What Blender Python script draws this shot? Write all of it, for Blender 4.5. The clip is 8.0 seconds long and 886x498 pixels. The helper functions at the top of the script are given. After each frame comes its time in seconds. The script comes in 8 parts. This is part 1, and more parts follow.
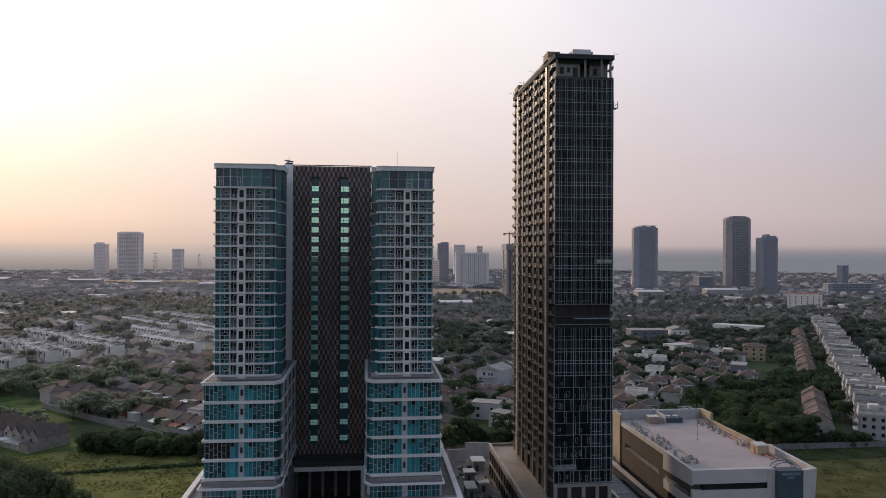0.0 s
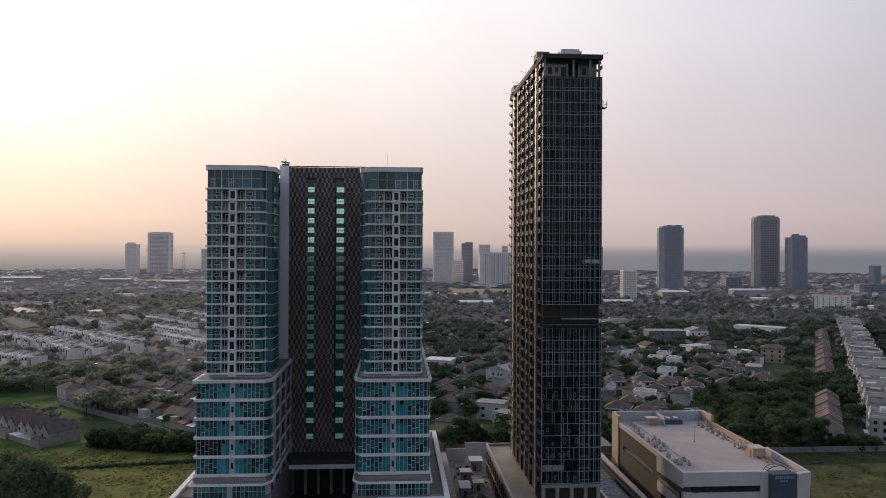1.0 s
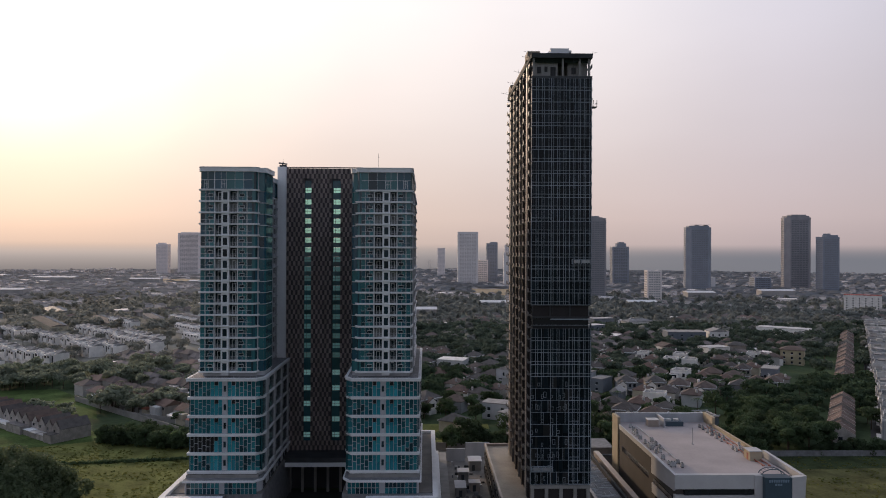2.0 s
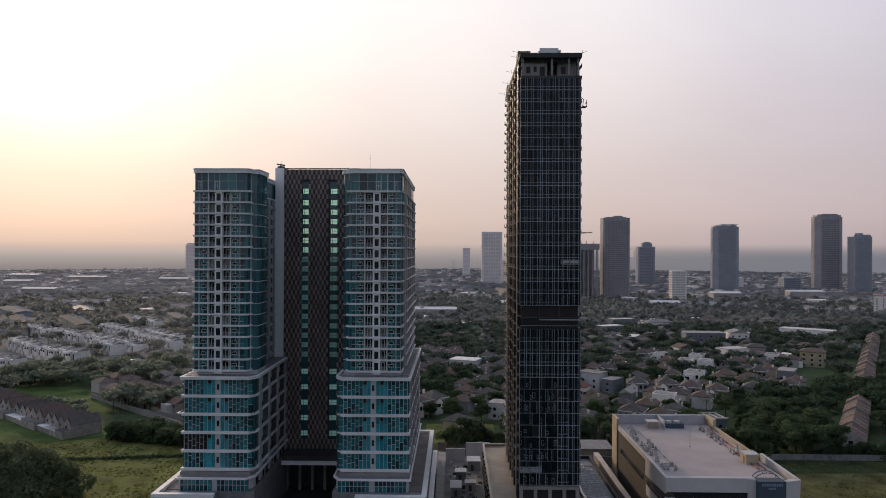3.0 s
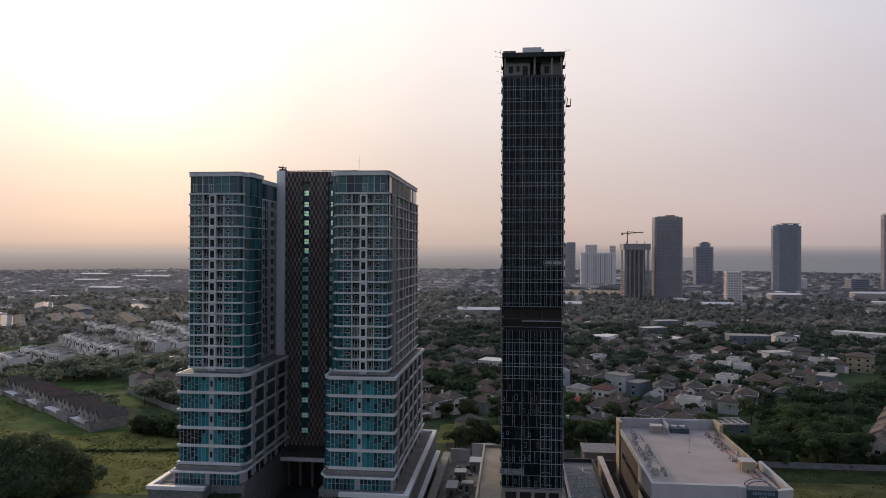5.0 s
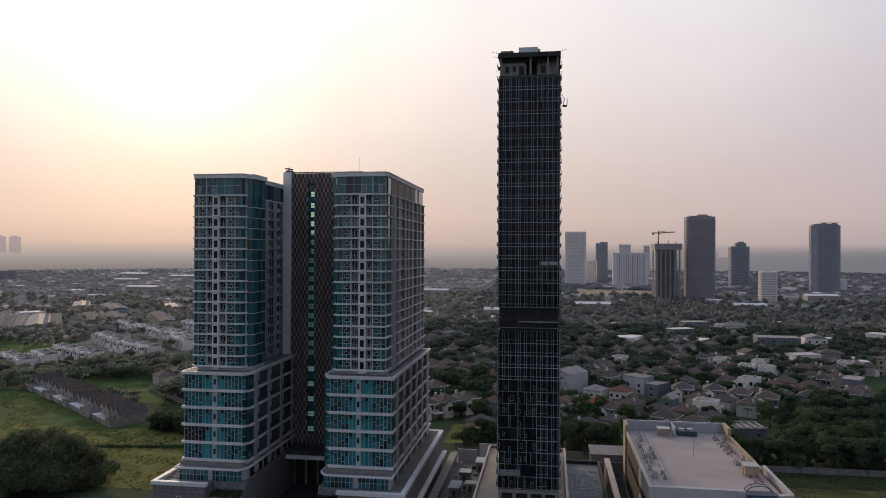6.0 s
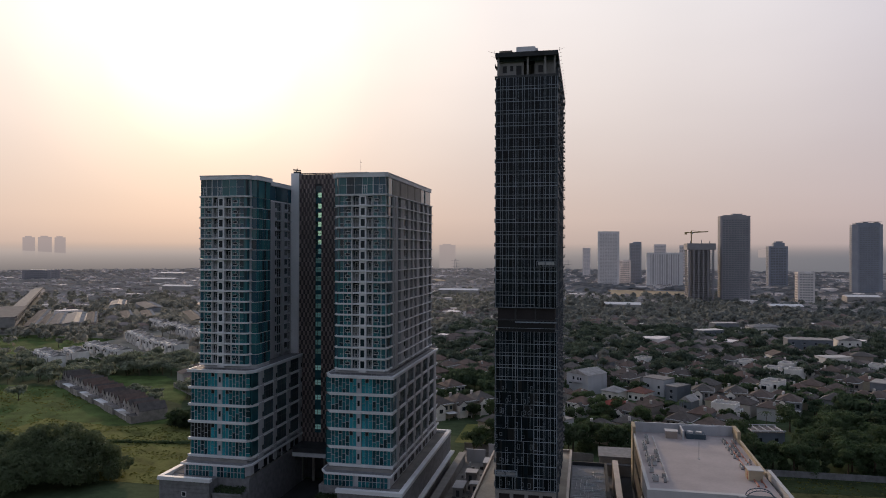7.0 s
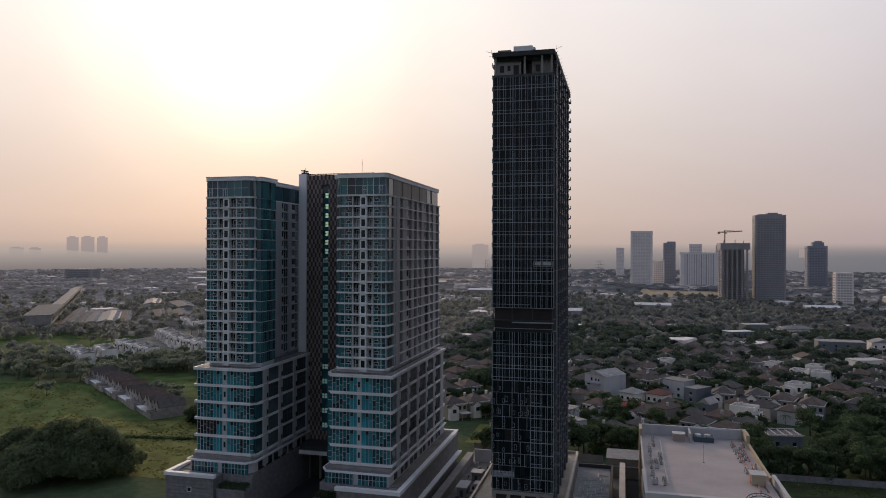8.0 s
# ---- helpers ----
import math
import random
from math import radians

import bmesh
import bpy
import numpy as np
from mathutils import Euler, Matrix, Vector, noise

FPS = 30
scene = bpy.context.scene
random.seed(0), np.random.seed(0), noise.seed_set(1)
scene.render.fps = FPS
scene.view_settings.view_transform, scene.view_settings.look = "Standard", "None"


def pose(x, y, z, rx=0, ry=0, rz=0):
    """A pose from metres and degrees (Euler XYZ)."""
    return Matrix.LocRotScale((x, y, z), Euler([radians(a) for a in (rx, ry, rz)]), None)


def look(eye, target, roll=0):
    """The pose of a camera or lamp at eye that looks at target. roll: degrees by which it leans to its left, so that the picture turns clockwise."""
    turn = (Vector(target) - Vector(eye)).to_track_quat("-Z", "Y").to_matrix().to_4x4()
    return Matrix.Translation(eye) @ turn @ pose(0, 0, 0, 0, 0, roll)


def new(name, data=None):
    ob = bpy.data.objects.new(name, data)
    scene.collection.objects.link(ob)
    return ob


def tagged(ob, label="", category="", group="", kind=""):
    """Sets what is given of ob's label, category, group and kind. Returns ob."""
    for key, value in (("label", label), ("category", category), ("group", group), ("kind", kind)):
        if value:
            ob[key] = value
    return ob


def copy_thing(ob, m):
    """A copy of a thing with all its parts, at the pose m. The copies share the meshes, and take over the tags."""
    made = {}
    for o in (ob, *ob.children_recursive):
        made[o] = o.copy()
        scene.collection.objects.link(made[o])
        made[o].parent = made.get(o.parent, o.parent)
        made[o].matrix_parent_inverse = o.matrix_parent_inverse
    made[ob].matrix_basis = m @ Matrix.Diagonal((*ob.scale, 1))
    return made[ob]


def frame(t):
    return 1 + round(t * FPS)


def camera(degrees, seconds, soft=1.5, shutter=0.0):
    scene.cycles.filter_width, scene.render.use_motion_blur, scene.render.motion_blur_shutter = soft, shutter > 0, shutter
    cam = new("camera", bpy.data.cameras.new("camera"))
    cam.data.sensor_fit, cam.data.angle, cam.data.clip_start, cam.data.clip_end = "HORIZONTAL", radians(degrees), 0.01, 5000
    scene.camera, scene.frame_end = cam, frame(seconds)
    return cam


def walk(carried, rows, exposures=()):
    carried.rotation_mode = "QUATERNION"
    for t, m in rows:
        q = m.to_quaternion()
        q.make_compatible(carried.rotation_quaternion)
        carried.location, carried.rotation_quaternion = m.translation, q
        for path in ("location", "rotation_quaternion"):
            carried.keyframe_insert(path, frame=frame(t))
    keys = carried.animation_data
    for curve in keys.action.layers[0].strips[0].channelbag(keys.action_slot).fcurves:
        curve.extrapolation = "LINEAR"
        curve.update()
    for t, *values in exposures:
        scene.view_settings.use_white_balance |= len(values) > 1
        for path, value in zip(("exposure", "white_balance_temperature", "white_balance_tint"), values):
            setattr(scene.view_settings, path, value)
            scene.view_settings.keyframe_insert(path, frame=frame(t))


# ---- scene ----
cam = camera(63.8, 8.0, soft=1.0)
METRES, EYE, TILT, LEAN, TURN = 84.0, 78.0, 0.0, 0.0, -6.0
ROWS = [
    (0.0, 0.0, 0.0, 0.0, -0.0, 0.24, -0.26),
    (0.5, 0.0653, -0.0053, 0.0009, 1.13, 0.24, -0.26),
    (1.0, 0.13, -0.0083, 0.0017, 2.28, 0.22, -0.26),
    (1.5, 0.1945, -0.0089, 0.002, 3.45, 0.22, -0.25),
    (3.0, 0.3852, -0.0017, 0.0042, 6.9, 0.2, -0.24),
    (3.5, 0.4477, 0.0036, 0.0051, 8.05, 0.2, -0.23),
    (4.0, 0.5096, 0.0106, 0.0061, 9.23, 0.2, -0.22),
    (4.5, 0.5706, 0.0193, 0.0065, 10.45, 0.2, -0.21),
    (6.0, 0.7534, 0.0508, 0.0098, 14.57, 0.18, -0.19),
    (6.5, 0.8127, 0.064, 0.0106, 16.01, 0.17, -0.18),
    (7.0, 0.8715, 0.0796, 0.0106, 17.44, 0.17, -0.17),
    (7.5, 0.9293, 0.0963, 0.0117, 18.85, 0.15, -0.17),
    (8.0, 0.9869, 0.1145, 0.0121, 20.27, 0.14, -0.18),
]
walk(cam, [(t, pose(0, 0, EYE, TILT, LEAN, TURN) @ pose(METRES * x, METRES * y, METRES * z, 90 + pitch, roll, yaw)) for t, x, y, z, yaw, pitch, roll in ROWS],
     exposures=[(0.0, 0.06), (2.0, 0.01), (4.5, -0.08), (6.5, -0.17), (8.0, -0.24)])


# ---- world, sun ----
SUN_AZ, SUN_EL = radians(30), radians(14)          # west of north, above the horizon
SUN = Vector((-math.sin(SUN_AZ) * math.cos(SUN_EL), math.cos(SUN_AZ) * math.cos(SUN_EL), math.sin(SUN_EL)))


def build_world():
    w = bpy.data.worlds.new("hazy_evening_sky")
    scene.world = w
    w.use_nodes = True
    nt = w.node_tree
    nt.nodes.clear()
    N, L = nt.nodes.new, nt.links.new
    out = N("ShaderNodeOutputWorld")
    sky = N("ShaderNodeTexSky")
    sky.sky_type = "NISHITA"
    sky.sun_disc = False
    sky.sun_elevation, sky.sun_rotation = SUN_EL, -SUN_AZ
    sky.dust_density, sky.air_density, sky.ozone_density = 3.0, 1.0, 1.0
    bg1 = N("ShaderNodeBackground")
    bg1.inputs[1].default_value = 0.05
    filt = N("ShaderNodeMix")                       # the clear sky seen through thick evening haze
    filt.data_type, filt.blend_type = "RGBA", "MULTIPLY"
    filt.inputs[0].default_value = 1.0
    filt.inputs[7].default_value = (0.10, 0.083, 0.066, 1)
    L(sky.outputs[0], filt.inputs[6])
    L(filt.outputs[2], bg1.inputs[0])
    tc = N("ShaderNodeTexCoord")
    nrm = N("ShaderNodeVectorMath")
    nrm.operation = "NORMALIZE"
    L(tc.outputs["Generated"], nrm.inputs[0])
    sep = N("ShaderNodeSeparateXYZ")
    L(nrm.outputs[0], sep.inputs[0])
    elev = N("ShaderNodeValToRGB")
    er = elev.color_ramp
    er.elements[0].position, er.elements[0].color = 0.0, (0.43, 0.37, 0.365, 1)
    er.elements[1].position, er.elements[1].color = 1.0, (0.36, 0.44, 0.60, 1)
    for p, c in ((0.012, (0.54, 0.448, 0.435)), (0.045, (0.618, 0.516, 0.502)), (0.16, (0.64, 0.585, 0.61)), (0.32, (0.66, 0.655, 0.73))):
        e = er.elements.new(p)
        e.color = (*c, 1)
    L(sep.outputs[2], elev.inputs[0])
    dot = N("ShaderNodeVectorMath")
    dot.operation = "DOT_PRODUCT"
    dot.inputs[1].default_value = SUN
    L(nrm.outputs[0], dot.inputs[0])
    mp = N("ShaderNodeMapRange")
    mp.inputs[1].default_value, mp.inputs[2].default_value = -1.0, 1.0
    mp.inputs[3].default_value, mp.inputs[4].default_value = 0.0, 1.0
    L(dot.outputs["Value"], mp.inputs[0])
    # the sky dims and cools away from the sun
    side = N("ShaderNodeValToRGB")
    sr = side.color_ramp
    sr.elements[0].position, sr.elements[0].color = 0.0, (0.50, 0.56, 0.64, 1)
    sr.elements[1].position, sr.elements[1].color = 1.0, (1.08, 1.03, 0.96, 1)
    for p, c in ((0.5, (0.60, 0.64, 0.69)), (0.78, (0.92, 0.905, 0.95)), (0.92, (1.07, 1.03, 0.98))):
        e = sr.elements.new(p)
        e.color = (*c, 1)
    L(mp.outputs[0], side.inputs[0])
    # bright veil of haze round the sun, weaker low over the land
    veil = N("ShaderNodeValToRGB")
    vr = veil.color_ramp
    vr.interpolation = "EASE"
    vr.elements[0].position, vr.elements[0].color = 0.66, (0, 0, 0, 1)
    vr.elements[1].position, vr.elements[1].color = 1.0, (0.75, 0.67, 0.53, 1)
    for p, c in ((0.80, (0.075, 0.064, 0.053)), (0.90, (0.160, 0.141, 0.117)), (0.955, (0.212, 0.187, 0.153)), (0.985, (0.31, 0.272, 0.215)), (0.996, (0.48, 0.425, 0.33))):
        e = vr.elements.new(p)
        e.color = (*c, 1)
    L(mp.outputs[0], veil.inputs[0])
    low = N("ShaderNodeMapRange")
    low.interpolation_type = "SMOOTHSTEP"
    low.inputs[1].default_value, low.inputs[2].default_value = 0.01, 0.36
    low.inputs[3].default_value, low.inputs[4].default_value = 0.09, 1.6
    L(sep.outputs[2], low.inputs[0])
    veil2 = N("ShaderNodeMix")
    veil2.data_type, veil2.blend_type = "RGBA", "MULTIPLY"
    veil2.inputs[0].default_value = 1.0
    L(veil.outputs[0], veil2.inputs[6])
    L(low.outputs[0], veil2.inputs[7])
    cloud = N("ShaderNodeTexNoise")
    cloud.inputs["Scale"].default_value, cloud.inputs["Detail"].default_value = 2.2, 3.0
    stretch = N("ShaderNodeVectorMath")
    stretch.operation = "MULTIPLY"
    stretch.inputs[1].default_value = (1, 1, 3.5)
    L(nrm.outputs[0], stretch.inputs[0])
    L(stretch.outputs[0], cloud.inputs["Vector"])
    cm = N("ShaderNodeMapRange")
    cm.inputs[3].default_value, cm.inputs[4].default_value = 0.93, 1.07
    L(cloud.outputs[0], cm.inputs[0])
    mul = N("ShaderNodeMix")
    mul.data_type, mul.blend_type = "RGBA", "MULTIPLY"
    mul.inputs[0].default_value = 1.0
    L(elev.outputs[0], mul.inputs[6])
    L(side.outputs[0], mul.inputs[7])
    bg2 = N("ShaderNodeBackground")
    tot = N("ShaderNodeMix")
    tot.data_type, tot.blend_type = "RGBA", "ADD"
    tot.inputs[0].default_value = 1.0
    L(mul.outputs[2], tot.inputs[6])
    L(veil2.outputs[2], tot.inputs[7])
    L(tot.outputs[2], bg2.inputs[0])
    L(cm.outputs[0], bg2.inputs[1])
    add = N("ShaderNodeAddShader")
    L(bg1.outputs[0], add.inputs[0])
    L(bg2.outputs[0], add.inputs[1])
    L(add.outputs[0], out.inputs[0])


build_world()
sun_data = bpy.data.lights.new("sun", "SUN")
sun_data.energy, sun_data.angle, sun_data.color = 1.55, radians(3.0), (1.0, 0.72, 0.48)
sun = new("sun", sun_data)
sun.matrix_world = look(SUN * 500, (0, 0, 0))


# ---- materials ----
def surf(name, col, rough=0.75, metal=0.0, var=0.2, size=3.0, fine=0.3, bump=0.15, rnd=0.0, ramp=None, spec=0.35, island=False, streak=0.0, sheen=0.0, leaf=0.0):
    """A procedural surface: col varied at two scales (size and fine, metres), by object (rnd) or picked from a ramp of colours."""
    m = bpy.data.materials.new(name)
    m.use_nodes = True
    nt = m.node_tree
    N, L = nt.nodes.new, nt.links.new
    b = nt.nodes["Principled BSDF"]
    b.inputs["Roughness"].default_value = rough
    b.inputs["Metallic"].default_value = metal
    b.inputs["Specular IOR Level"].default_value = spec
    if sheen:
        b.inputs["Sheen Weight"].default_value = sheen
        b.inputs["Sheen Roughness"].default_value = 0.5
    geo = N("ShaderNodeNewGeometry")
    n1, n2 = N("ShaderNodeTexNoise"), N("ShaderNodeTexNoise")
    n1.inputs["Scale"].default_value, n2.inputs["Scale"].default_value = 1 / size, 1 / fine
    n1.inputs["Detail"].default_value, n2.inputs["Detail"].default_value = 4, 2
    L(geo.outputs["Position"], n1.inputs["Vector"])
    L(geo.outputs["Position"], n2.inputs["Vector"])
    if streak:
        sc = N("ShaderNodeVectorMath")
        sc.operation = "MULTIPLY"
        sc.inputs[1].default_value = (1, 1, streak)
        L(geo.outputs["Position"], sc.inputs[0])
        L(sc.outputs[0], n1.inputs["Vector"])
    mx = N("ShaderNodeMath")
    mx.operation = "MULTIPLY_ADD"
    mx.inputs[1].default_value = 0.35
    L(n2.outputs[0], mx.inputs[0])
    L(n1.outputs[0], mx.inputs[2])
    mr = N("ShaderNodeMapRange")
    mr.inputs[1].default_value, mr.inputs[2].default_value = 0.4, 0.95
    mr.inputs[3].default_value, mr.inputs[4].default_value = 1 - var, 1 + var
    L(mx.outputs[0], mr.inputs[0])
    hsv = N("ShaderNodeHueSaturation")
    L(mr.outputs[0], hsv.inputs["Value"])
    if ramp:
        cr = N("ShaderNodeValToRGB")
        cr.color_ramp.interpolation = "CONSTANT"
        els = cr.color_ramp.elements
        els[0].color = (*ramp[0], 1)
        els[1].position, els[1].color = 1 / len(ramp), (*ramp[1], 1)
        for i, c in enumerate(ramp[2:]):
            e = els.new((i + 2) / len(ramp))
            e.color = (*c, 1)
        if island:
            oi = N("ShaderNodeObjectInfo")
            ad = N("ShaderNodeMath")
            ad.operation = "ADD"
            fr = N("ShaderNodeMath")
            fr.operation = "FRACT"
            L(geo.outputs["Random Per Island"], ad.inputs[0])
            L(oi.outputs["Random"], ad.inputs[1])
            L(ad.outputs[0], fr.inputs[0])
            L(fr.outputs[0], cr.inputs[0])
        else:
            oi = N("ShaderNodeObjectInfo")
            L(oi.outputs["Random"], cr.inputs[0])
        L(cr.outputs[0], hsv.inputs["Color"])
    else:
        hsv.inputs["Color"].default_value = (*col, 1)
        if rnd:
            oi = N("ShaderNodeObjectInfo")
            rr = N("ShaderNodeMapRange")
            rr.inputs[3].default_value, rr.inputs[4].default_value = 1 - rnd, 1 + rnd
            src = geo.outputs["Random Per Island"] if island else oi.outputs["Random"]
            L(src, rr.inputs[0])
            mm = N("ShaderNodeMath")
            mm.operation = "MULTIPLY"
            L(rr.outputs[0], mm.inputs[0])
            L(mr.outputs[0], mm.inputs[1])
            L(mm.outputs[0], hsv.inputs["Value"])
    L(hsv.outputs[0], b.inputs["Base Color"])
    if leaf:                                        # thin leaves let light through
        tl, ms = N("ShaderNodeBsdfTranslucent"), N("ShaderNodeMixShader")
        ms.inputs[0].default_value = leaf
        L(hsv.outputs[0], tl.inputs[0])
        L(b.outputs[0], ms.inputs[1])
        L(tl.outputs[0], ms.inputs[2])
        L(ms.outputs[0], nt.nodes["Material Output"].inputs[0])
    if bump:
        bp = N("ShaderNodeBump")
        bp.inputs["Strength"].default_value = bump
        bp.inputs["Distance"].default_value = fine * 0.3
        L(n2.outputs[0], bp.inputs["Height"])
        L(bp.outputs[0], b.inputs["Normal"])
    return m


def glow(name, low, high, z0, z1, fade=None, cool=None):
    """Haze as emitted colour: it runs from low to high between two heights, cooler to the east, thinning out between
    two heights.
    """
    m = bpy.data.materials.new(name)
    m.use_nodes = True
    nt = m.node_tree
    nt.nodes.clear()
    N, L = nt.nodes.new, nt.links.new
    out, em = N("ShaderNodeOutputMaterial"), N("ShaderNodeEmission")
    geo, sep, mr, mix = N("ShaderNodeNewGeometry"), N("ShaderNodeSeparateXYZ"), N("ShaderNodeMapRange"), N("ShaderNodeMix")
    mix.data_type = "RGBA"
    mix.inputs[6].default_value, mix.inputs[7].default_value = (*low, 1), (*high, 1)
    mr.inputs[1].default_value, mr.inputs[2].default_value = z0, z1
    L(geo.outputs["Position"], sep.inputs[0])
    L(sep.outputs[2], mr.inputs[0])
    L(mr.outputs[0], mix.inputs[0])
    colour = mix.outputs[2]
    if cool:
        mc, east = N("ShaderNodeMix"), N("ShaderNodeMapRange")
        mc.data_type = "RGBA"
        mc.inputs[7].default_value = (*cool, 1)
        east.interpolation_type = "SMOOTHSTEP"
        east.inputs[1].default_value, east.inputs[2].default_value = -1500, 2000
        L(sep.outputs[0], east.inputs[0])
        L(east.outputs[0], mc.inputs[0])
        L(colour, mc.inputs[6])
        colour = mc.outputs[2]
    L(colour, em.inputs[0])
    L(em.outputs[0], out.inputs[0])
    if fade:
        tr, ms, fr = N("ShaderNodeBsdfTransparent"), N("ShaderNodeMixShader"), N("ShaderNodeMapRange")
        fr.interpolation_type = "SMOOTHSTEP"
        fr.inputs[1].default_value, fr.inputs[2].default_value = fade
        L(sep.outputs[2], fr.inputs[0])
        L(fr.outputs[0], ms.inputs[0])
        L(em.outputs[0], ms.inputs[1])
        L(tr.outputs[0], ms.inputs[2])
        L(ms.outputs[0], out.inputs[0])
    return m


M_WHITE = surf("white_paint", (0.74, 0.75, 0.77), 0.6, var=0.12, size=5, fine=0.5, bump=0.05, streak=0.2)
M_FRAME = surf("pale_aluminium_frame", (0.62, 0.64, 0.66), 0.5, var=0.1, size=3, fine=0.4, bump=0.0)
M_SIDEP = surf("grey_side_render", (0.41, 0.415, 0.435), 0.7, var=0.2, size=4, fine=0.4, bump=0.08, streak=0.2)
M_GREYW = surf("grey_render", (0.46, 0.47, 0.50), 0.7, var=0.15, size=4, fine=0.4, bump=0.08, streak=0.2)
M_CONC = surf("concrete", (0.25, 0.242, 0.232), 0.85, var=0.25, size=4, fine=0.4, bump=0.2)
M_DCONC = surf("dark_concrete", (0.05, 0.052, 0.055), 0.85, var=0.3, size=4, fine=0.4, bump=0.2)
M_CURT = surf("pale_curtained_glass", (0.17, 0.18, 0.18), 0.25, var=0.25, size=1.2, fine=0.3, bump=0.0, rnd=0.35)
M_TEAL = surf("teal_glass", (0.05, 0.2, 0.24), 0.12, var=0.1, size=2, fine=0.6, bump=0.03, spec=0.6, island=True,
              ramp=[(0.036, 0.140, 0.165), (0.022, 0.070, 0.090), (0.045, 0.175, 0.200), (0.028, 0.095, 0.135), (0.018, 0.042, 0.055), (0.038, 0.150, 0.165)])
M_TEALD = surf("deep_teal_glass", (0.018, 0.085, 0.105), 0.12, var=0.15, size=3, fine=0.6, bump=0.03, spec=0.6, rnd=0.3)
M_BLACKG = surf("unglazed_opening", (0.010, 0.011, 0.013), 0.4, var=0.2, bump=0.0)
M_DOOR = surf("balcony_door_glass", (0.016, 0.030, 0.038), 0.12, var=0.3, spec=0.22, bump=0.0, rnd=0.5)
M_PANE = surf("loft_glass", (0.04, 0.2, 0.24), 0.1, var=0.1, size=2, fine=0.6, bump=0.03, spec=0.6, island=True,
              ramp=[(0.022, 0.145, 0.175), (0.016, 0.085, 0.105), (0.012, 0.065, 0.085), (0.028, 0.185, 0.215), (0.010, 0.035, 0.048), (0.020, 0.120, 0.150)])
M_PANEB = surf("bright_loft_glass", (0.05, 0.34, 0.45), 0.12, var=0.12, size=2, fine=0.6, bump=0.03, spec=0.5, island=True,
               ramp=[(0.034, 0.235, 0.290), (0.046, 0.305, 0.375), (0.030, 0.200, 0.255), (0.038, 0.265, 0.310)])
M_LITP = surf("stair_glass", (0.36, 0.66, 0.64), 0.2, var=0.2, bump=0.0, rnd=0.2)
M_LITD = surf("dim_stair_glass", (0.12, 0.34, 0.34), 0.2, var=0.2, bump=0.0, rnd=0.35)
for lit_, strength_ in ((M_LITP, 0.085), (M_LITD, 0.035)):     # the panes themselves glow faintly, for landing lamps inferred behind them
    shade_ = lit_.node_tree.nodes["Principled BSDF"]
    shade_.inputs["Emission Color"].default_value = (0.55, 1.0, 0.95, 1)
    shade_.inputs["Emission Strength"].default_value = strength_
M_NAVY = surf("dark_curtain_glass", (0.012, 0.016, 0.022), 0.16, var=0.2, bump=0.02, spec=0.17, island=True,
              ramp=[(0.010, 0.015, 0.019), (0.006, 0.009, 0.012), (0.015, 0.022, 0.029), (0.008, 0.012, 0.016)])
M_MULL = surf("grey_aluminium_mullion", (0.26, 0.30, 0.345), 0.5, metal=0.0, var=0.3, size=3, fine=0.5, bump=0.0, rnd=0.2)
# taupe taken near black: the shade of the balcony bays is in it
M_TAUPE = surf("darkened_taupe_render", (0.030, 0.026, 0.027), 0.85, var=0.25, size=4, fine=0.4, bump=0.15, streak=0.15)
M_PALEP = surf("pale_tower_pier", (0.40, 0.335, 0.29), 0.42, spec=0.5, var=0.2, size=4, fine=0.4, bump=0.1, streak=0.15)
M_OCHRE = surf("weathered_ochre_render", (0.22, 0.175, 0.14), 0.7, var=0.3, size=3, fine=0.4, bump=0.15, streak=0.3)
M_RAIL = surf("dark_railing", (0.05, 0.055, 0.06), 0.5, var=0.2, bump=0.0)
M_STONE = surf("grey_stone_cladding", (0.20, 0.20, 0.21), 0.75, var=0.3, size=1.5, fine=0.25, bump=0.3)
M_ROOFDECK = surf("grey_roof_membrane", (0.42, 0.37, 0.365), 0.8, var=0.14, size=9, fine=0.8, bump=0.05)
M_MALL = surf("white_mall_cladding", (0.50, 0.49, 0.49), 0.6, var=0.1, size=4, fine=0.4, bump=0.03)
M_BEIGE = surf("beige_mall_wall", (0.42, 0.35, 0.25), 0.75, var=0.12, size=4, fine=0.4, bump=0.05)
M_BROWNW = surf("brown_mall_wall", (0.066, 0.058, 0.054), 0.8, var=0.15, size=4, fine=0.4, bump=0.05)
M_BLUEG = surf("blue_grey_panel", (0.055, 0.085, 0.11), 0.6, var=0.12, size=4, fine=0.4, bump=0.03)
M_METAL = surf("galvanised_metal", (0.42, 0.43, 0.44), 0.5, metal=0.4, var=0.2, size=1, fine=0.1, bump=0.05, rnd=0.3)
M_PIPE = surf("red_pipe_paint", (0.36, 0.13, 0.09), 0.6, var=0.2)
M_ASPH = surf("asphalt", (0.040, 0.040, 0.042), 0.9, var=0.3, size=6, fine=0.3, bump=0.2)
M_PAVE = surf("pale_paving", (0.19, 0.178, 0.165), 0.9, var=0.3, size=5, fine=0.4, bump=0.2)
M_EARTH = surf("town_ground", (0.062, 0.088, 0.046), 1.0, var=0.5, size=30, fine=3, bump=0.4, spec=0.05)
# far land: haze painted as base colour, warm to the west, cooler east
M_FARLAND = surf("hazed_far_land", (0.33, 0.305, 0.288), 1.0, var=0.35, size=160, fine=22, bump=0.0, spec=0.06)
M_FARLAND2 = surf("paler_hazed_land", (0.40, 0.36, 0.342), 1.0, var=0.22, size=400, fine=40, bump=0.0, spec=0.05)
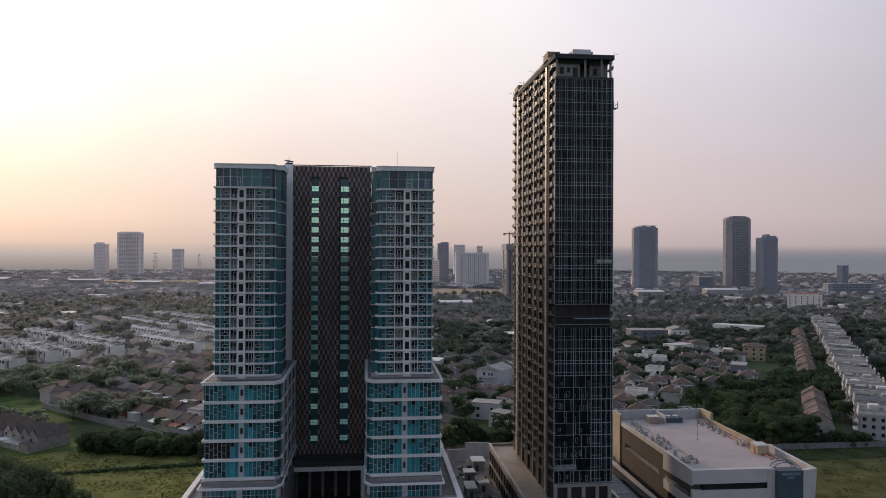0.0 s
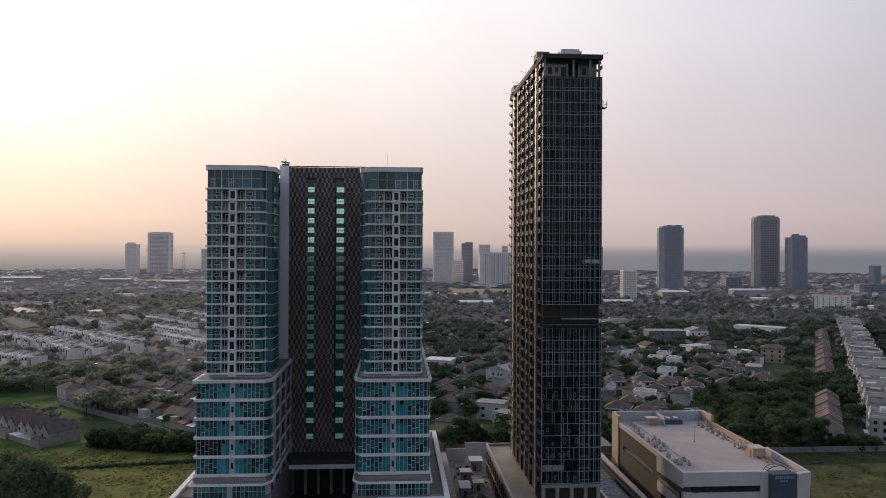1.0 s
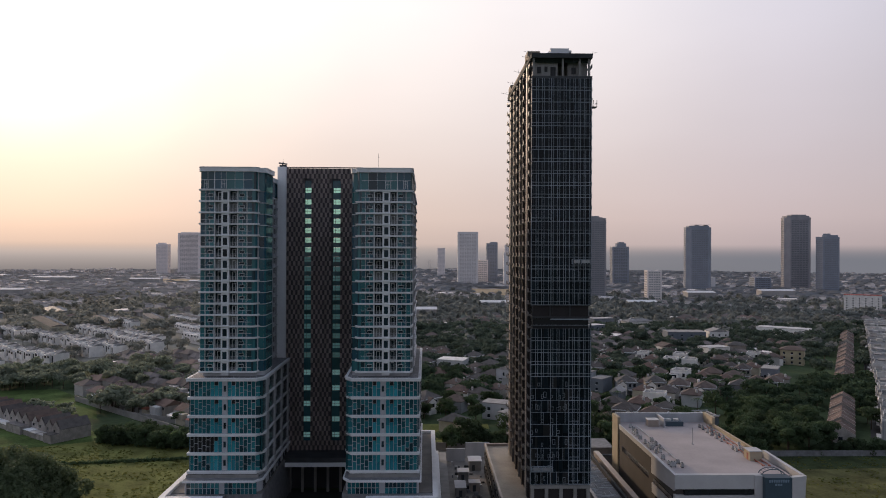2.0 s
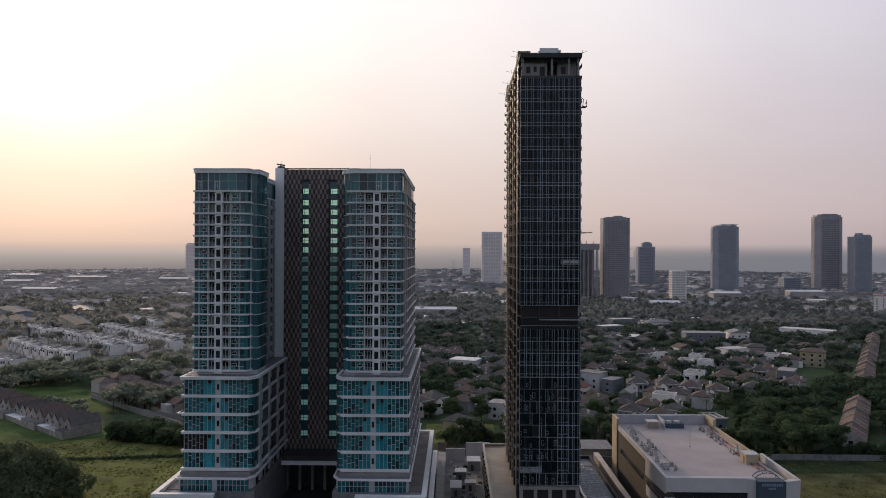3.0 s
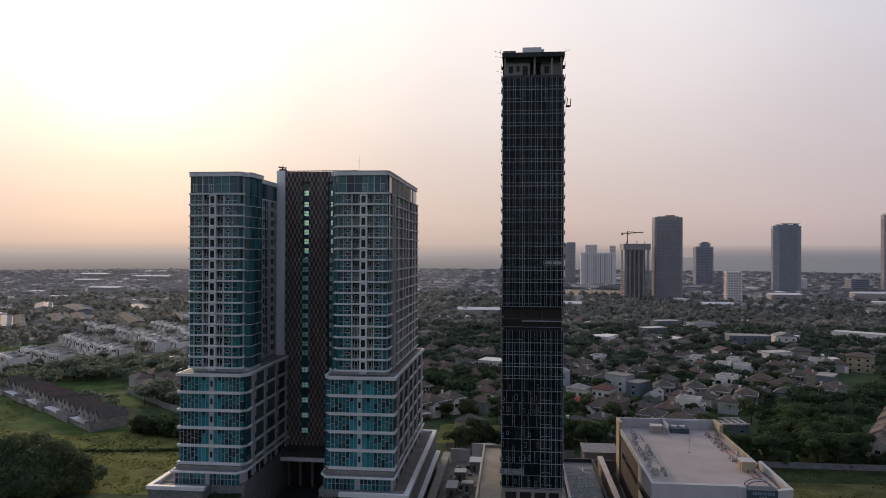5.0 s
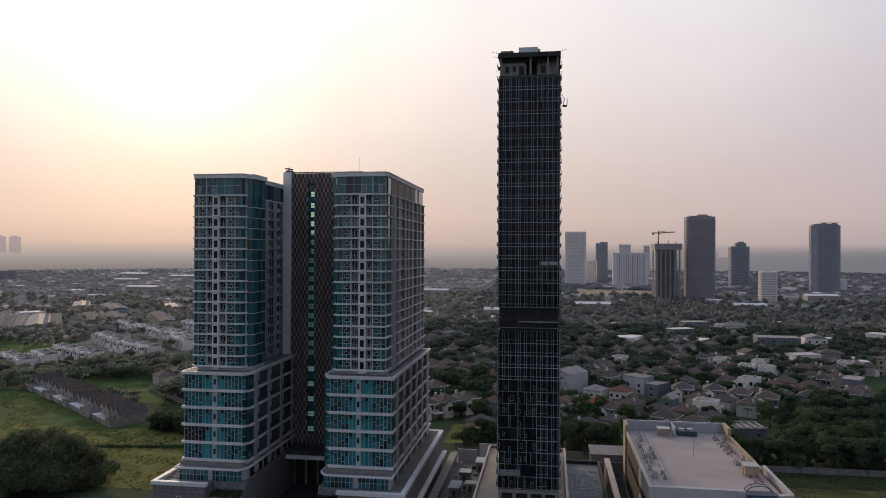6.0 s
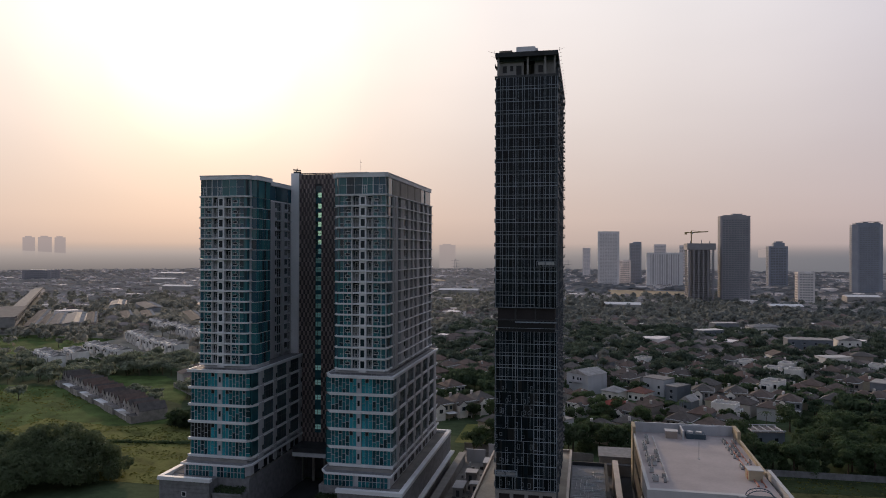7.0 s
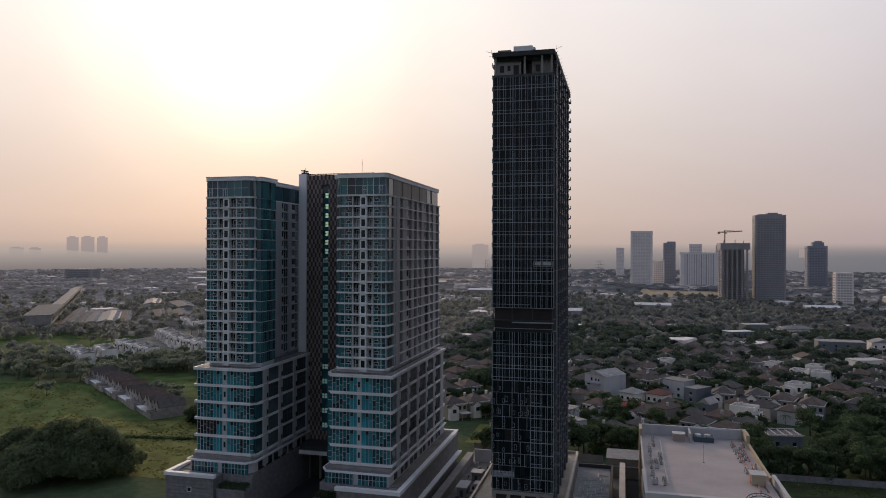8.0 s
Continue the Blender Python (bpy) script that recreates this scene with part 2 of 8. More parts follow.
M_FARLAND3 = surf("palest_hazed_land", (0.40, 0.353, 0.337), 1.0, var=0.12, size=400, fine=60, bump=0.0, spec=0.04)
M_FARLANDE = surf("hazed_east_land", (0.265, 0.265, 0.278), 1.0, var=0.22, size=300, fine=40, bump=0.0, spec=0.05)
M_GRASS = surf("rough_grass", (0.140, 0.150, 0.052), 1.0, var=0.5, size=9, fine=1.1, bump=0.9, spec=0.05)
M_LOT = surf("worn_grass_lot", (0.098, 0.098, 0.043), 1.0, var=0.55, size=7, fine=1.0, bump=0.9, spec=0.05)
M_GREEN = surf("green_grass", (0.074, 0.112, 0.038), 1.0, var=0.55, size=11, fine=1.2, bump=0.9, spec=0.05)
M_DRY = surf("dry_field", (0.30, 0.24, 0.16), 0.95, var=0.25, size=25, fine=2, bump=0.5)
M_BARK = surf("bark", (0.09, 0.07, 0.05), 0.9, var=0.3, size=0.5, fine=0.1, bump=0.5)
M_LEAF = surf("tree_leaves", (0.070, 0.106, 0.052), 0.8, var=0.45, size=2.5, fine=0.5, bump=0.0, rnd=0.35, leaf=0.5)
M_LEAFD = surf("rain_tree_leaves", (0.155, 0.200, 0.108), 0.75, var=0.35, size=2.5, fine=0.5, bump=0.0, rnd=0.2, leaf=0.5)
M_GROVE = surf("grove_leaves", (0.070, 0.106, 0.064), 0.85, var=0.55, size=7, fine=1.2, bump=0.0, rnd=0.25, island=True, spec=0.1, leaf=0.5)
# far leaves: evening haze is put into the base colours, paler with distance
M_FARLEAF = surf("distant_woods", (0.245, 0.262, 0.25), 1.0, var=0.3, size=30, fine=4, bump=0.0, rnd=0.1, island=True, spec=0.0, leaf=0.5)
M_FARLEAFW = surf("hazed_western_woods", (0.32, 0.322, 0.285), 1.0, var=0.2, size=30, fine=4, bump=0.0, rnd=0.1, island=True, spec=0.0, leaf=0.5)
M_FARLEAFE = surf("hazed_grey_woods", (0.33, 0.335, 0.345), 1.0, var=0.3, size=90, fine=12, bump=0.0, rnd=0.06, island=True, spec=0.0, leaf=0.5)
M_FARLEAF2 = surf("hazed_pale_woods", (0.50, 0.47, 0.445), 1.0, var=0.22, size=120, fine=12, bump=0.0, rnd=0.06, island=True, spec=0.0, leaf=0.5)
M_GROVE2 = surf("hazed_grove_leaves", (0.105, 0.138, 0.108), 0.9, var=0.45, size=7, fine=1.2, bump=0.0, rnd=0.25, island=True, spec=0.1, leaf=0.5)
# scrub sheets lifted in tone to stand for haze over the ground
M_SCRUB2 = surf("hazed_scrub", (0.26, 0.25, 0.215), 1.0, var=0.35, size=30, fine=4, bump=0.0, spec=0.03)
M_SCRUB3 = surf("hazed_grey_scrub", (0.15, 0.165, 0.145), 1.0, var=0.4, size=30, fine=4, bump=0.0, spec=0.03)
M_DKGREEN = surf("tree_shaded_grass", (0.042, 0.056, 0.026), 1.0, var=0.5, size=9, fine=1.1, bump=0.9, spec=0.05)
M_GROVEW = surf("hazed_western_grove", (0.245, 0.275, 0.205), 0.9, var=0.35, size=7, fine=1.2, bump=0.0, rnd=0.25, island=True, spec=0.1, leaf=0.5)
M_HWALL = surf("house_wall", (0.5, 0.48, 0.45), 0.8, var=0.15, size=3, fine=0.4, bump=0.08,
               ramp=[(0.46, 0.44, 0.42), (0.36, 0.35, 0.34), (0.50, 0.50, 0.50), (0.30, 0.27, 0.24), (0.42, 0.38, 0.30), (0.27, 0.28, 0.30)])
M_HROOF = surf("clay_tile_roof", (0.1, 0.07, 0.06), 0.85, var=0.3, size=2.0, fine=0.3, bump=0.3,
               ramp=[(0.118, 0.092, 0.082), (0.088, 0.076, 0.072), (0.140, 0.094, 0.078), (0.100, 0.092, 0.088), (0.125, 0.092, 0.078)])
M_RED = surf("red_tile_roof", (0.28, 0.055, 0.045), 0.8, var=0.25, size=2, fine=0.3, bump=0.3)
M_WROW = surf("white_terrace_wall", (0.76, 0.73, 0.70), 0.75, var=0.15, size=3, fine=0.4, bump=0.05, rnd=0.12)
M_WROOF = surf("grey_flat_roof", (0.27, 0.26, 0.255), 0.95, spec=0.1, var=0.3, size=3, fine=0.4, bump=0.1, rnd=0.3)
M_TIN = surf("tin_sheet_roof", (0.50, 0.49, 0.49), 0.5, metal=0.2, var=0.2, size=3, fine=0.3, bump=0.1, rnd=0.4)
M_SHED = surf("brown_shed_roof", (0.16, 0.152, 0.15), 0.9, spec=0.06, var=0.25, size=4, fine=0.6, bump=0.2, rnd=0.3)
M_WIN = surf("dark_window", (0.02, 0.024, 0.03), 0.15, var=0.2, bump=0.0, spec=0.6, rnd=0.4)
# far tower and window colours are lifted to stand for haze
M_FWIN = surf("hazed_window", (0.19, 0.20, 0.225), 0.3, var=0.2, bump=0.0, rnd=0.3)
M_FWINP = surf("hazed_pale_window", (0.50, 0.475, 0.475), 0.4, var=0.2, bump=0.0, rnd=0.3)
M_FTA = surf("hazed_tower_taupe", (0.315, 0.305, 0.322), 0.7, var=0.15, size=14, fine=2, bump=0.0)
M_FTB = surf("hazed_tower_blue_grey", (0.27, 0.295, 0.345), 0.5, var=0.12, size=14, fine=2, bump=0.0)
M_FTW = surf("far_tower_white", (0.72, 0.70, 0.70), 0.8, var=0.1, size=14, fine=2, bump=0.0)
M_FTP = surf("hazed_tower_pale", (0.80, 0.735, 0.72), 0.8, var=0.12, size=14, fine=2, bump=0.0)
M_CRANE = surf("crane_paint", (0.35, 0.26, 0.12), 0.6, var=0.2)


# ---- mesh helpers ----
ORIGIN = {}


class Shape:
    """Collects the faces of one mesh."""

    def __init__(self):
        self.v, self.f = [], []

    def add(self, verts, faces):
        k = len(self.v)
        self.v += [tuple(p) for p in verts]
        self.f += [tuple(k + i for i in f) for f in faces]
        return self

    def box(self, x0, x1, y0, y1, z0, z1):
        return self.add([(x0, y0, z0), (x1, y0, z0), (x1, y1, z0), (x0, y1, z0), (x0, y0, z1), (x1, y0, z1), (x1, y1, z1), (x0, y1, z1)],
                        [(3, 2, 1, 0), (4, 5, 6, 7), (0, 1, 5, 4), (1, 2, 6, 5), (2, 3, 7, 6), (3, 0, 4, 7)])

    def prism(self, poly, z0, z1):
        n = len(poly)
        self.add([(x, y, z0) for x, y in poly] + [(x, y, z1) for x, y in poly],
                 [tuple(range(n - 1, -1, -1)), tuple(range(n, 2 * n))] + [(i, (i + 1) % n, n + (i + 1) % n, n + i) for i in range(n)])
        return self

    def rod(self, a, b, r, n=5):
        a, b = Vector(a), Vector(b)
        q = (b - a).to_track_quat("Z", "Y")
        ring = [q @ Vector((r * math.cos(6.2832 * i / n), r * math.sin(6.2832 * i / n), 0)) for i in range(n)]
        return self.add([a + p for p in ring] + [b + p for p in ring],
                        [tuple(range(n - 1, -1, -1)), tuple(range(n, 2 * n))] + [(i, (i + 1) % n, n + (i + 1) % n, n + i) for i in range(n)])

    def hip(self, x0, x1, y0, y1, z, h, o=0.6):
        """A hipped roof with overhang o; its ridge runs along the longer side."""
        x0, x1, y0, y1 = x0 - o, x1 + o, y0 - o, y1 + o
        if x1 - x0 >= y1 - y0:
            d = (y1 - y0) / 2
            r = [(x0 + d, (y0 + y1) / 2, z + h), (x1 - d, (y0 + y1) / 2, z + h)]
            fs = [(4, 5, 9, 8), (5, 6, 9), (6, 7, 8, 9), (7, 4, 8)]
        else:
            d = (x1 - x0) / 2
            r = [((x0 + x1) / 2, y0 + d, z + h), ((x0 + x1) / 2, y1 - d, z + h)]
            fs = [(4, 5, 8), (5, 6, 9, 8), (6, 7, 9), (7, 4, 8, 9)]
        t = 0.22
        base = [(x0, y0, z - t), (x1, y0, z - t), (x1, y1, z - t), (x0, y1, z - t), (x0, y0, z), (x1, y0, z), (x1, y1, z), (x0, y1, z)]
        return self.add(base + r, fs + [(3, 2, 1, 0), (0, 1, 5, 4), (1, 2, 6, 5), (2, 3, 7, 6), (3, 0, 4, 7)])

    def slopes(self, x0, x1, y0, y1, z, h, t=0.18):
        """Two roof slopes of thickness t over gable walls; the ridge runs along y."""
        xm = (x0 + x1) / 2
        for a in (x0, x1):
            self.add([(a, y0, z), (xm, y0, z + h), (xm, y1, z + h), (a, y1, z), (a, y0, z + t), (xm, y0, z + h + t), (xm, y1, z + h + t), (a, y1, z + t)],
                     [(0, 1, 2, 3), (7, 6, 5, 4), (0, 4, 5, 1), (3, 2, 6, 7), (0, 3, 7, 4)])
        return self

    def gable(self, x0, x1, y0, y1, z, h, o=0.4, axis="y"):
        """A gabled roof whose ridge runs along the axis."""
        x0, x1, y0, y1 = x0 - o, x1 + o, y0 - o, y1 + o
        if axis == "y":
            xm = (x0 + x1) / 2
            return self.add([(x0, y0, z), (x1, y0, z), (xm, y0, z + h), (x0, y1, z), (x1, y1, z), (xm, y1, z + h)],
                            [(0, 1, 2), (4, 3, 5), (1, 4, 5, 2), (3, 0, 2, 5), (0, 3, 4, 1)])
        ym = (y0 + y1) / 2
        return self.add([(x0, y0, z), (x0, y1, z), (x0, ym, z + h), (x1, y0, z), (x1, y1, z), (x1, ym, z + h)],
                        [(1, 0, 2), (3, 4, 5), (0, 3, 5, 2), (4, 1, 2, 5), (1, 4, 3, 0)])

    def smooth_data(self, name, material, origin=(0, 0, 0)):
        me = self.data(name, material, origin)
        me.shade_smooth()
        return me

    def data(self, name, material, origin=(0, 0, 0)):
        me = bpy.data.meshes.new(name)
        ox, oy, oz = origin
        me.from_pydata([(x - ox, y - oy, z - oz) for x, y, z in self.v], [], self.f)
        me.materials.append(material)
        me.update()
        return me


def thing(name, at, label, category, group="", rz=0.0, kind=""):
    ob = new(name)
    ob.empty_display_size = 0.5
    ob.location, ob.rotation_euler = at, (0, 0, radians(rz))
    ORIGIN[ob.name] = at
    return tagged(ob, label, category, group, kind)


def part(name, shape, material, parent, label="", at=None):
    """One mesh under a thing or a part. A Shape is given in world coordinates (or the thing's own, if it was made at the origin); ready mesh data is set at a place."""
    o = ORIGIN.get(parent.name, (0, 0, 0))
    me = shape.data(name, material, o) if isinstance(shape, Shape) else shape
    ob = new(name, me)
    ob.parent = parent
    if at is not None:
        ob.location = (at[0] - o[0], at[1] - o[1], at[2] - o[2])
    ORIGIN[ob.name] = o if at is None else at
    return tagged(ob, label)


def solid(name, shape, material, label, category, group="", kind=""):
    """A thing, or a piece of the setting, that is one mesh."""
    xs, ys, zs = zip(*shape.v)
    at = ((min(xs) + max(xs)) / 2, (min(ys) + max(ys)) / 2, min(zs))
    ob = new(name, shape.data(name, material, at))
    ob.location = at
    ORIGIN[ob.name] = at
    return tagged(ob, label, category, group, kind)


# ---- ground ----
def build_ground():
    s = Shape()
    rings = [0, 150, 400, 800, 1300, 2000, 3000, 4700]
    n = 48
    s.v.append((40, 0, 0))
    for r in rings[1:]:
        s.v += [(40 + r * math.cos(6.28319 * i / n), r * math.sin(6.28319 * i / n), 0) for i in range(n)]
    s.f += [(0, 1 + i, 1 + (i + 1) % n) for i in range(n)]
    for k in range(len(rings) - 2):
        a, b = 1 + k * n, 1 + (k + 1) * n
        s.f += [(a + i, b + i, b + (i + 1) % n, a + (i + 1) % n) for i in range(n)]
    solid("ground", s, M_EARTH, "dusty town ground with scrub and bare earth", "ground", kind="structure")


def sheet(name, poly, z, material, label, category="ground"):
    s = Shape()
    s.prism(poly, -0.4, z)
    return solid(name, s, material, label, category, kind="structure")


build_ground()
# each ring outward takes a paler colour in place of real haze
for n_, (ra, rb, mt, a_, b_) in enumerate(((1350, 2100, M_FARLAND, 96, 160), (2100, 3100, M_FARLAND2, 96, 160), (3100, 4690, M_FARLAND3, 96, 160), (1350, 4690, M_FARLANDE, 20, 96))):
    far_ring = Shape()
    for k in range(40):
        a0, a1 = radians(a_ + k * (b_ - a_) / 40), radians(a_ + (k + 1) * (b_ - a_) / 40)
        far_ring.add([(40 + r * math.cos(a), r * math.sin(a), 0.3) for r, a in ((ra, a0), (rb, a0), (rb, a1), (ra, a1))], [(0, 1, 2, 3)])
    solid("ground_%d" % (n_ + 2), far_ring, mt, "far plain paled for haze" if a_ > 90 else "grey-green plain paled for haze behind the far towers", "land", kind="structure")
# sloping ring added to emit the horizon haze, fading out upwards
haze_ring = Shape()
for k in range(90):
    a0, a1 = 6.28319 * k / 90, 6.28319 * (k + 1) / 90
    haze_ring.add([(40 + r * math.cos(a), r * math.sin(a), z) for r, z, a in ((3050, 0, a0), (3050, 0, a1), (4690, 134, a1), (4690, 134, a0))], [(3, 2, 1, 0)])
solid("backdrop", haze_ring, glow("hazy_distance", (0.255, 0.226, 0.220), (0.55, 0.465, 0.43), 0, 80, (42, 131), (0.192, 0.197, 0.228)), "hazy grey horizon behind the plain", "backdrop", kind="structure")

sheet("field_1", [(-175, 215), (-52, 215), (-52, 300), (-95, 300), (-135, 282), (-175, 290)], 0.05, M_GRASS, "rough yellow-green grass field beside the tower podium", "field")
sheet("field_2", [(-330, 250), (-175, 250), (-175, 330), (-205, 360), (-330, 350)], 0.05, M_GREEN, "overgrown green meadow behind the rain tree", "field")
sheet("field_3", [(-222, 396), (-185, 402), (-146, 364), (-130, 330), (-165, 350), (-202, 378)], 0.05, M_GREEN, "bright green lawn between the terraces", "field")
sheet("field_4", [(128, 190), (215, 190), (215, 254), (128, 250)], 0.05, M_LOT, "rough grass lot beside the mall", "field")
sheet("field_5", [(110, 1280), (260, 1280), (270, 1480), (110, 1500)], 0.35, M_DRY, "pale dry sports field far off", "field")
sheet("field_6", [(-700, 1800), (-300, 1780), (-300, 1930), (-700, 1960)], 0.4, M_DRY, "pale dry field far off", "field")
sheet("field_7", [(-490, 425), (-335, 425), (-335, 560), (-425, 572), (-470, 555)], 0.05, M_GREEN, "overgrown green meadow before the long sheds", "field")
# pale sheets whose colour carries the haze of the middle distance
sheet("field_8", [(-900, 400), (-330, 400), (-330, 480), (-60, 480), (-60, 1350), (-900, 1350)], 0.03, M_SCRUB2, "brownish scrubland paled for haze among far sheds and terraces", "field")
sheet("field_9", [(-60, 640), (330, 640), (900, 900), (1100, 1350), (-60, 1350)], 0.03, M_SCRUB3, "grey-green scrubland paled for haze between far houses", "field")
sheet("field_11", [(-175.2, 215), (-175.2, 340), (-140, 315), (-95.2, 300.2), (-135, 282.2)][::-1], 0.04, M_GREEN, "green grass before the gabled terrace", "field")
# strip beside the trees; their shade is put into the grass colour
sheet("field_12", [(128, 250.2), (215, 254.2), (215, 268), (128, 268)], 0.045, M_DKGREEN, "grass along the boundary wall, darkened for tree shade", "field")
sheet("field_10", [(20, 288), (50, 288), (50, 320), (20, 320)], 0.05, M_GRASS, "small grass plot behind the yard wall", "field")
sheet("pavement_1", [(26, 150), (130, 150), (130, 262), (26, 278)], 0.06, M_PAVE, "pale concrete yard round the dark tower", "pavement")


# ---- twin-wing apartment building ----
FLOOR, TOP_BAND = 3.13, 95.2
APT = thing("apartment_building", (-11.5, 220, 0), "white and teal glass twin-wing apartment building with brown middle block", "building")


def side_glass(name, tint, gloss):
    """Thin clear glazing: lets light straight through with a tint, and mirrors a little."""
    m = bpy.data.materials.new(name)
    m.use_nodes = True
    nt = m.node_tree
    nt.nodes.clear()
    out, mix = nt.nodes.new("ShaderNodeOutputMaterial"), nt.nodes.new("ShaderNodeMixShader")
    tr, gl = nt.nodes.new("ShaderNodeBsdfTransparent"), nt.nodes.new("ShaderNodeBsdfGlossy")
    tr.inputs[0].default_value = (*tint, 1)
    gl.inputs["Roughness"].default_value = 0.05
    mix.inputs[0].default_value = gloss
    nt.links.new(tr.outputs[0], mix.inputs[1])
    nt.links.new(gl.outputs[0], mix.inputs[2])
    nt.links.new(mix.outputs[0], out.inputs[0])
    return m


M_CLEAR = side_glass("clear_green_glass", (0.56, 0.84, 0.80), 0.08)


M_SIDEG = surf("grey_side_glass", (0.068, 0.096, 0.108), 0.15, var=0.25, size=4, fine=0.6, bump=0.02, spec=0.3, rnd=0.4)


M_PANEL = surf("beige_penthouse_render", (0.40, 0.365, 0.325), 0.8, var=0.2, size=3, fine=0.4, bump=0.05, streak=0.3)


class Wing:
    """Maps u (metres inward from the outer edge) and v (metres back from the front) to the plan."""

    def __init__(self, xo, s, y, flat=14.3, bay=17.6):
        self.xo, self.s, self.y, self.flat, self.bay = xo, s, y, flat, bay

    def at(self, u, v):
        return (self.xo + self.s * u, self.y + v)

    def poly(self, pts):
        q = [self.at(u, v) for u, v in pts]
        return q if self.s > 0 else q[::-1]

    def box(self, shape, u0, u1, v0, v1, z0, z1):
        return shape.prism(self.poly([(u0, v0), (u1, v0), (u1, v1), (u0, v1)]), z0, z1)


def arc(cu, cv, r, n=6):
    """A quarter turn from the front to the inner side."""
    return [(cu + r * math.sin(1.5708 * k / n), cv - r * math.cos(1.5708 * k / n)) for k in range(n + 1)]


def wing_outline(w, o, vf):
    f, b = w.flat, w.bay
    return [(-o, 58), (-o, 1 + vf), (0.8 - o, vf)] + arc(f, vf + 1.4 + o, 1.4 + o) + [(f + 1.4 + o, max(2.2, vf + 1.45 + o)), (b - 0.4 + o, 2.5 - o if o > 0 else 2.95), (b + o, 3.5), (b + o, 11.7 + o), (f - 0.7 + o, 11.7 + o), (f - 0.7 + o, 58)]


def upper_wing(w, tag):
    body = Shape().prism(w.poly(wing_outline(w, -0.35, 1.4)), 42.0, 100.1)
    wall = part("wall", body, M_GREYW, APT)
    part("parapet", Shape().prism(w.poly(wing_outline(w, 0.30, -0.30)), 100.0, 101.1).prism(w.poly(wing_outline(w, 0.42, -0.42)), 101.1, 101.3), M_WHITE, APT, "white rounded roof parapet")
    # one storey, made once for each wing and used on every floor
    band = Shape().prism(w.poly([(-0.35, 11), (-0.35, 0.5), (0.5, -0.35)] + arc(w.flat, 1.4, 1.75) + [(w.flat + 1.75, 2.2), (w.flat + 1.0, 2.4), (w.flat + 1.0, 11)]), -0.46, 0.0)
    band.prism(w.poly([(-0.42, 8), (-0.42, 0.5), (0.5, -0.42)] + arc(w.flat, 1.4, 1.82) + [(w.flat + 0.9, 2.2), (w.flat + 0.9, 8)]), -0.16, -0.04)
    w.box(band, -0.80, 0.5, 11, 58, -0.30, 0.0)
    w.box(band, w.flat - 0.9, w.flat - 0.55, 12.1, 57, -0.42, 0.0)
    glass, frames2, rails2 = [Shape(), Shape(), Shape(), Shape()], [Shape(), Shape(), Shape()], []
    doors = []
    h = FLOOR - 0.50
    for g_, (u0, u1, n) in enumerate(((0.25, 3.95, 3), (10.5, w.flat, 3))):
        d = (u1 - u0) / n
        for k in range(n):
            for a, b in ((0.02, h * 0.36), (h * 0.38, h)):
                w.box(glass[g_], u0 + k * d + 0.03, u0 + (k + 1) * d - 0.03, 0.22, 0.4, a, b)
            w.box(frames2[g_], u0 + k * d - 0.035, u0 + k * d + 0.035, 0.15, 0.4, 0, h)
        w.box(frames2[g_], u0, u1, 0.16, 0.4, h * 0.37 - 0.03, h * 0.37 + 0.03)
    f, b = w.flat, w.bay
    bend, bend_in = arc(f, 1.4, 1.25, 4), arc(f, 1.4, 1.05, 4)
    for k in range(4):
        glass[1].prism(w.poly([bend[k], bend[k + 1], bend_in[k + 1], bend_in[k]]), 0.02, h)
    bay = [(f + 1.05, 2.55), (b - 0.5, 2.75), (b - 0.12, 3.5)] + [(b - 0.12, 3.5 + 1.25 * (k + 1)) for k in range(6)] + [(b - 0.12, 11.6)]
    for (ua, va), (ub, vb) in zip(bay, bay[1:]):
        du, dv = ub - ua, vb - va
        glass[2].prism(w.poly([(ua + du * 0.04, va + dv * 0.04), (ub - du * 0.04, vb - dv * 0.04), (ub - du * 0.04 - 0.1, vb - dv * 0.04 + 0.12), (ua + du * 0.04 - 0.1, va + dv * 0.04 + 0.12)]), -0.40, h)
        frames2[2].prism(w.poly([(ua, va - 0.06), (ub + 0.06, vb - 0.06), (ub - 0.1, vb + 0.14), (ua - 0.1, va + 0.14)]), -0.58, -0.40)
    for k in range(3):
        v0 = 2.0 + k * 1.28
        w.box(glass[3], 0.0, 0.2, v0 + 0.04, v0 + 1.24, 0.02, h)
    # balconies: dark doors behind a railing, with a pale door frame and a jamb strip
    for g_, (u0, u1, jamb, ud) in enumerate(((4.2, 5.98, 3.95, 4.75), (8.12, 10.25, 10.25, 8.75))):
        leaf_ = w.box(Shape(), u0, u1, 1.22, 1.42, 0.02, h)
        doors.append([leaf_.data("balcony_door", q) for q in (M_DOOR, M_CURT)])
        w.box(frames2[g_], jamb, jamb + 0.25, 0.08, 1.42, 0, h)
        for q in (ud, ud + 0.85):
            w.box(frames2[g_], q, q + 0.13, 1.1, 1.42, 0, h - 0.35)
        w.box(frames2[g_], ud, ud + 0.98, 1.1, 1.42, h - 0.48, h - 0.35)
        bal_ = w.box(w.box(Shape(), u0, u1, 0.0, 0.1, 0.95, 1.02), u0, u1, 0.02, 0.08, 0.45, 0.5)
        for q in range(6):
            w.box(bal_, u0 + (u1 - u0) * q / 5 - 0.025, u0 + (u1 - u0) * q / 5 + 0.025, 0.0, 0.09, 0, 0.95)
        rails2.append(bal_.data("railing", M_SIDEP))
